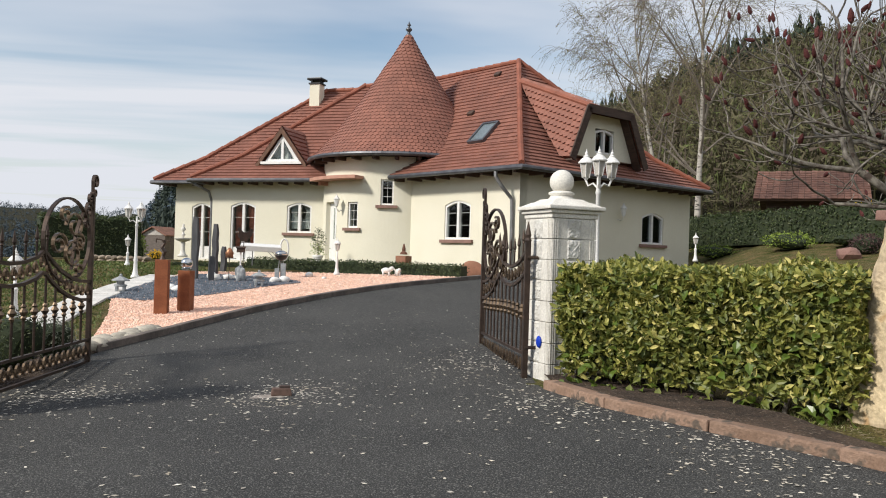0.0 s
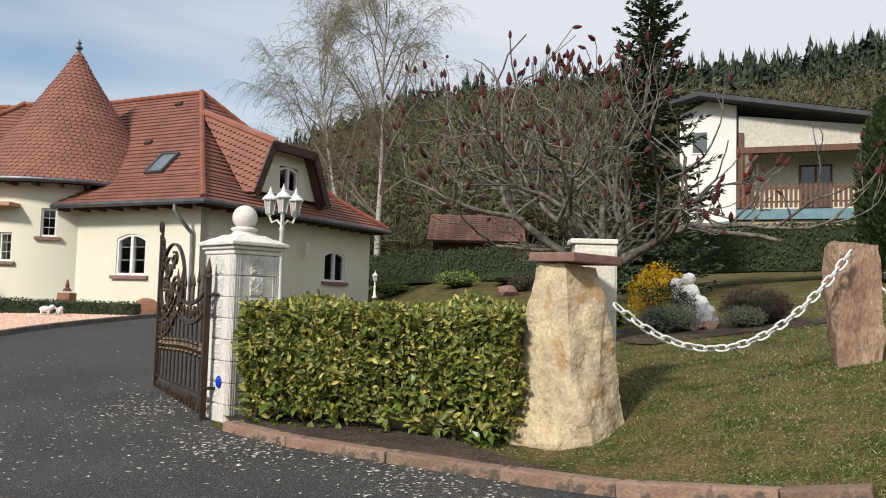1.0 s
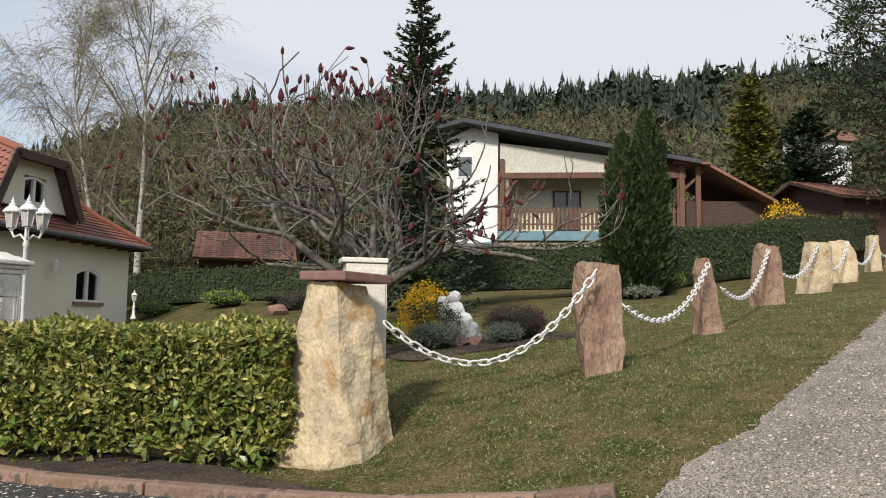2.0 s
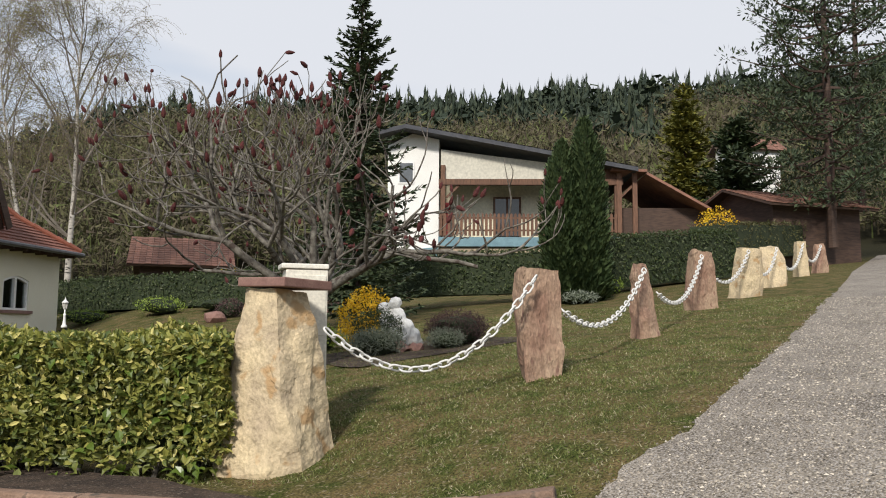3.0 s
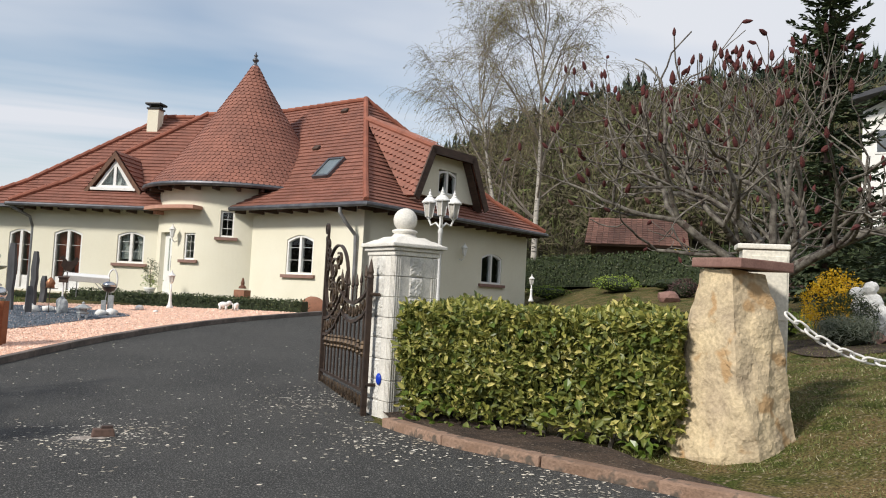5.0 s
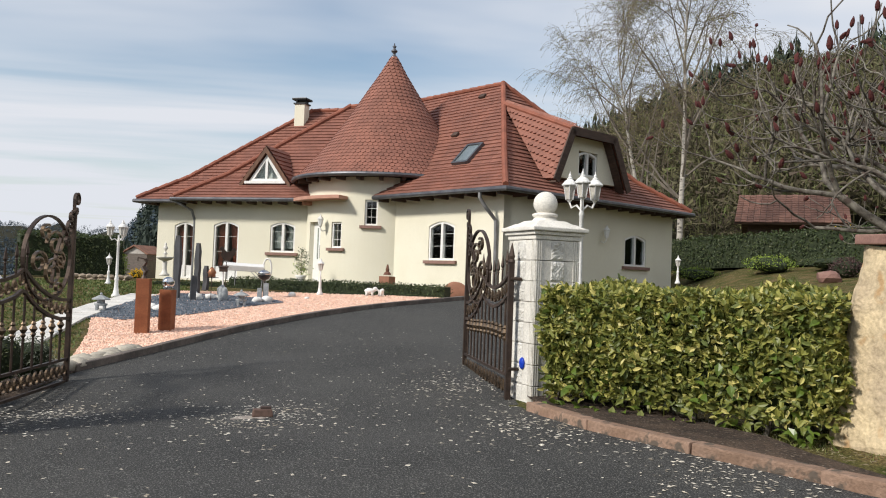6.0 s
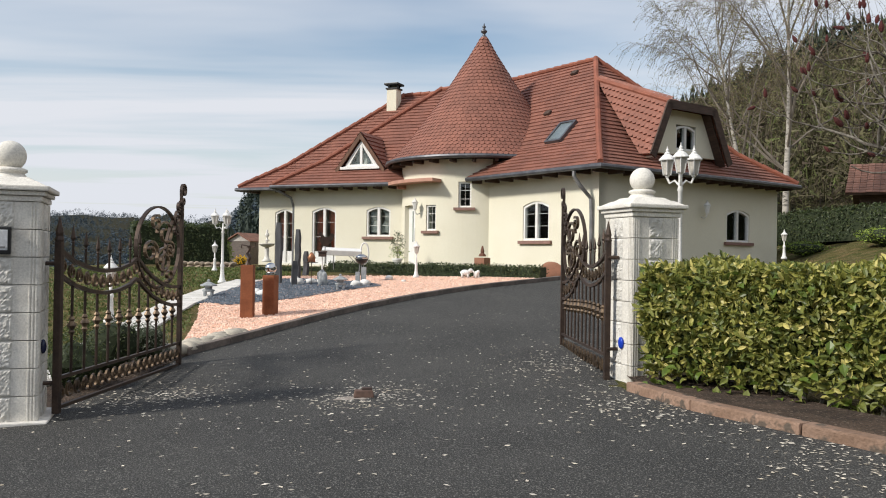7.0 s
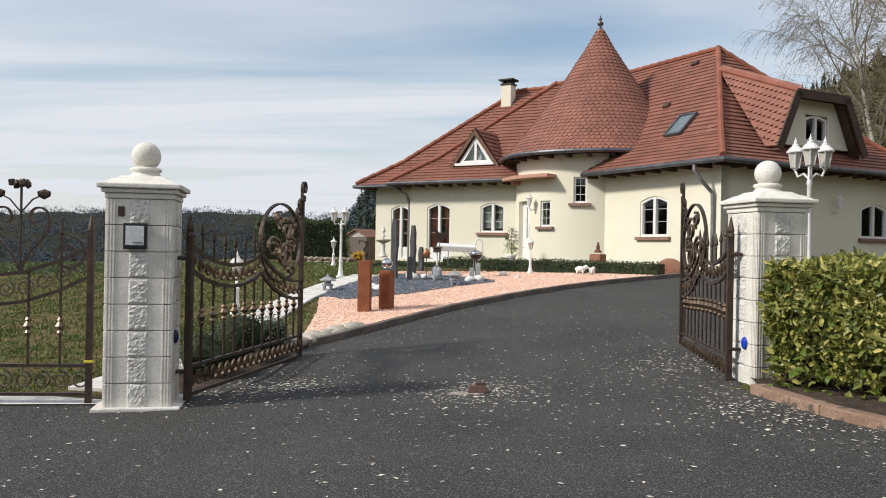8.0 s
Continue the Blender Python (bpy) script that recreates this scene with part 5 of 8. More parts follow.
# ---- laurel hedge, standing stones, chains, lawn ----
def leaves(name, pts, normals, size, material, parent, label, aspect=0.42, jitter=0.7, fold=0.25, ovate=False):
    """Many leaves as one mesh: each a folded pointed blade of four triangles."""
    v, f = [], []
    for p, nrm in zip(pts, normals):
        p, nrm = Vector(p), Vector(nrm)
        d = Vector((rng.gauss(0, 1), rng.gauss(0, 1), rng.gauss(0.35, .8)))
        nn = (nrm + Vector((rng.gauss(0, jitter), rng.gauss(0, jitter), rng.gauss(0, jitter)))).normalized()
        d = d - nn * d.dot(nn)
        d = d.normalized() if d.length > 1e-4 else nn.orthogonal()
        s = d.cross(nn)
        k, L = len(v), size * rng.uniform(.65, 1.25)
        w = L * aspect * .5
        if ovate:                    # broad blade, widest past the middle, with a short tip
            m0, m1 = p + d * L * .32, p + d * L * .72 - nn * L * .03
            e0, e1 = s * w * .9 + nn * L * fold * .3, s * w * .86 + nn * L * fold * .3
            v += [p, m0 + e0, m0, m0 - s * 2 * w * .9 + e0, m1 + e1, m1, m1 - s * 2 * w * .86 + e1, p + d * L - nn * L * .10]
            f += [(k, k + 2, k + 1), (k, k + 3, k + 2), (k + 1, k + 2, k + 5, k + 4), (k + 2, k + 3, k + 6, k + 5), (k + 4, k + 5, k + 7), (k + 5, k + 6, k + 7)]
            continue
        v += [p, p + d * L * .5 + s * w + nn * L * fold * .4, p + d * L * .5, p + d * L * .5 - s * w + nn * L * fold * .4, p + d * L - nn * L * .12]
        f += [(k, k + 2, k + 1), (k, k + 3, k + 2), (k + 2, k + 4, k + 1), (k + 3, k + 4, k + 2)]
    return tagged(raw(name, v, f, material, parent), label, kind="stuff")


def hedge(name, a, b, thick, z0, z1, n, size, leaf_mat, in_mat, label, category="hedge", rough=.06, aspect=.42, seed=1, zfun=None, ragged=0.0, ovate=False, inset=.20, foot=.14, jitter=.7):
    """A clipped hedge from a to b: a plain dark core and a coat of leaves."""
    a, b = Vector((*a, 0)), Vector((*b, 0))
    d = (b - a)
    L = d.length
    d.normalize()
    s = Vector((-d.y, d.x, 0))
    base = zfun or (lambda x, y: z0)
    h = empty(name, Matrix.Translation((0, 0, 0)), label, category)
    bm = bmesh.new()
    nu, nz = max(4, int(L / .4)), 5
    prof = [(-.5, foot - .02), (-.5, .92), (-.42, .97 - inset / 3), (.42, .97 - inset / 3), (.5, .92), (.5, foot - .02)]
    rings = []
    for i in range(nu + 1):
        c = a + d * (L * i / nu)
        zb = base(c.x, c.y)
        ring = []
        for p, q in prof:
            jit = min(rough, .06) * noise.noise(Vector((c.x * 1.7, c.y * 1.7, q * 3 + p * 5 + seed)))
            ring.append(bm.verts.new(c + s * (p * (thick - inset) + jit) + Vector((0, 0, zb + q * (z1 - z0) + jit * .5))))
        rings.append(ring)
    for u, v in zip(rings, rings[1:]):
        for k in range(len(prof)):
            j = (k + 1) % len(prof)
            bm.faces.new((u[k], u[j], v[j], v[k]))
    bm.faces.new(rings[0][::-1])
    bm.faces.new(rings[-1])
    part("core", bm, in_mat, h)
    pts, nrm = [], []
    H = z1 - z0
    areas = [L * H, L * H, L * thick, thick * H, thick * H]
    for _ in range(n):
        r = rng.uniform(0, sum(areas))
        u, q, w = rng.uniform(0, L), rng.uniform(foot, 1), rng.uniform(-.5, .5)
        for kface, ar in enumerate(areas):
            if r < ar:
                break
            r -= ar
        if kface == 0:
            w, nn = -.5, -s
        elif kface == 1:
            w, nn = .5, s
        elif kface == 2:
            q, nn = 1.0, Vector((0, 0, 1))
        elif kface == 3:
            u, nn = 0, -d
        else:
            u, nn = L, d
        c = a + d * u
        deep = rng.random() ** 2 * (inset - .02)
        jit = rough * 1.3 * noise.noise(Vector((c.x * 1.9, c.y * 1.9, q * 3 + w + seed)))
        if ragged and q < foot + .06:
            q -= rng.random() * ragged
        pts.append(c + s * (w * thick) + nn * (jit - deep) + Vector((0, 0, base(c.x, c.y) + q * H)))
        nrm.append(nn + Vector((0, 0, .35)))
    leaves("leaves", pts, nrm, size, leaf_mat, h, "", aspect, jitter, ovate=ovate)
    return h


hz = lambda x, y: 0.19
hd = hedge("laurel_hedge", (1.42, 8.62), (3.62, 7.08), .86, .19, 1.41, 33000, .088, M_LAUREL, M_LAURELSHADE, "clipped cherry-laurel hedge with glossy green and yellowish leaves", rough=.13, aspect=.42, seed=2, zfun=hz, ragged=.13, ovate=True, inset=.28, foot=.23, jitter=1.25)
# single large leaves hanging at the hedge's foot and front
lm = []
for k in range(4):
    bm = bmesh.new()
    w, L = .026 + .003 * k, .10 + .009 * k
    q = [bm.verts.new(Vector(c)) for c in ((0, 0, 0), (w, L * .35, .012), (w * .9, L * .65, .014), (0, L, -.02), (-w * .9, L * .65, .014), (-w, L * .35, .012), (0, L * .35, 0), (0, L * .65, 0))]
    for i in ((0, 6, 1), (0, 5, 6), (6, 7, 2, 1), (5, 4, 7, 6), (7, 3, 2), (4, 3, 7)):
        bm.faces.new([q[j] for j in i])
    me = bpy.data.meshes.new("leaf")
    bm.to_mesh(me)
    bm.free()
    me.materials.append(leafmat("laurel_single", (0.08, 0.14, 0.022), (0.20, 0.24, 0.04), None, .35) if k % 2 else M_LAUREL)
    lm.append(me)
ha, hb = Vector((1.42, 8.62, 0)), Vector((3.62, 7.08, 0))
hs_ = Vector((-(hb - ha).y, (hb - ha).x, 0)).normalized()
for k in range(260):
    u = rng.random()
    q = rng.random()
    p = ha.lerp(hb, u) - hs_ * (.44 + rng.uniform(0, .05)) + Vector((0, 0, .19 + (q if rng.random() < .6 else q * .15) * 1.2))
    ob = new("leaf", lm[k % 4])
    ob.parent = hd
    ob.matrix_world = Matrix.Translation(p) @ Euler((rng.uniform(-1.3, .9), rng.uniform(-.7, .7), rng.uniform(2.0, 5.2))).to_matrix().to_4x4()
for k in range(16):
    bm = bmesh.new()
    p = ha.lerp(hb, (k + .5) / 16) + hs_ * rng.uniform(-.3, .2)
    tube(bm, [p + Vector((0, 0, .12)), p + Vector((rng.uniform(-.08, .08), rng.uniform(-.08, .08), .35)), p + Vector((rng.uniform(-.2, .2), rng.uniform(-.2, .2), .8))], [.028, .02, .012], 6)
    part("stem", bm, M_BARKG, hd)


def standing_stone(x, y, z, w, dp, h, top, rot, seed, material, label, lean=(0, 0), amp=.05, flare=.0, name="standing_stone", group="chained standing stones", chisel=.26, cuts=8, tilt=.10, grain_=.075):
    """A split block of sandstone: a tapered block with broken faces and sharp, worn edges."""
    r = random.Random(seed)
    bm = bmesh.new()
    box(bm, (0, 0, h / 2 - .05), (w, dp, h + .1))
    for v in bm.verts:
        if v.co.z > h / 2:
            v.co.x, v.co.y = v.co.x * top + r.uniform(-.03, .03), v.co.y * (top * .9 + .06) + r.uniform(-.03, .03)
            v.co.z = h + r.uniform(-.06, .05)
    for k in range(cuts):                        # broken faces: planes that shear off edges and corners
        a, q = r.uniform(0, math.tau), r.random()
        nrm = Vector((math.cos(a), math.sin(a), r.gauss(.03, tilt))).normalized()
        k2 = 1 + (top - 1) * q
        reach = max(v.co.dot(nrm) for v in bm.verts if abs(v.co.z - q * h) < h * .6)
        at = reach - r.uniform(.02, .10) * chisel * 2.2 * k2
        if at < min(w, dp) * .36:
            continue
        res = bmesh.ops.bisect_plane(bm, geom=bm.verts[:] + bm.edges[:] + bm.faces[:], dist=1e-5, plane_co=nrm * at, plane_no=nrm, clear_outer=True)
        cut = [e for e in res["geom_cut"] if isinstance(e, bmesh.types.BMEdge)]
        if cut:
            bmesh.ops.holes_fill(bm, edges=cut)
    bmesh.ops.triangulate(bm, faces=bm.faces[:])
    for _ in range(5):
        long = [e for e in bm.edges if e.calc_length() > grain_]
        if not long:
            break
        bmesh.ops.subdivide_edges(bm, edges=long, cuts=1, use_grid_fill=False)
        bmesh.ops.triangulate(bm, faces=[f for f in bm.faces if len(f.verts) > 3])
    off = Vector((seed * 5.1, seed * 2.3, seed))
    bm.normal_update()
    for v in bm.verts:
        p = v.co.copy()
        near, _ = noise.voronoi(Vector((p.x * 2.6, p.y * 2.6, p.z * 1.9)) + off)
        d = amp * (.45 * noise.fractal(p * 5.2 + off, .9, 2.1, 5) + 1.3 * (near[1] - near[0]) * (1 if near[0] < .35 else .4) - .35)
        k = max(0, 1 - p.z / h)
        p = Vector((p.x * (1 + flare * k * k), p.y * (1 + flare * k * k), p.z))
        v.co = p + v.normal * d + Vector((lean[0], lean[1], 0)) * (p.z / h)
    ob = part(name, bm, material)
    ob.matrix_world = pose(x, y, z, 0, 0, rot)
    return tagged(ob, label, "stone", group)


standing_stone(3.99, 6.72, .14, .94, .92, 1.74, .55, 20, 3, M_SAND, "tall pale yellow sandstone boulder at the end of the laurel hedge", (.03, .02), .034, flare=.05, chisel=.62, cuts=20, tilt=.26, group="", grain_=.045)
sl = empty("slab_table", pose(3.99, 6.72, 1.915, 1.5, 1.0, 14), "red-brown sandstone slab laid on the boulder", "slab")
part("slab", boxbm((0, 0, 0), (.62, .60, .085), None, .012), M_PLATE, sl)
mb = empty("letter_box", pose(4.50, 7.20, ground_at(4.62, 7.28) - .05, 0, 0, -24), "cream metal letter box standing behind the boulder", "letter box")
part("body", boxbm((0, 0, .83), (.42, .30, 1.66), None, .015), mat("cream_metal", (.74, .70, .60), (.68, .64, .54), 4, .5), mb)
part("lid", boxbm((-.02, 0, 1.69), (.47, .34, .05), None, .012), mat("cream_lid", (.76, .73, .64), (.70, .67, .58), 4, .5), mb)
part("door", boxbm((.03, -.155, 1.3), (.32, .012, .6), None, .004), mat("cream_door", (.72, .68, .58), (.66, .62, .52), 4, .5), mb)
POSTS = [(7.08, 6.36, .95, .60, .46, 1.25, .90, -18, 11, M_SANDRED, "red-brown sandstone block with a pale corner"),
         (11.07, 7.69, 1.38, .46, .38, 1.20, .88, -22, 12, M_SANDRED, "slim red-brown sandstone block"),
         (15.38, 9.32, 1.93, .62, .46, 1.27, .70, -25, 13, M_SANDRED, "tapered two-tone sandstone block"),
         (18.75, 10.15, 2.28, .74, .5, 1.28, .96, -25, 14, M_SAND, "pale yellow sandstone block"),
         (21.8, 10.95, 2.66, .72, .5, 1.25, .95, -25, 15, M_SAND, "broad pale yellow sandstone block"),
         (25.55, 11.95, 3.18, .46, .4, 1.25, .8, -25, 16, M_SAND, "slim pale sandstone block"),
         (28.3, 12.6, 3.45, .62, .5, 1.15, .95, -25, 17, M_SANDRED, "reddish sandstone block")]
for x, y, z, w, dp, h, tp, rot, seed, m, lab in POSTS:
    standing_stone(x, y, z, w, dp, h, tp, rot, seed, m, lab + " hung with a white chain", (.03, 0), .034, chisel=.30, cuts=10, tilt=.12, grain_=.06)

link_me = None


def chain(a, b, sag, label):
    """A white chain of oval links hanging between two stones."""
    global link_me
    a, b = Vector(a), Vector(b)
    if link_me is None:
        bm = bmesh.new()
        path = [Vector((.050 * math.cos(t) + (.022 if math.cos(t) > 0 else -.022), .036 * math.sin(t), 0)) for t in [k * math.tau / 14 for k in range(14)]]
        tube(bm, path, .0115, 6, close=True)
        link_me = bpy.data.meshes.new("link")
        bm.to_mesh(link_me)
        bm.free()
        link_me.shade_smooth()
        link_me.materials.append(M_CHAIN)
    c = empty("chain", Matrix.Translation(a), label, "chain", "white chains")
    f = lambda t: a.lerp(b, t) - Vector((0, 0, sag * 4 * t * (1 - t)))
    ts = np.linspace(0, 1, 300)
    acc = [0.0]
    for t0, t1 in zip(ts, ts[1:]):
        acc.append(acc[-1] + (f(t1) - f(t0)).length)
    n = int(acc[-1] / .112)
    for k in range(n):
        t = float(np.interp(acc[-1] * (k + .5) / n, acc, ts))
        d = (f(min(1, t + .003)) - f(max(0, t - .003))).normalized()
        ob = new("link", link_me)
        ob.parent = c
        ob.matrix_world = Matrix.Translation(f(t)) @ d.to_track_quat("X", "Z").to_matrix().to_4x4() @ pose(0, 0, 0, 45 + 90 * (k % 2))


chain((4.36, 6.60, 1.50), (6.84, 6.17, 2.10), .66, "white painted chain sagging from the boulder to the next stone")
chain((7.34, 6.22, 1.74), (10.87, 7.54, 2.48), .46, "white painted chain sagging between sandstone blocks")
chain((11.25, 7.57, 2.12), (15.18, 9.13, 3.08), .48, "white painted chain sagging between sandstone blocks")
chain((15.58, 9.17, 2.70), (18.58, 9.92, 3.48), .4, "white painted chain sagging between sandstone blocks")
chain((19.05, 10.0, 3.1), (21.6, 10.72, 3.82), .4, "white painted chain sagging between sandstone blocks")
chain((22.1, 10.8, 3.4), (25.4, 11.76, 4.3), .4, "white painted chain sagging between sandstone blocks")
chain((25.75, 11.82, 3.9), (28.1, 12.4, 4.5), .3, "white painted chain sagging between sandstone blocks")

# grass blades over the near lawn
v, f = [], []
for _ in range(210000):
    r, az = 3.5 + 17 * rng.random() ** 1.5, radians(-rng.uniform(22, 78))
    x, y = -r * math.sin(az), r * math.cos(az)
    if x < DRIVE_R(y) + (1.3 if y > 5.2 else .12) and y < 8.8 or y < ROAD_EDGE(x) + rng.uniform(-.30, .15) + .12 * noise.noise(Vector((x * 3, y * 3, 8))):
        continue
    if x < 4.2 and y > 8.5:
        continue
    if y < ROAD_EDGE(x) + .5 and rng.random() < .5 or noise.noise(Vector((x * 1.1, y * 1.1, 4))) + noise.noise(Vector((x * 4, y * 4, 2))) * .5 < rng.uniform(-.75, .25):
        continue
    z, h, a = ground_at(x, y), rng.uniform(.010, .030), rng.uniform(0, 6.3)
    w = .003 + .0005 * r
    k = len(v)
    dx_, dy_ = math.cos(a) * w, math.sin(a) * w
    lx, ly = rng.gauss(0, .02), rng.gauss(0, .02)
    v += [(x - dx_, y - dy_, z - .005), (x + dx_, y + dy_, z - .005), (x + lx, y + ly, z + h)]
    f.append((k, k + 1, k + 2))
tagged(raw("grass", v, f, M_BLADE), "short patchy spring grass on the lawn", "grass", kind="stuff")

v, f = [], []
for _ in range(46000):
    r, az = 7 + 20 * rng.random(), radians(rng.uniform(16, 44))
    x, y = -r * math.sin(az), r * math.cos(az)
    if y < 6.9 or x > DRIVE_L(y) - 1.3 or (y > 11.3 and x > GRAV_L(y) - .1) or noise.noise(Vector((x * .9, y * .9, 4))) < rng.uniform(-.9, .2):
        continue
    z, h, a, w = ground_at(x, y), rng.uniform(.02, .05), rng.uniform(0, 6.3), .006 + .0009 * r
    k = len(v)
    v += [(x - math.cos(a) * w, y - math.sin(a) * w, z - .005), (x + math.cos(a) * w, y + math.sin(a) * w, z - .005), (x + rng.gauss(0, .02), y + rng.gauss(0, .02), z + h)]
    f.append((k, k + 1, k + 2))
tagged(raw("grass", v, f, leafmat("green_blades", (.055, .095, .018), (.12, .15, .035), (.2, .2, .07), .7, .2)), "short green grass on the house lawn", "grass", kind="stuff")

# petals and dry leaf scraps on the asphalt
v, f = [], []
for _ in range(4200):
    if rng.random() < .55:
        t = rng.random()
        c = [(-1.5, 7.88), (1.2, 7.4), (.4, 9.5), (-3.6, 7.9), (2.2, 5.8)][int(t * 5)]
        x, y = c[0] + rng.gauss(0, .42), c[1] + rng.gauss(0, .55)
    else:
        x, y = rng.uniform(-8, 3.4), rng.uniform(2.4, 15)
    if x > DRIVE_R(y) - .02 or (y > 6.6 and x < DRIVE_L(y) + .05):
        continue
    z, s, a = ground_at(x, y) + .0085, rng.uniform(.009, .029), rng.uniform(0, 6.3)
    k = len(v)
    for q, m in ((0, 1), (1.57, .5), (3.14, 1), (4.71, .5)):
        v.append((x + s * m * math.cos(a + q), y + s * m * math.sin(a + q), z + rng.uniform(0, .006)))
    f.append((k, k + 1, k + 2, k + 3))
tagged(raw("fallen_petals", v, f, mat("fallen_petal", (.66, .62, .54), (.44, .38, .29), 3, .8, island=.45)), "pale petals and leaf scraps strewn on the asphalt", "petals", kind="stuff")

# ---- lamps ----
def lantern(parent, c, s=1.0):
    """A six-sided white lantern with glass."""
    x, y, z = c
    body = part("lantern", lathebm([(.03 * s, 0), (.05 * s, .03 * s), (.07 * s, .04 * s)], c, 6), M_WHITE, parent)
    part("lantern_glass", lathebm([(.068 * s, .045 * s), (.115 * s, .30 * s)], c, 6), M_LANTERN, body)
    bm = bmesh.new()
    for k in range(6):
        a = k * math.tau / 6
        tube(bm, [(x + .072 * s * math.cos(a), y + .072 * s * math.sin(a), z + .04 * s), (x + .12 * s * math.cos(a), y + .12 * s * math.sin(a), z + .30 * s)], .009 * s, 4)
    part("lantern_frame", bm, M_WHITE, body)
    part("lantern_roof", lathebm([(.14 * s, .295 * s), (.145 * s, .315 * s), (.09 * s, .38 * s), (.05 * s, .41 * s), (.055 * s, .43 * s), (.025 * s, .45 * s), (.03 * s, .48 * s), (.012 * s, .51 * s), (.004 * s, .56 * s)], c, 12), M_WHITE, body)


def street_lamp(x, y, z, h, label, s=1.0, turn=0, arms=3):
    p = empty("garden_lamp", pose(x, y, z, 0, 0, turn), label, "lamp", "garden lamps")
    part("post", lathebm([(.13 * s, 0), (.13 * s, .05), (.085 * s, .09), (.06 * s, .3 * s), (.052 * s, .5 * s), (.065 * s, .56 * s), (.042 * s, .62 * s), (.036 * s, h - .3 * s), (.05 * s, h - .28 * s), (.03 * s, h - .2 * s), (.03 * s, h)], seg=12), M_WHITE, p, smooth=True)
    if arms == 1:
        lantern(p, (0, 0, h), s)
        return p
    for k in range(arms):
        a = k * math.tau / arms
        r = .24 * s
        bm = bmesh.new()
        tube(bm, [(0, 0, h - .22 * s), (.10 * s * math.cos(a), .10 * s * math.sin(a), h - .12 * s), (r * .8 * math.cos(a), r * .8 * math.sin(a), h - .16 * s), (r * math.cos(a), r * math.sin(a), h - .06 * s)], .018 * s, 6)
        part("arm", bm, M_WHITE, p)
        lantern(p, (r * math.cos(a), r * math.sin(a), h - .06 * s), s * .92)
    return p


street_lamp(2.46, 13.25, .42, 2.42, "white three-armed garden lamp behind the gate pillar", .98, 20)
street_lamp(-6.97, 18.75, .76, 1.41, "white three-armed garden lamp on the lawn", .76, 75)
street_lamp(-2.65, 20.69, .92, .60, "low white garden lamp by the box hedge", .62, 0, 1)
street_lamp(8.15, 26.7, 1.55, .55, "low white garden lamp beside the house corner", .7, 0, 1)
street_lamp(-6.68, 12.93, .3, .66, "white garden lamp standing behind the gate", .8, 0, 1)
street_lamp(-8.55, 22.4, .95, .52, "small white garden lamp by the tall hedge", .62, 0, 1)

# ---- garden ornaments on gravel and slate ----
def corten(x, y, w, h, turn):
    p = empty("steel_column", pose(x, y, ground_at(x, y) + .02, 0, 0, turn), "rusted steel garden column standing in pink gravel", "column", "steel columns")
    part("column", boxbm((0, 0, h / 2), (w, w, h), None, .006), M_CORTEN, p)
    return p


a1 = corten(-4.63, 13.67, .21, .90, 8)
a2 = corten(-4.35, 14.05, .21, .69, -6)
top1 = a1.matrix_world.translation.z + .90
sc = empty("iron_figure", pose(-4.63, 13.67, top1), "small rusty iron ornament on the steel column", "ornament")
bm = bmesh.new()
tube(bm, [(0, 0, 0), (0, 0, .06), (.03, 0, .13), (-.02, 0, .2), (.02, 0, .27), (.0, 0, .32)], [.05, .03, .035, .03, .025, .03], 8)
part("stem", bm, M_IRON, sc)
bm = bmesh.new()
tube(bm, [(.12, 0, .38), (.12, 0, .30), (-.12, 0, .34)], .01, 6)
tube(bm, [(-.12, 0, .34), (-.12, 0, .28)], .01, 6)
part("arm", bm, M_IRON, sc)
sb = empty("steel_ball", pose(-4.35, 14.05, a2.matrix_world.translation.z + .69), "polished steel ball on the lower steel column", "ball")
bm = bmesh.new()
bmesh.ops.create_uvsphere(bm, u_segments=20, v_segments=14, radius=.10)
bmesh.ops.translate(bm, vec=(0, 0, .12), verts=bm.verts)
part("ball", bm, M_STEEL, sb, smooth=True)
part("ring", lathebm([(.09, 0), (.09, .03), (.06, .04)], seg=14), M_STEEL, sb)

for x, y, h, w in ((-5.54, 18.47, 1.42, .13), (-5.48, 19.87, 1.22, .12), (-5.54, 20.87, .62, .12), (-5.11, 18.27, .56, .12), (-5.57, 20.17, .40, .12)):
    bm = boxbm((0, 0, h / 2), (w, w * .8, h))
    bmesh.ops.subdivide_edges(bm, edges=bm.edges[:], cuts=5, use_grid_fill=True)
    for v in bm.verts:
        t = v.co.z / h
        k = 1 - .25 * max(0, t - .85) / .15
        v.co = Vector((v.co.x * k, v.co.y * k, v.co.z)) + Vector((1, 1, .3)) * .018 * noise.noise(v.co * 4 + Vector((x, y, 0)) * 3)
    ob = part("slate_post", bm, M_SLATEPOST)
    ob.matrix_world = pose(x, y, ground_at(x, y) + .02, 0, 0, rng.uniform(-30, 30))
    tagged(ob, "dark upright slate post in the slate bed" if h > 1 else "short dark slate post in the slate bed", "slate post", "slate posts")
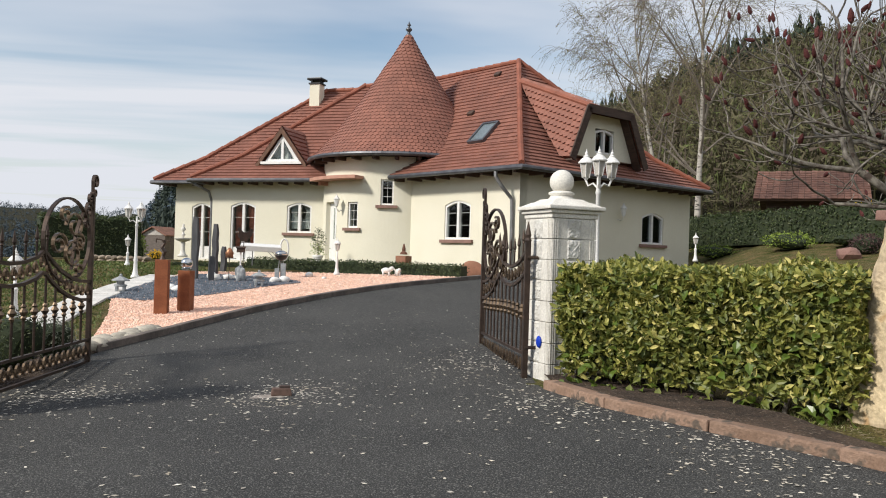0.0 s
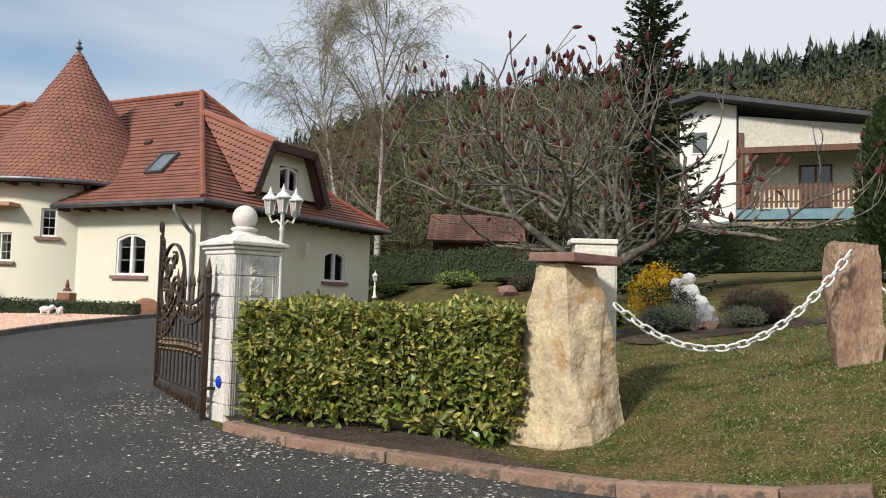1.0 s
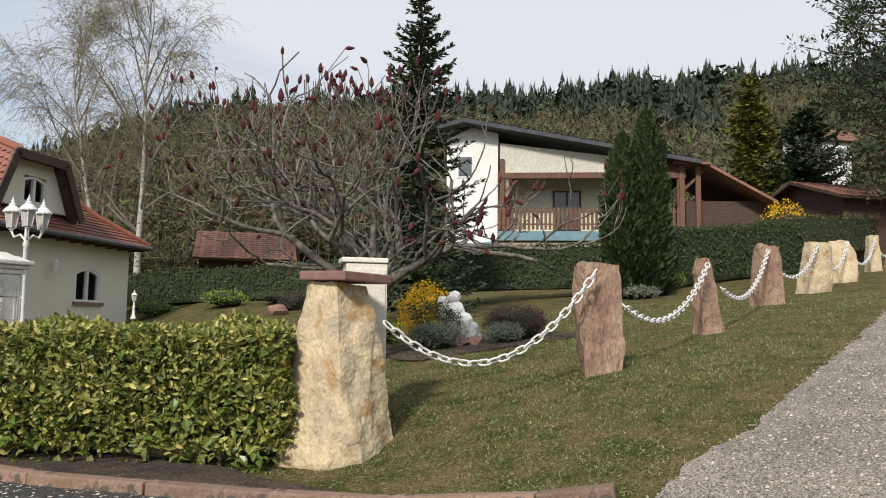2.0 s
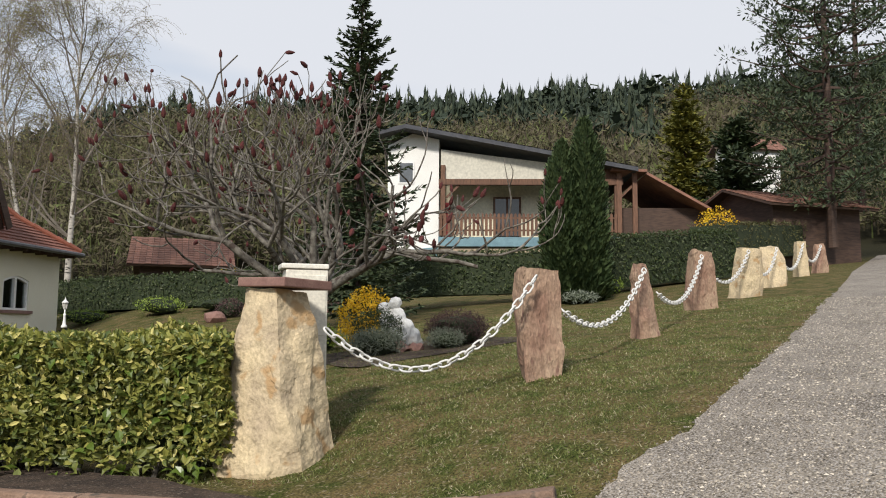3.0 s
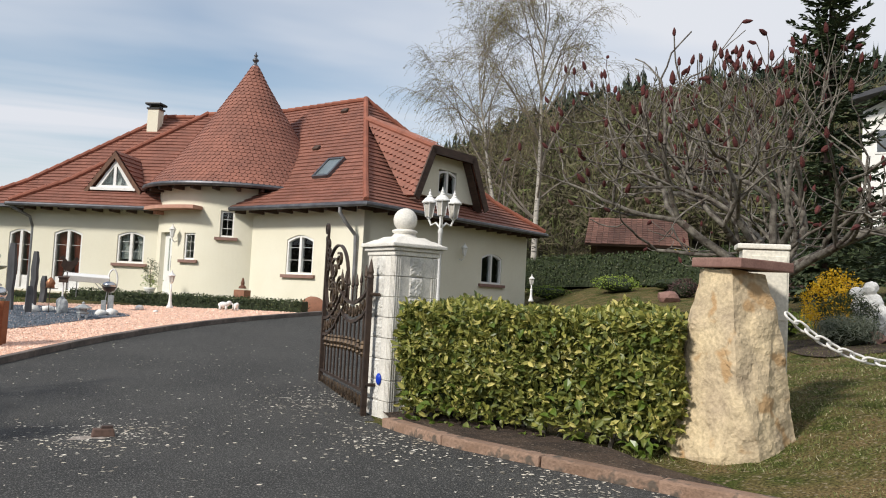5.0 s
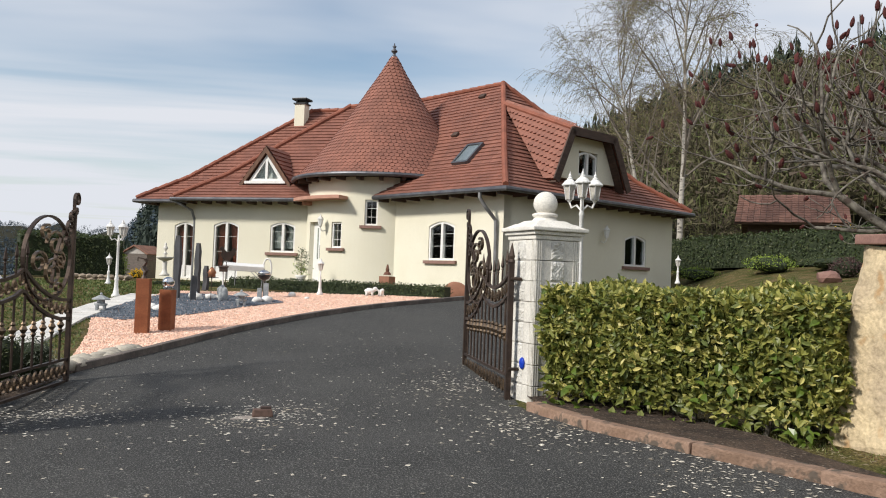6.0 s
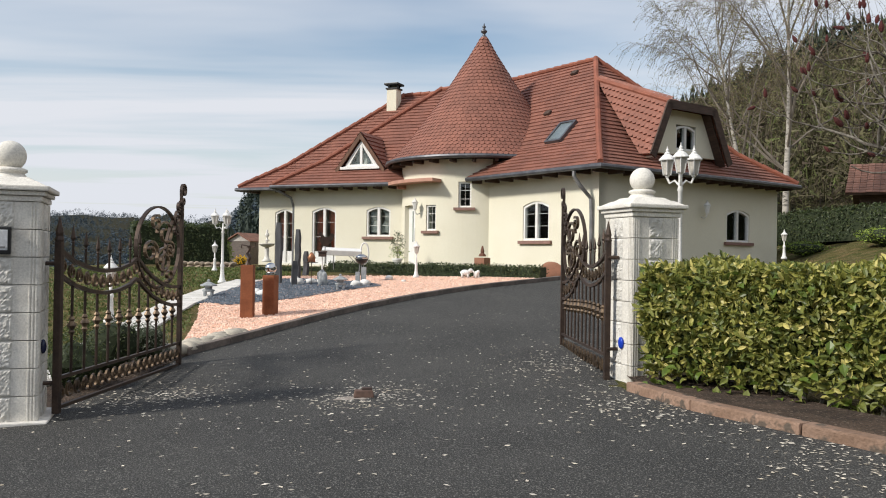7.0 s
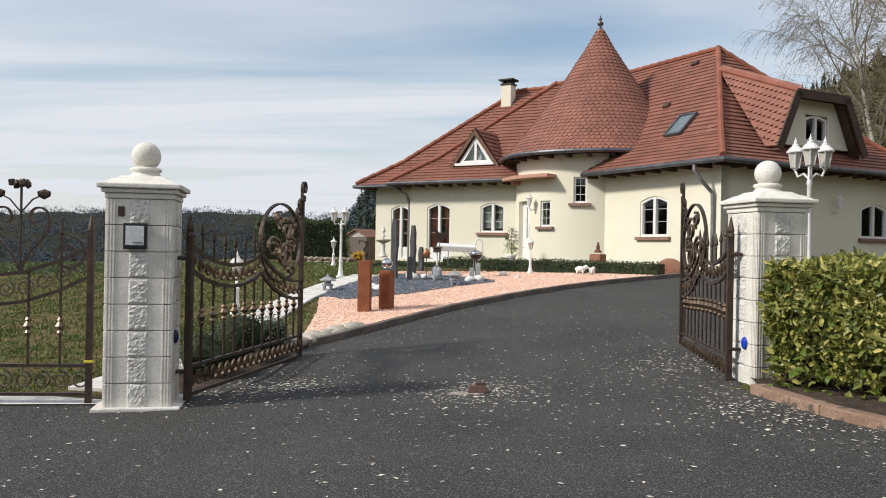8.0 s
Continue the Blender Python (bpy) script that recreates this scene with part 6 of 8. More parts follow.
for k, (x, y, s) in enumerate(((-5.06, 18.47, .14), (-4.85, 18.77, .12), (-5.26, 18.87, .15), (-4.65, 18.88, .13), (-5.46, 16.56, .13), (-5.26, 16.47, .12), (-5.06, 16.57, .10), (-5.62, 16.86, .12), (-3.73, 18.38, .13), (-3.53, 18.49, .15), (-3.63, 18.89, .1), (-3.22, 19.99, .12), (-2.81, 19.59, .06))):
    ob = part("white_stone", lump((0, 0, 0), (s, s * .8, s * .65), k, 2, .35), M_WHITESTONE, smooth=True)
    ob.matrix_world = pose(x, y, ground_at(x, y) + .02 + s * .45, 0, 0, k * 40)
    tagged(ob, "rounded white boulder on the slate chippings", "stone", "white boulders")


def stone_lantern(x, y, s, label):
    p = empty("stone_lantern", pose(x, y, ground_at(x, y) + .03, 0, 0, 15), label, "lantern", "stone lanterns")
    for a, b in ((-.12, -.12), (.12, -.12), (.12, .12), (-.12, .12)):
        part("foot", boxbm((a * s, b * s, .09 * s), (.09 * s, .09 * s, .18 * s), None, .01), M_GREYSTONE, p)
    part("table", lathebm([(.18 * s, .17 * s), (.22 * s, .20 * s), (.22 * s, .24 * s), (.12 * s, .26 * s)], seg=6), M_GREYSTONE, p)
    part("fire_box", lathebm([(.13 * s, .26 * s), (.13 * s, .38 * s)], seg=6), M_GREYSTONE, p)
    part("roof", lathebm([(.30 * s, .37 * s), (.30 * s, .41 * s), (.18 * s, .47 * s), (.08 * s, .52 * s), (.04 * s, .53 * s)], seg=6), M_GREYSTONE, p)
    part("knob", lathebm([(.04 * s, .53 * s), (.06 * s, .57 * s), (.02 * s, .62 * s)], seg=8), M_GREYSTONE, p)


stone_lantern(-3.92, 17.68, .55, "grey granite garden lantern on slate chippings")
stone_lantern(-6.28, 16.15, .56, "grey granite garden lantern by the paved path")
ob = part("rough_stone", lump((0, 0, .17), (.12, .10, .21), 4, 3, .3), M_GREYSTONE)
ob.matrix_world = pose(-4.49, 18.38, ground_at(-4.49, 18.38))
tagged(ob, "pale grey rough upright stone", "stone")

fo = empty("bird_bath", pose(-7.61, 24.15, 1.23) @ Matrix.Scale(0.55, 4), "white stone fountain bowl with a small finial figure", "fountain")
part("pedestal", lathebm([(.26, 0), (.26, .08), (.16, .14), (.11, .4), (.13, .7), (.10, .78)], seg=14), M_STONE, fo, smooth=True)
part("bowl", lathebm([(.10, .78), (.32, .86), (.44, .95), (.46, 1.0), (.40, 1.0), (.1, .93)], seg=18), M_STONE, fo, smooth=True)
part("finial", lathebm([(.08, .93), (.06, 1.1), (.14, 1.16), (.06, 1.24), (.05, 1.34), (.13, 1.42), (.12, 1.52), (.05, 1.6), (.07, 1.68), (.02, 1.76)], seg=10), M_STONE, fo, smooth=True)

# rooster silhouette on a stand, small sign, copper ornament, barbecue
ro = empty("metal_rooster", pose(-4.85, 20.08, .88, 0, 0, 20) @ Matrix.Scale(0.8, 4), "dark sheet-metal rooster on a rod", "ornament")
bm = bmesh.new()
tube(bm, [(0, 0, 0), (0, 0, .98)], .012, 6)
tube(bm, [(-.16, 0, .98), (.16, 0, .98)], .01, 6)
part("rod", bm, M_IRON, ro)
bm = bmesh.new()
prism(bm, [(-.06, 1.0), (.1, 1.0), (.16, 1.12), (.24, 1.2), (.28, 1.36), (.2, 1.42), (.12, 1.3), (0, 1.28), (-.08, 1.36), (-.1, 1.44), (-.16, 1.44), (-.22, 1.36), (-.14, 1.3), (-.18, 1.16)], Matrix.Identity(4), -.01, .01)
part("body", bm, M_IRON, ro)
gs2 = empty("garden_sign", pose(-4.89, 19.98, 0.93, 0, 0, 10) @ Matrix.Scale(0.68, 4), "small dark box on a white pedestal", "feeder")
part("post", lathebm([(.12, 0), (.12, .03), (.03, .06), (.025, .72)], seg=10), M_WHITE, gs2)
part("box", boxbm((0, 0, .80), (.28, .2, .16), None, .01), M_DARKWOOD, gs2)
part("lid", boxbm((0, 0, .90), (.34, .26, .03), Euler((.15, 0, 0)).to_matrix(), .006), M_DARKWOOD, gs2)
co = empty("copper_ornament", pose(-4.72, 18.27, .74), "copper bell ornament on a thin rod", "ornament")
bm = bmesh.new()
tube(bm, [(0, 0, 0), (0, 0, .72)], .01, 6)
tube(bm, [(-.15, 0, .55), (.15, 0, .55)], .008, 6)
part("rod", bm, M_IRON, co)
part("bell", lathebm([(.09, .56), (.08, .62), (.10, .66), (.05, .74), (.02, .78)], seg=12), mat("copper", (.45, .2, .1), (.3, .14, .08), 9, .4, metal=.7), co, smooth=True)
bb = empty("barbecue", pose(-3.83, 19.58, .84, 0, 0, 15) @ Matrix.Scale(0.62, 4), "black kettle barbecue on a pale stand", "barbecue")
part("bowl", lathebm([(.02, .66), (.17, .72), (.24, .84), (.25, .86), (.24, .88)], seg=16), M_BLACK, bb, smooth=True)
part("lid", lathebm([(.25, .885), (.22, .98), (.1, 1.05), (.02, 1.06)], seg=16), M_STEEL, bb, smooth=True)
bm = bmesh.new()
for a, b in ((-.15, -.1), (.15, -.1), (0, .16)):
    tube(bm, [(a, b, .0), (a * .4, b * .4, .72)], .018, 6)
part("leg", bm, M_PIPE, bb)
gt = empty("stone_trough", pose(-3.68, 18.73, .78, 0, 0, 5) @ Matrix.Scale(0.7, 4), "grey slate upright slabs by the slate bed", "stone")
part("slab", boxbm((-.1, 0, .22), (.14, .12, .44), None, .01), M_GREYSTONE, gt)
part("slab", boxbm((.1, .05, .3), (.15, .12, .60), None, .01), M_GREYSTONE, gt)
sw = empty("white_bench", pose(-4.60, 21.88, 1.07, 0, 0, 10) @ Matrix.Scale(0.62, 4), "white metal garden swing bench with a round hoop", "bench")
bm = bmesh.new()
tube(bm, [(.62 + .18 * math.cos(t), 0, .72 + .46 * math.sin(t)) for t in [k * math.tau / 24 for k in range(24)]], .035, 8, close=True)
part("hoop", bm, M_WHITE, sw)
part("canopy", boxbm((-.35, 0, .78), (1.7, .5, .24), Euler((.25, .03, 0)).to_matrix(), .02), M_WHITE, sw)
for nm, ends_, rad_ in (("strut", [(-.15, -.1, .72), (.25, -.2, .3)], .014), ("strut", [(.01, -.1, .72), (.41, -.2, .3)], .014), ("leg", [(-.7, 0, 0), (-.7, 0, .75)], .02), ("leg", [(.5, 0, 0), (.5, 0, .75)], .02)):
    bm = bmesh.new()
    tube(bm, ends_, rad_, 6)
    part(nm, bm, M_PIPE, sw)


# elephant and cub figures, plain small shapes
def animal(name, x, y, s, turn, label):
    bm = lump((0, 0, .26 * s), (.26 * s, .15 * s, .15 * s), 2, 3, .08)
    b2 = lump((.27 * s, 0, .36 * s), (.13 * s, .11 * s, .12 * s), 3, 2, .08)
    me = bpy.data.meshes.new("t")
    b2.to_mesh(me)
    b2.free()
    bm.from_mesh(me)
    for a, b in ((-.15, -.08), (-.15, .08), (.14, -.08), (.14, .08)):
        tube(bm, [(a * s, b * s, 0), (a * s, b * s, .2 * s)], .05 * s, 8)
    if name == "elephant_figure":
        tube(bm, [(.36 * s, 0, .36 * s), (.46 * s, 0, .28 * s), (.47 * s, 0, .12 * s), (.42 * s, 0, .08 * s)], [.05 * s, .04 * s, .03 * s, .02 * s], 8)
    ob = part(name, bm, M_WHITESTONE, smooth=True)
    ob.matrix_world = pose(x, y, ground_at(x, y) + .03, 0, 0, turn)
    tagged(ob, label, "figure")


animal("elephant_figure", -1.42, 20.85, .50, 0, "small white stone elephant on the gravel")
animal("animal_figure", -1.13, 20.9, .42, -70, "small white stone animal figure on the gravel")

# pots by the house
bx = empty("cube_planter", pose(-1.19, 25.0, 0.93, 0, 0, -30), "square terracotta planter by the turret wall", "planter")
part("planter", boxbm((0, 0, .24), (.36, .36, .56), None, .015), M_TERRA, bx)
part("ornament", lathebm([(.12, .56), (.1, .62), (.05, .66), (.06, .72), (.02, .88)], seg=8), mat("rusty_knob", (.18, .08, .05), None, 8, .8), bx)
ob = part("half_round_stone", lump((0, 0, .12), (.38, .1, .34), 6, 3, .05), M_TERRA)
ob.matrix_world = pose(0.8, 22.6, .92, 0, 0, -10)
tagged(ob, "rounded reddish sandstone slab by the hedge end", "stone")
py = empty("plant_pot", pose(-4.12, 27.19, 1.05) @ Matrix.Scale(0.66, 4), "white urn with a yellow-green topiary plant", "pot")
part("urn", lathebm([(.22, 0), (.2, .05), (.1, .12), (.25, .4), (.3, .5), (.26, .5)], seg=12), M_WHITE, py, smooth=True)
bm = bmesh.new()
tube(bm, [(0, 0, .45), (.03, 0, .8), (-.03, 0, 1.2), (0, 0, 1.65)], [.03, .025, .02, .015], 6)
part("stem", bm, M_TWIG, py)
pts = [(c[0] + rng.gauss(0, .10), rng.gauss(0, .10), c[1] + rng.gauss(0, .09)) for c in ((0, 1.7), (.18, 1.45), (-.2, 1.3), (.15, 1.15), (-.1, .95), (.1, .75)) for _ in range(70)]
leaves("foliage", pts, [(0, -1, .5)] * len(pts), .09, M_HEDGE, py, "")
pts = [(rng.gauss(0, .22), rng.gauss(0, .1), .75 + rng.gauss(0, .2)) for _ in range(160)]
leaves("foliage", pts, [(0, -1, .5)] * len(pts), .09, M_LIME, py, "yellow-green leaves")

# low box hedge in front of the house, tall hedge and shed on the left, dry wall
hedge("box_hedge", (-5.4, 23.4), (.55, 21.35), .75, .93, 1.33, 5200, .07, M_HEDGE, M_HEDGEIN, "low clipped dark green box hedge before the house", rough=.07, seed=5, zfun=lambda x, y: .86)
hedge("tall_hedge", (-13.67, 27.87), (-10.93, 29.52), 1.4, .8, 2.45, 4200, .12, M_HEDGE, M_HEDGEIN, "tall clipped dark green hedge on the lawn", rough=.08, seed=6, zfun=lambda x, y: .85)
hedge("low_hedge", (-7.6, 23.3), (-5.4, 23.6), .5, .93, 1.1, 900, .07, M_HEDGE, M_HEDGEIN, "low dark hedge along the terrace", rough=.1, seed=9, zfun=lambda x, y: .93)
sh = empty("garden_shed", pose(-11.85, 34.8, .95, 0, 0, -18) @ Matrix.Scale(0.58, 4), "small grey-brown wooden garden shed with a pitched roof", "shed")
part("wall", boxbm((0, 0, .9), (2.0, 2.0, 1.8)), mat("grey_boards", (.17, .14, .12), (.11, .09, .08), 4, .85, .003, stretch=(1, 1, 5)), sh)
for s in (-1, 1):
    part("roof", boxbm((s * .58, 0, 2.08), (1.35, 2.4, .08), Euler((0, s * .48, 0)).to_matrix(), .01), M_OLDROOF, sh)
bm = bmesh.new()
prism(bm, [(-1.0, 1.79), (1.0, 1.79), (0, 2.32)], Matrix.Identity(4), -1.0, 1.0)
part("gable", bm, mat("pale_gable", (.5, .46, .42), None, 4, .8), sh)
tw2 = tagged(new("terrace_wall"), "low dry-stone terrace wall on the lawn", "wall", kind="structure")
for row in range(3):
    x = -10.9
    while x < -9.2:
        w = rng.uniform(.16, .36)
        ob = part("stone", lump((0, 0, 0), (w * .52, .14, .075), rng.randint(0, 99), 2, .2), M_WALLSTONE, tw2)
        ob.matrix_world = pose(x + w / 2, 25.6 + (x + 10.9) * -.15, .92 + row * .10, 0, 0, -8)
        x += w

# paving slabs of the path, and cobbles at the bed's tip
pt = tagged(new("garden_path"), "pale paved garden path along the lawn", "path", kind="structure")
PATH = [(-5.25, 7.2), (-5.45, 9.3), (-5.95, 12), (-6.45, 15), (-6.55, 17), (-6.5, 19.2)]
for (xa, ya), (xb, yb) in zip(PATH, PATH[1:]):
    n = max(1, round(math.hypot(xb - xa, yb - ya) / .62))
    for k in range(n):
        t = (k + .5) / n
        x, y = xa + (xb - xa) * t, ya + (yb - ya) * t
        dz = (ground_at(xb, yb) - ground_at(xa, ya)) / math.hypot(xb - xa, yb - ya)
        ob = part("paving_slab", boxbm((0, 0, 0), (.62, .60, .06), None, .01), M_PAVE, pt)
        ob.matrix_world = pose(x, y, ground_at(x, y) + .015, math.degrees(math.atan(dz)), 0, -math.degrees(math.atan2(xb - xa, yb - ya)))
cb = empty("cobble_border", pose(-4.4, 11.2, .1), "border of rounded river cobbles by the drive", "cobbles")
k = 0
for _ in range(90):
    y = rng.uniform(10.5, 12.0)
    lo, hi = DRIVE_L(y) - .5 + (y - 10.5) * .12, DRIVE_L(y) - .12
    x = rng.uniform(lo, hi)
    s = rng.uniform(.06, .13)
    ob = part("cobble", lump((0, 0, 0), (s * 1.3, s, s * .7), k, 2, .25), M_COBBLE, cb, smooth=True)
    ob.matrix_world = pose(x, y, ground_at(x, y) + s * .45, 0, 0, rng.uniform(0, 180))
    k += 1


def shrub(name, x, y, rx, ry, h, n, size, material, label, z=None, core=True, aspect=.35, jitter=1.0):
    """A rounded shrub: a small plain dark core and many leaves with an uneven outline."""
    z = ground_at(x, y) if z is None else z
    p = empty(name, pose(x, y, z), label, "shrub")
    if core:
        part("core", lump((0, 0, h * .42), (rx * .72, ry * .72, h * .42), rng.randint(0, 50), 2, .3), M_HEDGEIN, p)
    pts, nn = [], []
    seed = rng.uniform(0, 50)
    for _ in range(n):
        d = Vector((rng.gauss(0, 1), rng.gauss(0, 1), rng.gauss(0, 1))).normalized()
        k = (.72 + .3 * rng.random()) * (1 + .28 * noise.noise(d * 2.3 + Vector((seed, 0, 0))))
        q = Vector((d.x * rx * k, d.y * ry * k, h * .5 + d.z * h * .5 * k))
        if q.z < 0:
            continue
        pts.append(q)
        nn.append(d)
    leaves("leaves", pts, nn, size, material, p, "", aspect, jitter)
    return p


for x, y, r, h in ((-4.75, 8.4, .35, .62), (-4.8, 9.3, .4, .72), (-4.75, 10.1, .32, .5)):
    shrub("path_shrub", x, y, r, r, h, 900, .05, M_LAVENDER if h < .6 else M_HEDGE, "dark low evergreen shrub beside the path", aspect=.3)
shrub("cone_shrub", -10.95, 29.4, .4, .4, 1.05, 900, .1, M_LIME, "light green cone-shaped conifer by the shed", .95)
shrub("yellow_shrub", -11.0, 31.6, .25, .25, .4, 260, .1, M_YELLOW, "small yellow flowering shrub", .97)
for x, y, s in ((-5.0, 8.9, .12), (-4.9, 7.9, .1), (-5.05, 9.9, .13)):
    ob = part("white_stone", lump((0, 0, 0), (s, s * .8, s * .6), 3, 2, .3), M_WHITESTONE, smooth=True)
    ob.matrix_world = pose(x, y, ground_at(x, y) + s * .4)
    tagged(ob, "rounded white boulder in the shrub bed", "stone", "white boulders")

# ---- trees ----
def branch_tree(start, trunk_dir, length, radius, spec, seed):
    """Grows branches level by level. Returns segments (points, radii, level) and tips (point, direction)."""
    r = random.Random(seed)
    segs, tips = [], []

    def grow(p, d, L, rad, lev):
        sp = spec[lev]
        n = sp["n"]
        pts, rs = [p.copy()], [rad]
        cur, dirn = p.copy(), d.normalized()
        kids = []
        for i in range(n):
            wob = Vector((r.gauss(0, 1), r.gauss(0, 1), r.gauss(0, 1))) * sp["wob"]
            dirn = (dirn + wob + Vector((0, 0, sp["up"]))).normalized()
            cur = cur + dirn * (L / n)
            t = (i + 1) / n
            pts.append(cur.copy())
            rs.append(rad * (1 - t * sp["taper"]))
            if lev + 1 < len(spec) and t >= sp["first"]:
                for _ in range(sp["kids"] if isinstance(sp["kids"], int) else (1 if r.random() < sp["kids"] else 0)):
                    kids.append((cur.copy(), dirn.copy(), t, rs[-1]))
        segs.append((pts, rs, lev))
        tips.append((cur.copy(), dirn.copy(), lev))
        for q, dd, t, rr in kids:
            ax = dd.orthogonal().normalized()
            ax.rotate(Matrix.Rotation(r.uniform(0, math.tau), 3, dd))
            nd = dd.copy()
            nd.rotate(Matrix.Rotation(radians(r.gauss(sp["angle"], sp["angle"] * .2)), 3, ax))
            grow(q, nd, L * sp["ratio"] * r.uniform(.7, 1.15) * (1.15 - .5 * t if lev == 0 else 1), min(rr * .8, rad * sp["rr"]), lev + 1)

    grow(Vector(start), Vector(trunk_dir), length, radius, 0)
    return segs, tips


def fast_tubes(segs, sides=lambda lev: 3):
    """Branches as plain tapered tubes, in one vertex and face list."""
    v, f = [], []
    for pts, rs, lev in segs:
        k = sides(lev)
        base = len(v)
        ref = Vector((.37, .61, .7)).normalized()
        for i, p in enumerate(pts):
            d = (pts[min(i + 1, len(pts) - 1)] - pts[max(i - 1, 0)]).normalized()
            a = d.cross(ref).normalized()
            b = d.cross(a)
            for j in range(k):
                an = j * math.tau / k
                v.append(p + (a * math.cos(an) + b * math.sin(an)) * max(rs[i], .0015))
        for i in range(len(pts) - 1):
            for j in range(k):
                q = (j + 1) % k
                f.append((base + i * k + j, base + i * k + q, base + (i + 1) * k + q, base + (i + 1) * k + j))
    return v, f


def birch(x, y, z, h, seed, label, lean=(0, 0), buds=2600):
    t = empty("birch_tree", pose(x, y, z), label, "tree", "birches")
    spec = [dict(n=16, wob=.022, up=.012, taper=.93, first=.22, kids=2, angle=36, ratio=.40, rr=.40),
            dict(n=8, wob=.07, up=.06, taper=.85, first=.3, kids=2, angle=33, ratio=.36, rr=.42),
            dict(n=6, wob=.09, up=-.05, taper=.75, first=.2, kids=2, angle=32, ratio=.62, rr=.5),
            dict(n=5, wob=.08, up=-.32, taper=.6, first=2, kids=0, angle=30, ratio=.6, rr=.5)]
    segs, tips = branch_tree((0, 0, 0), (lean[0], lean[1], 1), h, h * .0105, spec, seed)
    v, f = fast_tubes([s for s in segs if s[2] == 0], lambda l: 10)
    raw("trunk", v, f, M_BIRCH, t, "", True)
    v, f = fast_tubes([s for s in segs if s[2] == 1], lambda l: 5)
    tagged(raw("limb_mass", v, f, M_LIMB, t), kind="stuff")
    v, f = fast_tubes([([p for p in s[0]], [max(r * .7, .0048) for r in s[1]], s[2]) for s in segs if s[2] > 1], lambda l: 3)
    tagged(raw("twig_mass", v, f, M_TWIG, t), kind="stuff")
    ends = [p for s in segs if s[2] == 3 for p in s[0][1:]]
    r = random.Random(seed)
    pts = [r.choice(ends) + Vector((r.gauss(0, .05), r.gauss(0, .05), r.gauss(0, .05))) for _ in range(buds)]
    leaves("bud_mass", pts, [(0, -1, .3)] * len(pts), .07, M_BUDS, t, "", .5)


birch(11.2, 36.3, 1.6, 14.9, 3, "tall birch with pale bark and fine budding twigs", (-.05, 0), 15000)
birch(10.1, 36.9, 1.6, 12.4, 8, "leaning birch with drooping bare twigs", (-.22, 0), 10000)

# stag's-horn sumac with dark red cones
st = empty("sumac_tree", pose(6.76, 10.56, ground_at(6.76, 10.56)), "bare stag's-horn sumac with dark red seed cones", "tree")


def antler(segs, tips, r, p, d, length, rad, lev):
    """A crooked sumac branch that forks in twos and threes; the tips turn up."""
    pts, rs, n = [p.copy()], [rad], 4
    for i in range(n):
        bend = Vector((r.gauss(0, .19), r.gauss(0, .19), r.gauss(0, .15) + (.0, .0, .01, .04, .09, .20)[lev]))
        d = (d + bend).normalized()
        p = p + d * (length / n)
        pts.append(p.copy())
        rs.append(rad * (1 - .28 * (i + 1) / n))
    if p.z > 4.35 - .05 * (p.x * p.x + p.y * p.y) and lev < 5 or p.z < 1.42 and lev > 1 or math.hypot(p.x, p.y) > 3.9:
        if lev > 1 and 1.42 < p.z < 4.6 - .05 * (p.x * p.x + p.y * p.y):
            segs.append((pts, rs, lev))
            tips.append((p, d, 5))
        return
    segs.append((pts, rs, lev))
    if lev == 5:
        tips.append((p, d, 5))
        return
    for k in range(3 if r.random() < .5 else 2):
        ax = d.orthogonal().normalized()
        ax.rotate(Matrix.Rotation(r.uniform(0, math.tau), 3, d))
        nd = d.copy()
        nd.rotate(Matrix.Rotation(radians(r.uniform(20, 52)), 3, ax))
        antler(segs, tips, r, p, nd, length * r.uniform(.66, .86), rs[-1] * .80, lev + 1)
    if lev in (1, 2, 3) and r.random() < .95:
        ax = d.orthogonal().normalized()
        ax.rotate(Matrix.Rotation(r.uniform(0, math.tau), 3, d))
        nd = d.copy()
        nd.rotate(Matrix.Rotation(radians(r.uniform(40, 65)), 3, ax))
        antler(segs, tips, r, pts[2], nd, length * .62, rs[2] * .55, lev + 2 if lev < 3 else 5)


segs, tips = [([Vector((0, 0, -.1)), Vector((.02, 0, .35)), Vector((0, .02, 1.06))], [.16, .14, .13], 0)], []
r_ = random.Random(41)
for k, (az_, el_, L_, R_) in enumerate(((5, 34, 1.25, .075), (62, 38, 1.0, .06), (118, 40, 1.1, .06), (168, 32, 1.3, .07), (186, 22, 1.3, .055), (228, 36, 1.0, .06), (284, 40, .95, .055), (330, 38, 1.1, .06), (40, 66, 1.0, .065), (150, 62, 1.0, .065), (265, 68, .95, .06), (205, 50, 1.05, .06))):
    a_ = radians(az_ - 32)
    el_ = radians(el_)
    d_ = Vector((math.cos(a_) * math.cos(el_), math.sin(a_) * math.cos(el_), math.sin(el_)))
    antler(segs, tips, r_, Vector((.05 * d_.x, .05 * d_.y, 1.0)), d_, L_ * 1.18, R_ * 1.05, 1)
for lev, nm in ((0, "trunk"), (1, "limb")):
    for s in [q for q in segs if q[2] == lev]:
        v, f = fast_tubes([s], lambda l: 8)
        raw(nm, v, f, M_BARKG, st, "", True)
v, f = fast_tubes([(q[0], [max(w, .006) for w in q[1]], q[2]) for q in segs if q[2] > 1], lambda l: 5)
tagged(raw("branch_mass", v, f, M_BARKG, st, "", True), kind="stuff")
cone_me = []
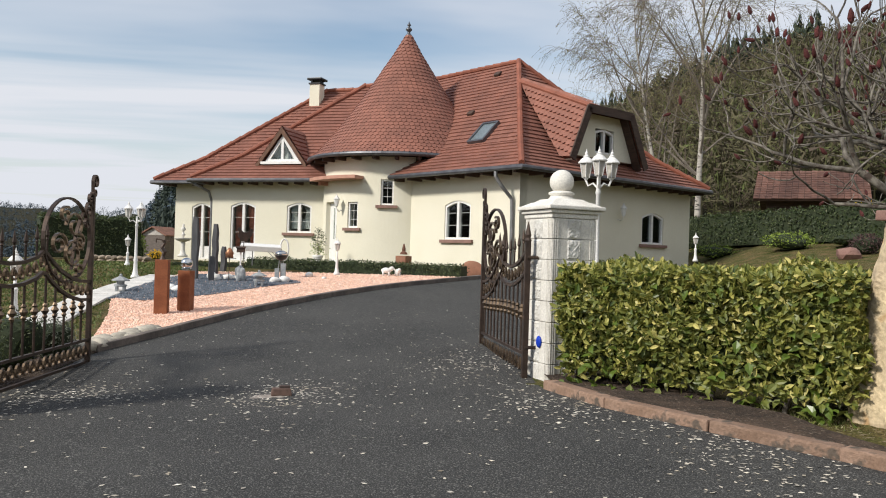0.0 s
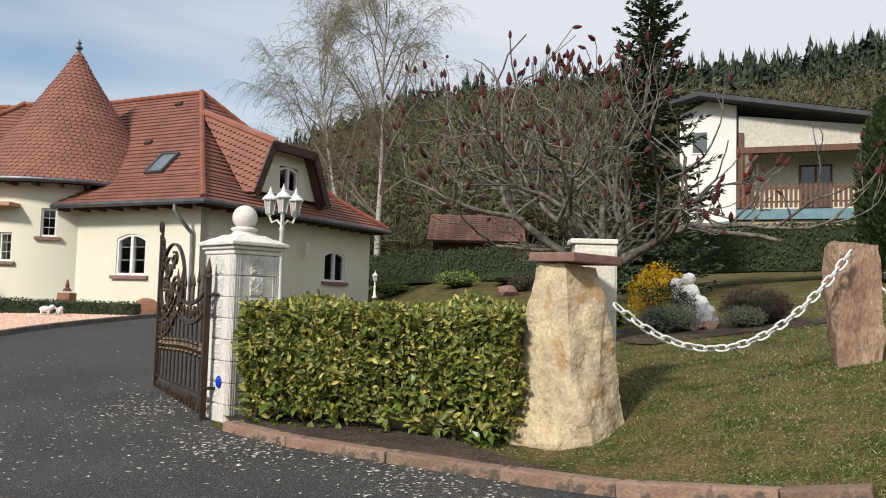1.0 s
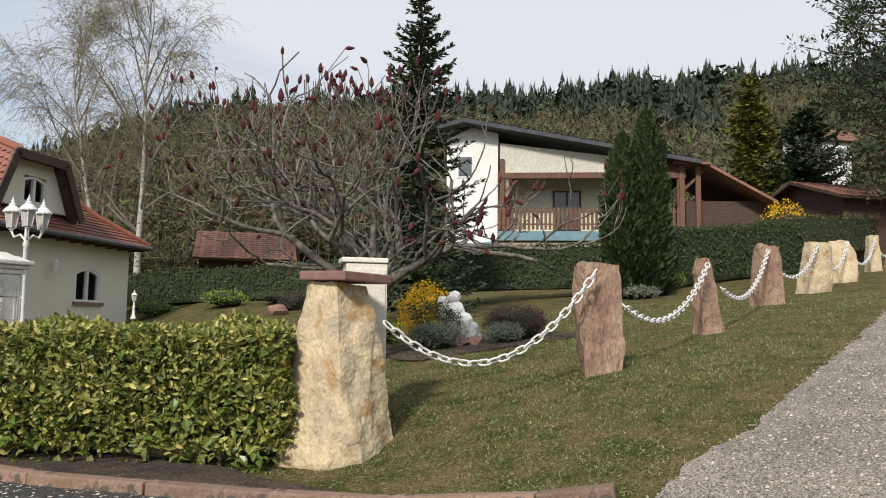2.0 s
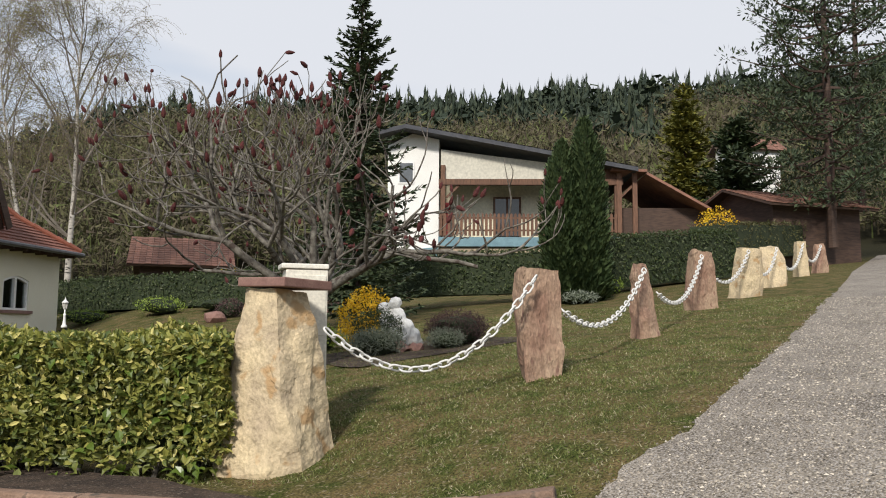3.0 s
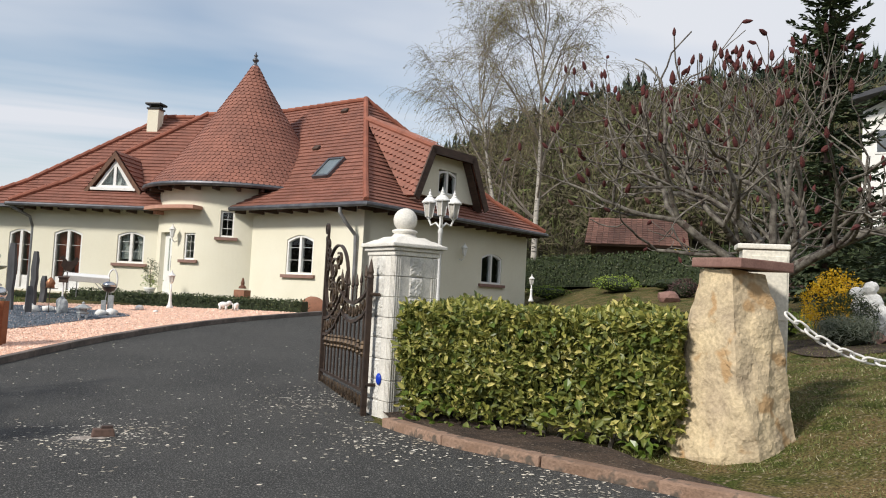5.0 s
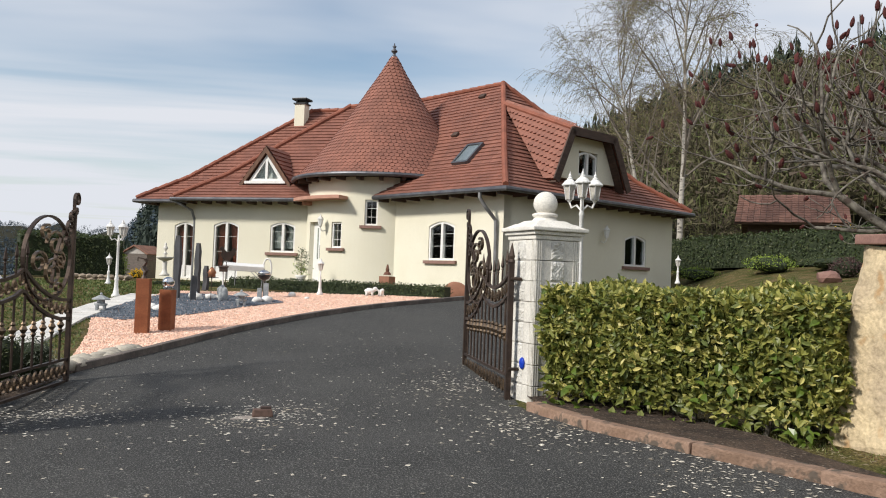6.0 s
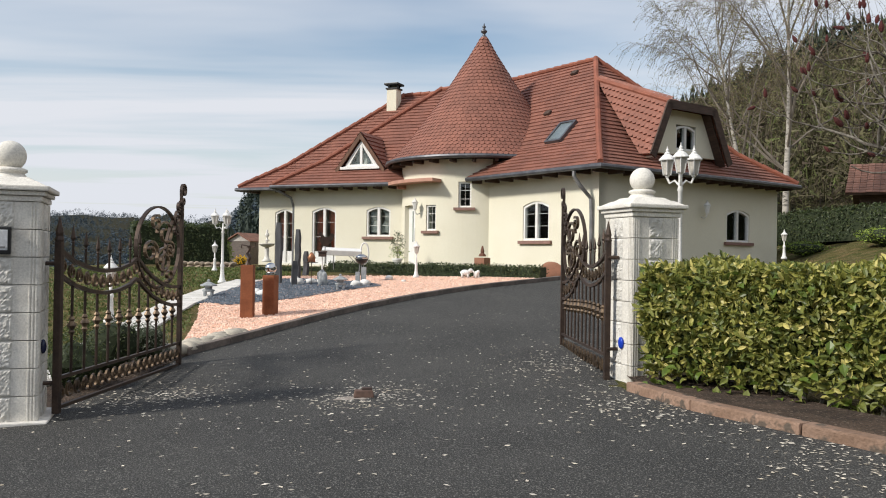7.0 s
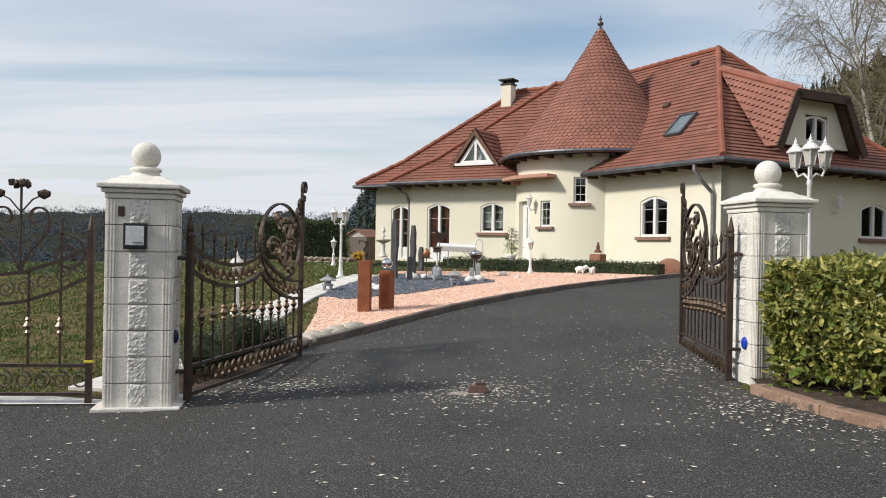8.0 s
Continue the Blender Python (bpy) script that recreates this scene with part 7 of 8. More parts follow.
for k in range(3):
    bm = lathebm([(.008, 0), (.028, .02), (.036, .06), (.03, .11), (.014, .15), (.003, .17)], seg=7)
    for q in bm.verts:
        q.co += Vector((1, 1, 1)) * .008 * noise.noise(q.co * 60 + Vector((k * 9, 0, 0)))
    me = bpy.data.meshes.new("seed_cone")
    bm.to_mesh(me)
    bm.free()
    me.materials.append(M_SUMAC)
    cone_me.append(me)
ends = [(p, d) for p, d, lev in tips]
ends.sort(key=lambda e: -(.35 * (e[0] - Vector((0, 0, 1.6))).length + rng.uniform(0, 2)))
for k, (p, d) in enumerate(ends[:300]):
    if rng.random() < .1:
        continue
    ob = new("seed_cone", cone_me[k % 3])
    ob.parent = st
    hang = Vector((0, 0, 1)) if rng.random() < .75 else Vector((0, 0, -1))
    q = (d + hang * .8).to_track_quat("Z", "Y")
    ob.matrix_local = Matrix.LocRotScale(p, q, [rng.uniform(.65, 1.0)] * 3)


def conifer(name, x, y, z, h, rad, n, label, seed, material=M_CONIFER, droop=.35, low=.08, sprig=.32, group="", category="tree", gap=.0, column=False, clump=1.6):
    """A spruce: tapered trunk and whorls of drooping branches clad in needle sprigs."""
    r = random.Random(seed)
    t = empty(name, pose(x, y, z), label, category, group)
    part("trunk", lathebm([(h * .014, 0), (h * .01, h * .4), (.02, h * .97)], seg=8), M_DARKWOOD, t)
    v, f = [], []
    for _ in range(n):
        q = low + (1 - low) * r.random() ** 1.35
        a = r.uniform(0, math.tau)
        lay = noise.noise(Vector((math.cos(a) * 1.6, math.sin(a) * 1.6, q * h * clump + seed))) * .9 + .5
        R = rad * (min(1, (1 - q) * 3.0) ** .8 if column else (1 - q) ** .85) * (.75 + .35 * noise.noise(Vector((math.cos(a) * 1.5, math.sin(a) * 1.5, q * 7 + seed)))) + .06
        k = R * (.25 + .75 * r.random() ** .6)
        if gap and lay < gap:
            continue
        p = Vector((k * math.cos(a), k * math.sin(a), q * h - droop * k * .5 + r.gauss(0, .05)))
        d = Vector((math.cos(a), math.sin(a), -droop + .5 * q + r.gauss(0, .2))).normalized()
        s = d.cross(Vector((r.gauss(0, .4), r.gauss(0, .4), 1))).normalized()
        L = sprig * r.uniform(.6, 1.3) * (.55 + .6 * (1 - q))
        i = len(v)
        w = L * .22
        v += [p, p + d * L * .5 + s * w, p + d * L, p + d * L * .5 - s * w, p + d * L * .55 + Vector((0, 0, .1 * L))]
        f += [(i, i + 4, i + 1), (i + 1, i + 4, i + 2), (i + 2, i + 4, i + 3), (i + 3, i + 4, i)]
    tagged(raw("crown", v, f, material, t), kind="stuff")


def needles(v, f, r, p, d, length, wide=.22):
    """One flat sprig of needles."""
    sd_ = d.cross(Vector((r.gauss(0, .5), r.gauss(0, .5), 1))).normalized() * length * wide
    i = len(v)
    v += [p, p + d * length * .5 + sd_, p + d * length, p + d * length * .5 - sd_, p + d * length * .55 + Vector((0, 0, .1 * length))]
    f += [(i, i + 4, i + 1), (i + 1, i + 4, i + 2), (i + 2, i + 4, i + 3), (i + 3, i + 4, i)]


def spruce(name, x, y, z, h, rad, label, seed, material=M_CONIFER, whorl=.36, sprig=.26, bare=.05, power=.75, thick=4):
    """Whorls of boughs that sag and turn up at the tip, hung with sprigs of needles."""
    r = random.Random(seed)
    t = empty(name, pose(x, y, z), label, "tree")
    part("trunk", lathebm([(h * .014, 0), (h * .009, h * .5), (.015, h * .99)], seg=8), M_DARKWOOD, t)
    v, f, boughs = [], [], []
    zz = h * bare
    while zz < h * .985:
        q = zz / h
        a0 = r.uniform(0, 6.3)
        n = r.choice((5, 6, 6, 7))
        for k in range(n):
            a = a0 + k * math.tau / n + r.gauss(0, .15)
            L = max(.14, rad * (1 - q) ** power * r.uniform(.62, 1.15))
            z0 = zz + r.gauss(0, whorl * .25)
            sag = r.uniform(.05, .3)
            at = lambda u: Vector((math.cos(a) * L * u, math.sin(a) * L * u, z0 + L * (-sag * u + (.28 + .25 * q) * u * u)))
            boughs.append(([at(u) for u in (0, .35, .7, 1)], [.012 + .008 * L, .01 + .004 * L, .008, .004], 1))
            for m in range(max(3, int(L / .10))):
                u = (m + .6) / max(3, int(L / .10))
                p = at(u)
                fwd = (at(min(1, u + .1)) - at(max(0, u - .05))).normalized()
                side = Vector((-math.sin(a), math.cos(a), 0))
                for w in range(thick):
                    d = (fwd * r.uniform(.4, 1.1) + side * r.choice((-1, 1)) * r.uniform(.2, .9) + Vector((0, 0, r.gauss(-.12, .28)))).normalized()
                    needles(v, f, r, p, d, sprig * r.uniform(.6, 1.2) * (.7 + .6 * min(1, L) * (1.1 - u)))
        zz += whorl * r.uniform(.75, 1.2) * (1 - .35 * q)
    for k in range(14):
        needles(v, f, r, Vector((0, 0, h * (.95 + .045 * r.random()))), Vector((r.gauss(0, .3), r.gauss(0, .3), 1)).normalized(), sprig * .7)
    tagged(raw("crown", v, f, material, t), kind="stuff")
    v, f = fast_tubes(boughs, lambda l: 3)
    tagged(raw("bough_mass", v, f, M_DARKWOOD, t), kind="stuff")


def pine(x, y, z, h, reach, label, seed, limbs=46, low=.28):
    """A tall pine: bare lower trunk, crooked limbs carrying rounded cushions of needles."""
    r = random.Random(seed)
    t = empty("pine_tree", pose(x, y, z), label, "tree")
    part("trunk", lathebm([(h * .013, 0), (h * .009, h * .5), (.04, h * .96)], seg=9), M_DARKWOOD, t)
    v, f, boughs = [], [], []
    for k in range(limbs):
        q = low + (1 - low) * (k + r.random()) / limbs
        a = k * 2.4 + r.gauss(0, .3)
        L = reach * (1 - .72 * max(0, q - .45) / .55) * r.uniform(.6, 1.1)
        rise = r.uniform(-.12, .22) + .35 * q
        at = lambda u: Vector((math.cos(a + .25 * u) * L * u, math.sin(a + .25 * u) * L * u, q * h * .97 + L * (rise * u - .12 * math.sin(u * 3))))
        boughs.append(([at(u) for u in (0, .3, .6, 1)], [.09, .06, .04, .015], 1))
        for m in range(max(3, int(L * 1.5))):
            u = .3 + .7 * (m + r.random()) / max(3, int(L * 1.5))
            c = at(u) + Vector((r.gauss(0, .3), r.gauss(0, .3), r.gauss(.1, .15)))
            s1 = r.uniform(.45, .8)
            for w in range(44):
                d = Vector((r.gauss(0, 1), r.gauss(0, 1), r.gauss(.25, .8))).normalized()
                needles(v, f, r, c + Vector((d.x * s1, d.y * s1, d.z * s1 * .55)) * r.uniform(.5, 1), (d + Vector((0, 0, .35))).normalized(), .26 * r.uniform(.7, 1.2), .2)
    tagged(raw("crown", v, f, M_CONIFER, t), kind="stuff")
    v, f = fast_tubes(boughs, lambda l: 4)
    tagged(raw("bough_mass", v, f, M_DARKWOOD, t), kind="stuff")


spruce("spruce_tree", 12.8, 17.85, 1.6, 9.3, 2.3, "dark green spruce behind the sumac", 5, whorl=.33)
conifer("cypress_tree", 18.75, 15.0, 2.25, 5.35, .70, 12000, "dense columnar dark green cypress", 6, M_CYPRESS, -.9, .0, .24, column=True)
conifer("cypress_tree", 18.25, 15.45, 2.2, 4.75, .64, 10000, "shorter dense columnar dark green cypress", 9, M_CYPRESS, -.9, .0, .24, column=True)
pine(38.9, 16.6, 5.5, 18, 4.8, "tall dark pine beside the lane", 7, 84, .10)
pine(45.5, 17.8, 8.0, 16, 4.6, "tall dark pine beside the lane", 17, 44, .1)
spruce("golden_conifer", 44.1, 27.5, 7.6, 9.1, 2.5, "yellow-green conifer by the chalet", 8, leafmat("golden_needles", (.09, .10, .018), (.22, .20, .03), None, .7, .15), .55, .5, .04, .6, 4)
spruce("dark_conifer", 43.9, 23.9, 7.6, 6.4, 2.9, "broad dark green conifer by the chalet", 18, leafmat("green_needles", (.025, .045, .015), (.06, .085, .028), None, .7, .15), .5, .5, .04, .55, 4)

# rockery plants and statue
shrub("forsythia", 8.66, 11.85, .52, .45, 1.08, 2400, .05, M_YELLOW, "yellow flowering forsythia bush", core=False, aspect=.6)
shrub("forsythia", 18.9, 37.0, 1.1, .8, 1.5, 800, .14, M_YELLOW, "yellow forsythia behind the hedge", 3.0, core=False, aspect=.6)
shrub("forsythia", 34.6, 20.0, 1.0, .9, 1.7, 900, .12, M_YELLOW, "yellow forsythia by the chalet", 5.6, core=False, aspect=.6)
shrub("heather_bush", 9.68, 10.55, .62, .5, .58, 3800, .07, M_HEATHER, "round dark purple-brown heather bush", aspect=.16)
shrub("lavender_bush", 9.16, 10.28, .33, .3, .34, 1300, .07, M_LAVENDER, "small grey-green lavender bush", aspect=.14)
shrub("lavender_bush", 8.1, 10.75, .5, .35, .42, 1700, .09, M_LAVENDER, "grey-green lavender bush by the rockery", aspect=.14)
shrub("rosemary_bush", 8.3, 11.0, .45, .3, .75, 1500, .1, M_HEDGE, "dark green spiky bush before the statue", aspect=.12, core=False)
shrub("lime_bush", 8.2, 12.8, .6, .4, .5, 900, .08, M_LIME, "bright yellow-green low bush", aspect=.4)
for x, y, r, h, m in ((11.5, 27.5, .9, .6, M_LIME), (13.2, 26.5, 1.0, .5, M_HEDGE), (12.4, 24.2, .5, .6, M_HEATHER), (13.4, 23.6, .45, .55, M_HEATHER), (14.2, 24.8, .6, .45, M_HEDGE), (9.9, 30.2, .9, .5, M_LIME), (15.6, 22.8, .5, .5, M_HEATHER), (21.2, 16.2, .7, .6, M_LIME), (18.0, 14.6, .6, .35, M_LAVENDER)):
    shrub("bed_shrub", x, y, r, r * .8, h, 700, .09, m, "low clipped garden shrub before the long hedge", aspect=.35)
for k, (x, y, s) in enumerate(((8.55, 10.75, .17), (8.8, 10.6, .12), (9.4, 10.4, .09), (11.6, 23.6, .3), (12.6, 23.2, .28), (13.8, 22.8, .25), (14.6, 22.4, .3))):
    ob = part("rockery_stone", lump((0, 0, 0), (s * 1.3, s, s * .8), k + 5, 2, .4), M_PLATE)
    ob.matrix_world = pose(x, y, ground_at(x, y) + s * .35, 0, 0, k * 33)
    tagged(ob, "reddish rockery stone in the bed", "stone", "rockery stones")
bm = lump((.02, 0, .20), (.20, .17, .24), 2, 3, .3)
for c, s in (((-.10, 0, .50), (.12, .11, .19)), ((.06, -.02, .52), (.12, .11, .20)), ((-.13, 0, .74), (.088, .085, .095)), ((.05, -.03, .80), (.092, .088, .10)), ((.16, -.05, .34), (.13, .12, .18)), ((.27, -.04, .20), (.10, .10, .15)), ((.32, 0, .08), (.08, .08, .10))):
    b2 = lump(c, s, 3, 3, .25, 2.4)
    me = bpy.data.meshes.new("t")
    b2.to_mesh(me)
    b2.free()
    bm.from_mesh(me)
ob = part("garden_statue", bm, M_WHITESTONE, smooth=True)
ob.matrix_world = pose(8.80, 11.12, ground_at(8.8, 11.12), 0, -6, -42) @ Matrix.Diagonal((1.15, 1.1, 1.0, 1))
skin = ob.modifiers.new("skin", "REMESH")
skin.mode, skin.voxel_size = "VOXEL", .018
tagged(ob, "white stone garden statue in the rockery", "statue")

# long clipped hedges behind the lawn
lz = lambda x, y: ground_at(x, y) - .05
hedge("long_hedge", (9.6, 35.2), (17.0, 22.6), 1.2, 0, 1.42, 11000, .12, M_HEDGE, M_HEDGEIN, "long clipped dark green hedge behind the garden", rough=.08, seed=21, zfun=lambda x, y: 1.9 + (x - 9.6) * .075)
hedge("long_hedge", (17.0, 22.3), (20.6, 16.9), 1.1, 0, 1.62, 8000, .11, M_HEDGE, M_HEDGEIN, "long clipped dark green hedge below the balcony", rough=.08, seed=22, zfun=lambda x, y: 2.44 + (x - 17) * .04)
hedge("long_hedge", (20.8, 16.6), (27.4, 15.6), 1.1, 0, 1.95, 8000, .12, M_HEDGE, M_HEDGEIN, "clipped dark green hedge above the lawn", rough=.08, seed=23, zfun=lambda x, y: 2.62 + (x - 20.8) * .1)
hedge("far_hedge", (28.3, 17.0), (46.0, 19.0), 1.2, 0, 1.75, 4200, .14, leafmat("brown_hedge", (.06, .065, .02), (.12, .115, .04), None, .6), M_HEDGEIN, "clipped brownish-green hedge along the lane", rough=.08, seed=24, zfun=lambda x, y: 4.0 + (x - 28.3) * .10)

# ---- neighbouring houses ----
W0 = Vector((24.4, 31.7, 0))
WX = Vector((5.75, -5.4, 0)).normalized()
WF = frame_of(W0, WX)
nh = empty("neighbour_house", Matrix.Translation((26, 31, 5)), "white chalet house with a dark roof and a wooden balcony", "house")
HOME = nh.matrix_world.inverted()


def npart(name, bm, material, parent=None, label=""):
    bmesh.ops.transform(bm, matrix=HOME, verts=bm.verts)
    return part(name, bm, material, parent or nh, label)


bm = bmesh.new()
prism(bm, [(0, 2.5), (2.5, 2.5), (2.5, 10.9), (1.2, 11.2), (0, 10.6)], WF, 0, 8)
npart("white_wall", bm, M_WHITEWALL)
bm = bmesh.new()
prism(bm, [(2.5, 2.5), (11, 2.5), (11, 9.0), (2.5, 10.7)], WF, 1.6, 8)
npart("back_wall", bm, mat("cream_wall", (.72, .66, .50), (.66, .6, .45), 1, .9))
bm = bmesh.new()
prism(bm, [(2.5, 2.5), (11, 2.5), (11, 5.55), (2.5, 5.55)], WF, -.2, 1.6)
npart("base_wall", bm, mat("tan_wall", (.42, .33, .23), (.36, .28, .2), 1, .9))
bm = bmesh.new()
prism(bm, [(-.3, 4.7), (2.5, 4.9), (2.5, 5.6), (-.3, 5.3)], WF, -.08, -.01)
prism(bm, [(2.5, 5.6), (11.3, 5.6), (11.3, 6.05), (2.5, 6.05)], WF, -.35, 1.6)
npart("balcony_floor", bm, M_BLUEPAINT, label="blue-grey painted balcony edge")
rail = bmesh.new()
for z in (6.35, 6.95):
    prism(rail, [(2.5, z), (11.2, z), (11.2, z + .08), (2.5, z + .08)], WF, -.26, -.2)
rl = npart("balcony_rail", rail, M_BROWNWOOD)
for k in range(43):
    u = 2.55 + k * .2
    bm = bmesh.new()
    prism(bm, [(u, 6.12), (u + .13, 6.12), (u + .13, 7.15), (u + .065, 7.22), (u, 7.15)], WF, -.32, -.27)
    npart("baluster", bm, M_BROWNWOOD, rl)
for u in (2.6, 7.75, 11.0):
    bm = bmesh.new()
    prism(bm, [(u, 6.05), (u + .22, 6.05), (u + .22, 9.6 - (u - 2.6) * .06), (u, 9.6 - (u - 2.6) * .06)], WF, -.2, .02)
    npart("balcony_post", bm, M_BROWNWOOD)
    bm = bmesh.new()
    prism(bm, [(u + .2, 8.0), (u + .34, 8.0), (u + .95, 8.6), (u + .95, 8.75)], WF, -.15, -.03)
    npart("brace", bm, M_BROWNWOOD)
bm = bmesh.new()
prism(bm, [(2.5, 8.62), (11.4, 8.62), (11.4, 8.9), (2.5, 8.9)], WF, -.25, .05)
npart("balcony_beam", bm, M_BROWNWOOD)
bm = bmesh.new()
prism(bm, [(2.6, 8.9), (7.7, 8.9), (7.7, 9.75), (2.6, 10.4)], WF, -.05, .04)
npart("gable_panel", bm, mat("grey_cream_wall", (.60, .57, .48), (.54, .51, .43), 1, .9))
bm = bmesh.new()
prism(bm, [(7.9, 8.9), (11.2, 8.9), (11.2, 9.35), (7.9, 9.75)], WF, -.06, .04)
npart("gable_boards", bm, M_BROWNWOOD)
bm = bmesh.new()
prism(bm, [(5.2, 6.1), (6.6, 6.1), (6.6, 8.3), (5.2, 8.3)], WF, 1.52, 1.58)
wd = npart("balcony_door", bm, M_BROWNWOOD)
for a in (5.3, 5.95):
    bm = bmesh.new()
    prism(bm, [(a, 6.3), (a + .55, 6.3), (a + .55, 8.2), (a, 8.2)], WF, 1.48, 1.51)
    npart("pane", bm, mat("dark_pane", (.03, .035, .04), (.05, .055, .06), 2, .08, spec=.8), wd)
bm = bmesh.new()
prism(bm, [(.5, 8.7), (1.3, 8.7), (1.3, 9.8), (.5, 9.8)], WF, -.04, -.005)
wi = npart("window", bm, M_WHITE)
bm = bmesh.new()
prism(bm, [(.58, 8.78), (1.22, 8.78), (1.22, 9.72), (.58, 9.72)], WF, -.06, -.045)
npart("pane", bm, mat("grey_pane", (.10, .11, .12), (.14, .15, .16), 2, .1), wi)
bm = bmesh.new()
prism(bm, [(2.75, 6.2), (3.05, 6.2), (3.05, 8.0), (2.75, 8.0)], WF, 1.4, 1.55)
npart("shutter", bm, mat("red_shutter", (.32, .03, .035), None, 4, .6))
bm = bmesh.new()
P = lambda u, d, z: WF @ Vector((u, d, z))
slab(bm, [P(-.6, -.9, 11.1), P(.9, -.9, 11.45), P(.9, 9, 11.45), P(-.6, 9, 11.1)], .18)
slab(bm, [P(.9, -.9, 11.45), P(12.0, -.9, 9.35), P(12.0, 9, 9.35), P(.9, 9, 11.45)], .18)
nr_ = npart("roof", bm, M_DARKROOF)
st_ = []
for a, b, d0, d1, za, zb in ((.9, 12.0, -.9, 4, 11.45, 9.35),):
    o = P(b, d0, zb)
    s = (P(a, d0, za) - o)
    ln = s.length
    s.normalize()
    x = (P(b, d1, zb) - o).normalized()
    if x.cross(s).z < 0:
        x = -x
        tiles(st_, o, x, s, [(-(d1 - d0), 0), (0, 0), (0, ln), (-(d1 - d0), ln)], .34, .3, .05)
    else:
        tiles(st_, o, x, s, [(0, 0), (d1 - d0, 0), (d1 - d0, ln), (0, ln)], .34, .3, .05)
tiles_mesh("roof_tiles", st_, M_DARKROOF, nr_, "dark grey roof tiles", "stuff")
bm = bmesh.new()
slab(bm, [P(-.6, -.95, 10.88), P(.9, -.95, 11.25), P(.9, -.95, 11.45), P(-.6, -.95, 11.1)], .05)
slab(bm, [P(.9, -.95, 11.25), P(12, -.95, 9.15), P(12, -.95, 9.35), P(.9, -.95, 11.45)], .05)
npart("fascia", bm, M_DARKROOF, nr_)
# annex on its far side
bm = bmesh.new()
prism(bm, [(11.3, 3), (15.5, 3), (15.5, 7.6), (11.3, 7.6)], WF, .5, 6)
npart("annex_wall", bm, M_DARKWOOD)
bm = bmesh.new()
slab(bm, [P(10.8, -.6, 9.36), P(12.5, -.6, 9.30), P(12.5, 6, 9.4), P(10.8, 6, 9.46)], .12)
slab(bm, [P(12.5, -.6, 9.18), P(15.5, -.6, 7.45), P(15.5, 6, 7.45), P(12.5, 6, 9.18)], .12)
npart("annex_roof", bm, M_OLDROOF)
bm = bmesh.new()
for u in (11.1, 11.85):
    prism(bm, [(u, 6), (u + .22, 6), (u + .22, 9.2), (u, 9.2)], WF, -.3, -.1)
npart("annex_post", bm, M_BROWNWOOD)


def cabin(name, c, turn, w, d, h, roof_h, over, wallm, roofm, label, split=False):
    p = empty(name, pose(*c, 0, 0, turn), label, "cabin")
    part("wall", boxbm((0, 0, h / 2 - 1), (w, d, h + 2)), wallm, p)
    sl_ = math.atan2(roof_h, w / 2)
    for s in (-1, 1):
        L = math.hypot(w / 2 + over, roof_h * (1 + over / (w / 2)))
        rot = Euler((0, s * sl_, 0)).to_matrix()
        side = part("roof", boxbm((s * (w / 4 + over / 2), 0, h + roof_h / 2 - roof_h * over / w), (L, d + 1.2, .10), rot), M_DARKWOOD, p)
        n, m = round(L / .33), round((d + 1.2) / .30)
        for k in range(n):                     # courses of tiles, each lapping the one below
            bm = bmesh.new()
            for q in range(m):
                c = rot @ Vector((s * (L / 2 - (k + .5) * L / n), -(d + 1.2) / 2 + (q + .5) * (d + 1.2) / m, .085 + .012 * ((q * 7 + k * 3) % 3 - 1)))
                box(bm, c + Vector((s * (w / 4 + over / 2), 0, h + roof_h / 2 - roof_h * over / w)), (L / n + .05, (d + 1.2) / m - .02, .035), rot @ Euler((0, -s * .07, 0)).to_matrix())
            part("tile_course", bm, roofm, side)
    bm = bmesh.new()
    prism(bm, [(-w / 2, h - .02), (w / 2, h - .02), (0, h + roof_h)], Matrix.Identity(4), -d / 2 - .003, d / 2 + .003)
    part("gable", bm, wallm, p)
    part("door", boxbm((-w * .15, -d / 2 - .02, 1.0), (1.0, .06, 2.0)), M_DARKWOOD, p)
    return p


cabin("wooden_chalet", (40.0, 19.9, 6.0), 66, 5.8, 5, 1.6, .95, .6, M_DARKWOOD, M_OLDROOF, "low brown wooden garden chalet behind the hedge")
cabin("barn", (19.6, 44.2, 2.7), 66, 5.5, 4.2, 2.5, 1.35, .8, M_DARKWOOD, M_OLDROOF, "low dark barn with an old red-brown tile roof")
cabin("far_house", (62.0, 33.0, 13.6), 60, 2.8, 4, 2.6, 1.0, .3, M_WHITEWALL, M_OLDROOF, "small white house high on the slope")

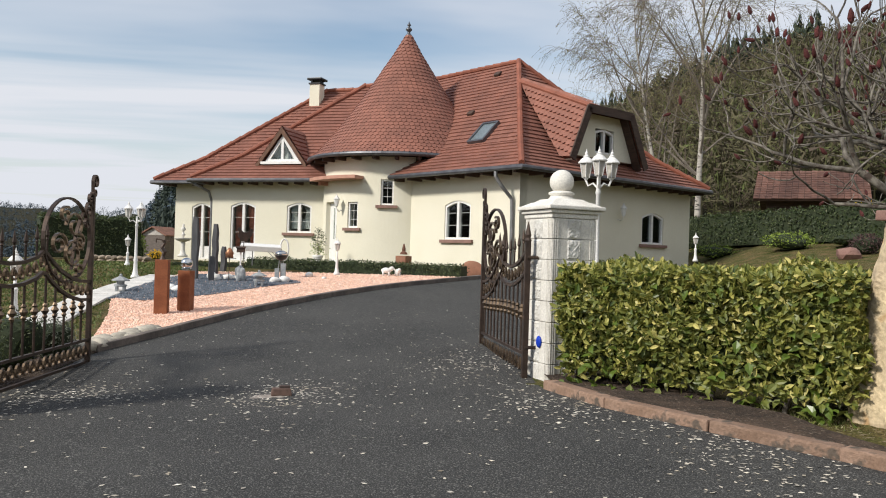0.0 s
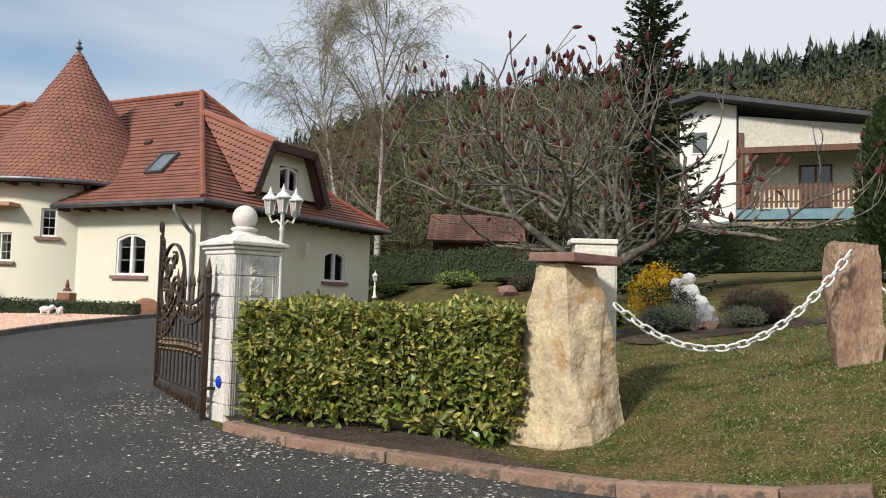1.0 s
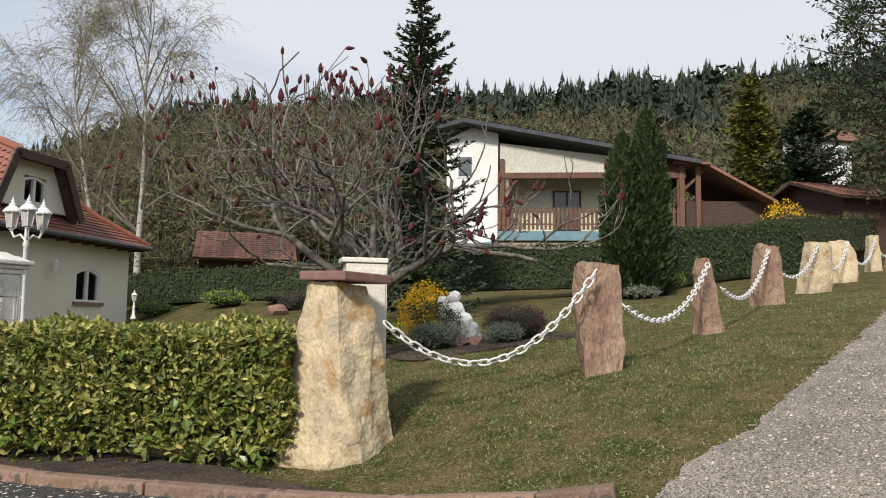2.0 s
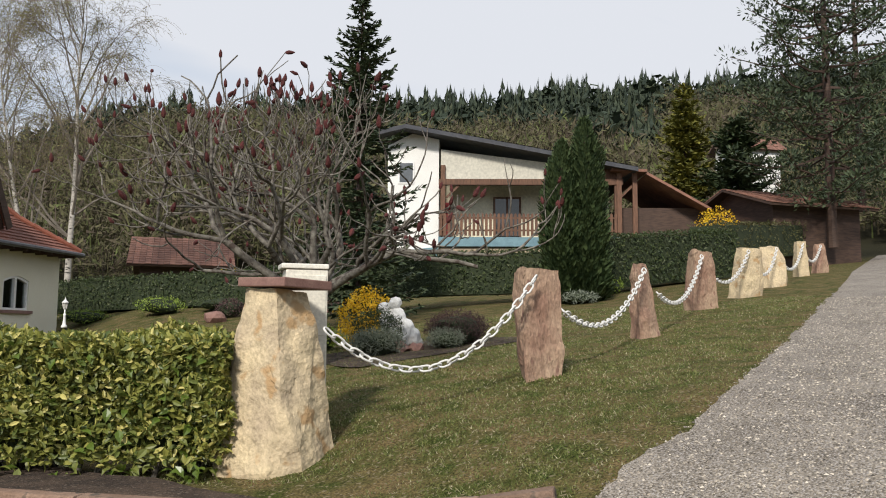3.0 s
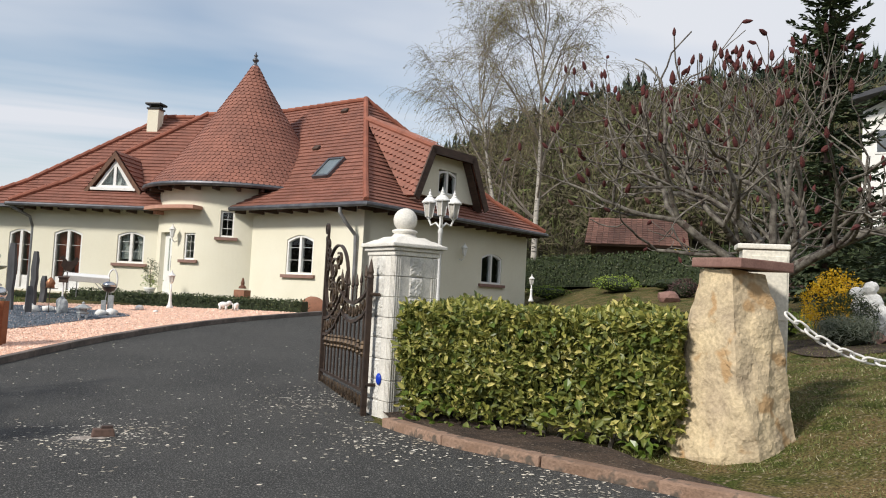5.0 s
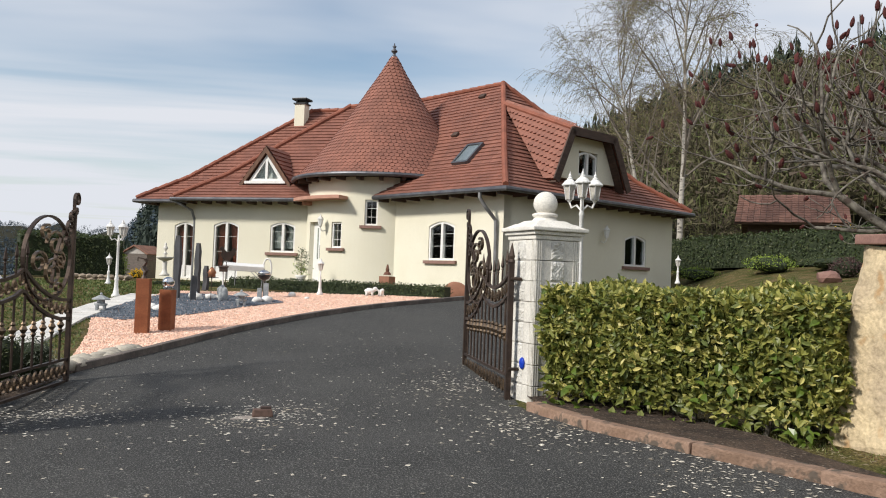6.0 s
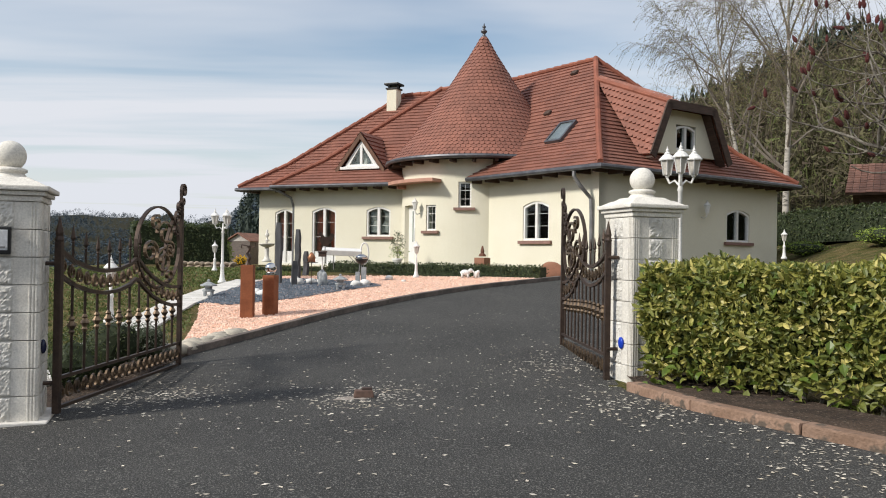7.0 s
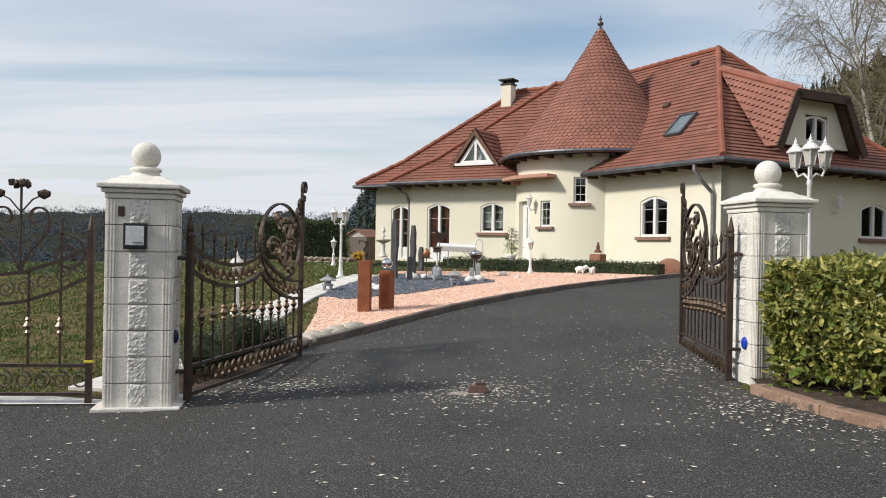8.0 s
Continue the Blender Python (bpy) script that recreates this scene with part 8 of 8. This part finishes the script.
# ---- woods on the hill ----
def woods(name, spots, kind, material, label, sprigs=46, wide=.21, rounded=.22):
    """Many far trees as one uncountable object."""
    v, f = [], []
    r = random.Random(31)
    for x, y, z, h in spots:
        if kind == "spruce":
            n = sprigs
            if r.random() < rounded:          # a rounded pine crown on a bare stem
                h *= .88
                for k in range(n):
                    d = Vector((r.gauss(0, 1), r.gauss(0, 1), r.gauss(0, 1))).normalized()
                    c = Vector((x + d.x * h * .24, y + d.y * h * .24, z + h * .66 + d.z * h * .30)) + Vector((r.gauss(0, 1), r.gauss(0, 1), r.gauss(0, 1))) * h * .04
                    e1 = Vector((r.gauss(0, 1), r.gauss(0, 1), r.gauss(0, .5))).normalized() * h * .085
                    e2 = Vector((r.gauss(0, 1), r.gauss(0, 1), r.gauss(0, .5))).normalized() * h * .085
                    i = len(v)
                    v += [c - e1, c + e2, c + e1, c - e2]
                    f += [(i, i + 1, i + 2), (i, i + 2, i + 3)]
                i = len(v)
                for q, w in ((0, .02), (.7, .01)):
                    for k in range(3):
                        v.append(Vector((x + w * h * math.cos(k * 2.1), y + w * h * math.sin(k * 2.1), z + q * h)))
                f += [(i, i + 1, i + 4, i + 3), (i + 1, i + 2, i + 5, i + 4), (i + 2, i, i + 3, i + 5)]
                continue
            for k in range(n):
                q = .1 + .9 * r.random() ** 1.2
                a, R = r.uniform(0, 6.3), h * wide * (1 - q) ** .75 + .15
                b = Vector((x + R * .3 * math.cos(a), y + R * .3 * math.sin(a), z + q * h + .04 * h))
                e = Vector((x + R * math.cos(a), y + R * math.sin(a), z + q * h - .05 * h))
                s = Vector((-math.sin(a), math.cos(a), 0)) * R * .42
                i = len(v)
                v += [b, e + s, e - s, e + Vector((0, 0, -.05 * h))]
                f += [(i, i + 1, i + 2), (i + 1, i + 3, i + 2)]
            i = len(v)
            for k in range(3):
                v.append(Vector((x + .05 * h * math.cos(k * 2.1), y + .05 * h * math.sin(k * 2.1), z + .3 * h)))
            v.append(Vector((x, y, z + h * 1.05)))
            f += [(i, i + 1, i + 3), (i + 1, i + 2, i + 3), (i + 2, i, i + 3)]
        else:
            i0 = len(v)
            n = 125
            for k in range(n):
                d = Vector((r.gauss(0, 1), r.gauss(0, 1), abs(r.gauss(0, 1)) * .9)).normalized()
                R = h * .42 * (.5 + .5 * r.random())
                b = Vector((x, y, z + h * .3)) + Vector((d.x * R * .45, d.y * R * .45, d.z * R * .9))
                e = Vector((x, y, z + h * .3)) + Vector((d.x * R, d.y * R, d.z * h * .62 * (.6 + .4 * r.random())))
                s = d.cross(Vector((r.gauss(0, 1), r.gauss(0, 1), r.gauss(0, 1)))).normalized() * h * .004
                if k % 5 > 1:          # fine budding twigs through the crown
                    b = e - d * h * .07
                    e = b + Vector((r.gauss(0, 1), r.gauss(0, 1), r.gauss(.3, 1))).normalized() * h * .085
                    s = s * 2.4
                i = len(v)
                v += [b - s * 1.6, b + s * 1.6, e]
                f.append((i, i + 1, i + 2))
            i = len(v)
            for q, w in ((0, .018), (.6, .008)):
                for k in range(3):
                    v.append(Vector((x + w * h * math.cos(k * 2.1), y + w * h * math.sin(k * 2.1), z + q * h)))
            f += [(i, i + 1, i + 4, i + 3), (i + 1, i + 2, i + 5, i + 4), (i + 2, i, i + 3, i + 5)]
    return tagged(raw(name, v, f, material), label, "woods", kind="stuff")


sp, de = [], []
r_ = random.Random(77)
for _ in range(11000):
    az = r_.uniform(-80, -3)
    r0, r1 = float(np.interp(az, HILL_AZ, HILL_R0)), float(np.interp(az, HILL_AZ, HILL_R1))
    t = r_.random() ** .8
    r = r0 + 4 + (r1 + 12 - r0) * t
    if r < 62 and az > -60:
        r += 12
    x, y, z = -r * math.sin(radians(az)), r * math.cos(radians(az)), terrain(az, r)
    patch = noise.noise(Vector((az * .09, r * .012, 0))) + (t - .55) * 1.1
    if az < -44 and t < .6:
        patch -= .25
    if az > -34 and t < .75:
        patch -= .35
    h = min(14, max(4, r_.gauss(8.0, 2.4) + 3.0 * noise.noise(Vector((az * .35, r * .03, 9))))) * (.7 + r / 500)
    (sp if patch > 0 else de).append((x, y, z - .3, h))
woods("spruce_wood", sp, "spruce", leafmat("far_spruce", (.017, .030, .017), (.036, .050, .025), (.05, .06, .028), .8, .1), "dark spruce and pine wood on the hill")
woods("bare_wood", de, "bare", M_BROWNTREE, "brown leafless and budding broadleaf wood on the slope")
sp, de = [], []
for _ in range(2600):
    az = r_.uniform(-2, 20)
    r = r_.uniform(130, 640)
    sp.append((-r * math.sin(radians(az)), r * math.cos(radians(az)), terrain(az, r) - .5, r_.uniform(10, 17)))
woods("slope_wood", sp, "spruce", leafmat("slope_spruce", (.020, .034, .024), (.040, .056, .038), None, .8, .1), "dark spruce wood on the slope behind the house", 40, .24, .1)
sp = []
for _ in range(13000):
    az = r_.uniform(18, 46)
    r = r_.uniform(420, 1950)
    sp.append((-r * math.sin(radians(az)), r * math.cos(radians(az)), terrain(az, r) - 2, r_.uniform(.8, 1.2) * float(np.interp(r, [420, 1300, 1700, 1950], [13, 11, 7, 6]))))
# haze of the distance is put into these trees' pale blue base colour
woods("valley_wood", sp, "spruce", mat("haze_blue_wood", (.040, .062, .080), (.070, .095, .112), .02, .9), "distant wooded hills across the valley, haze blue put into their colour", 14, .42, .9)
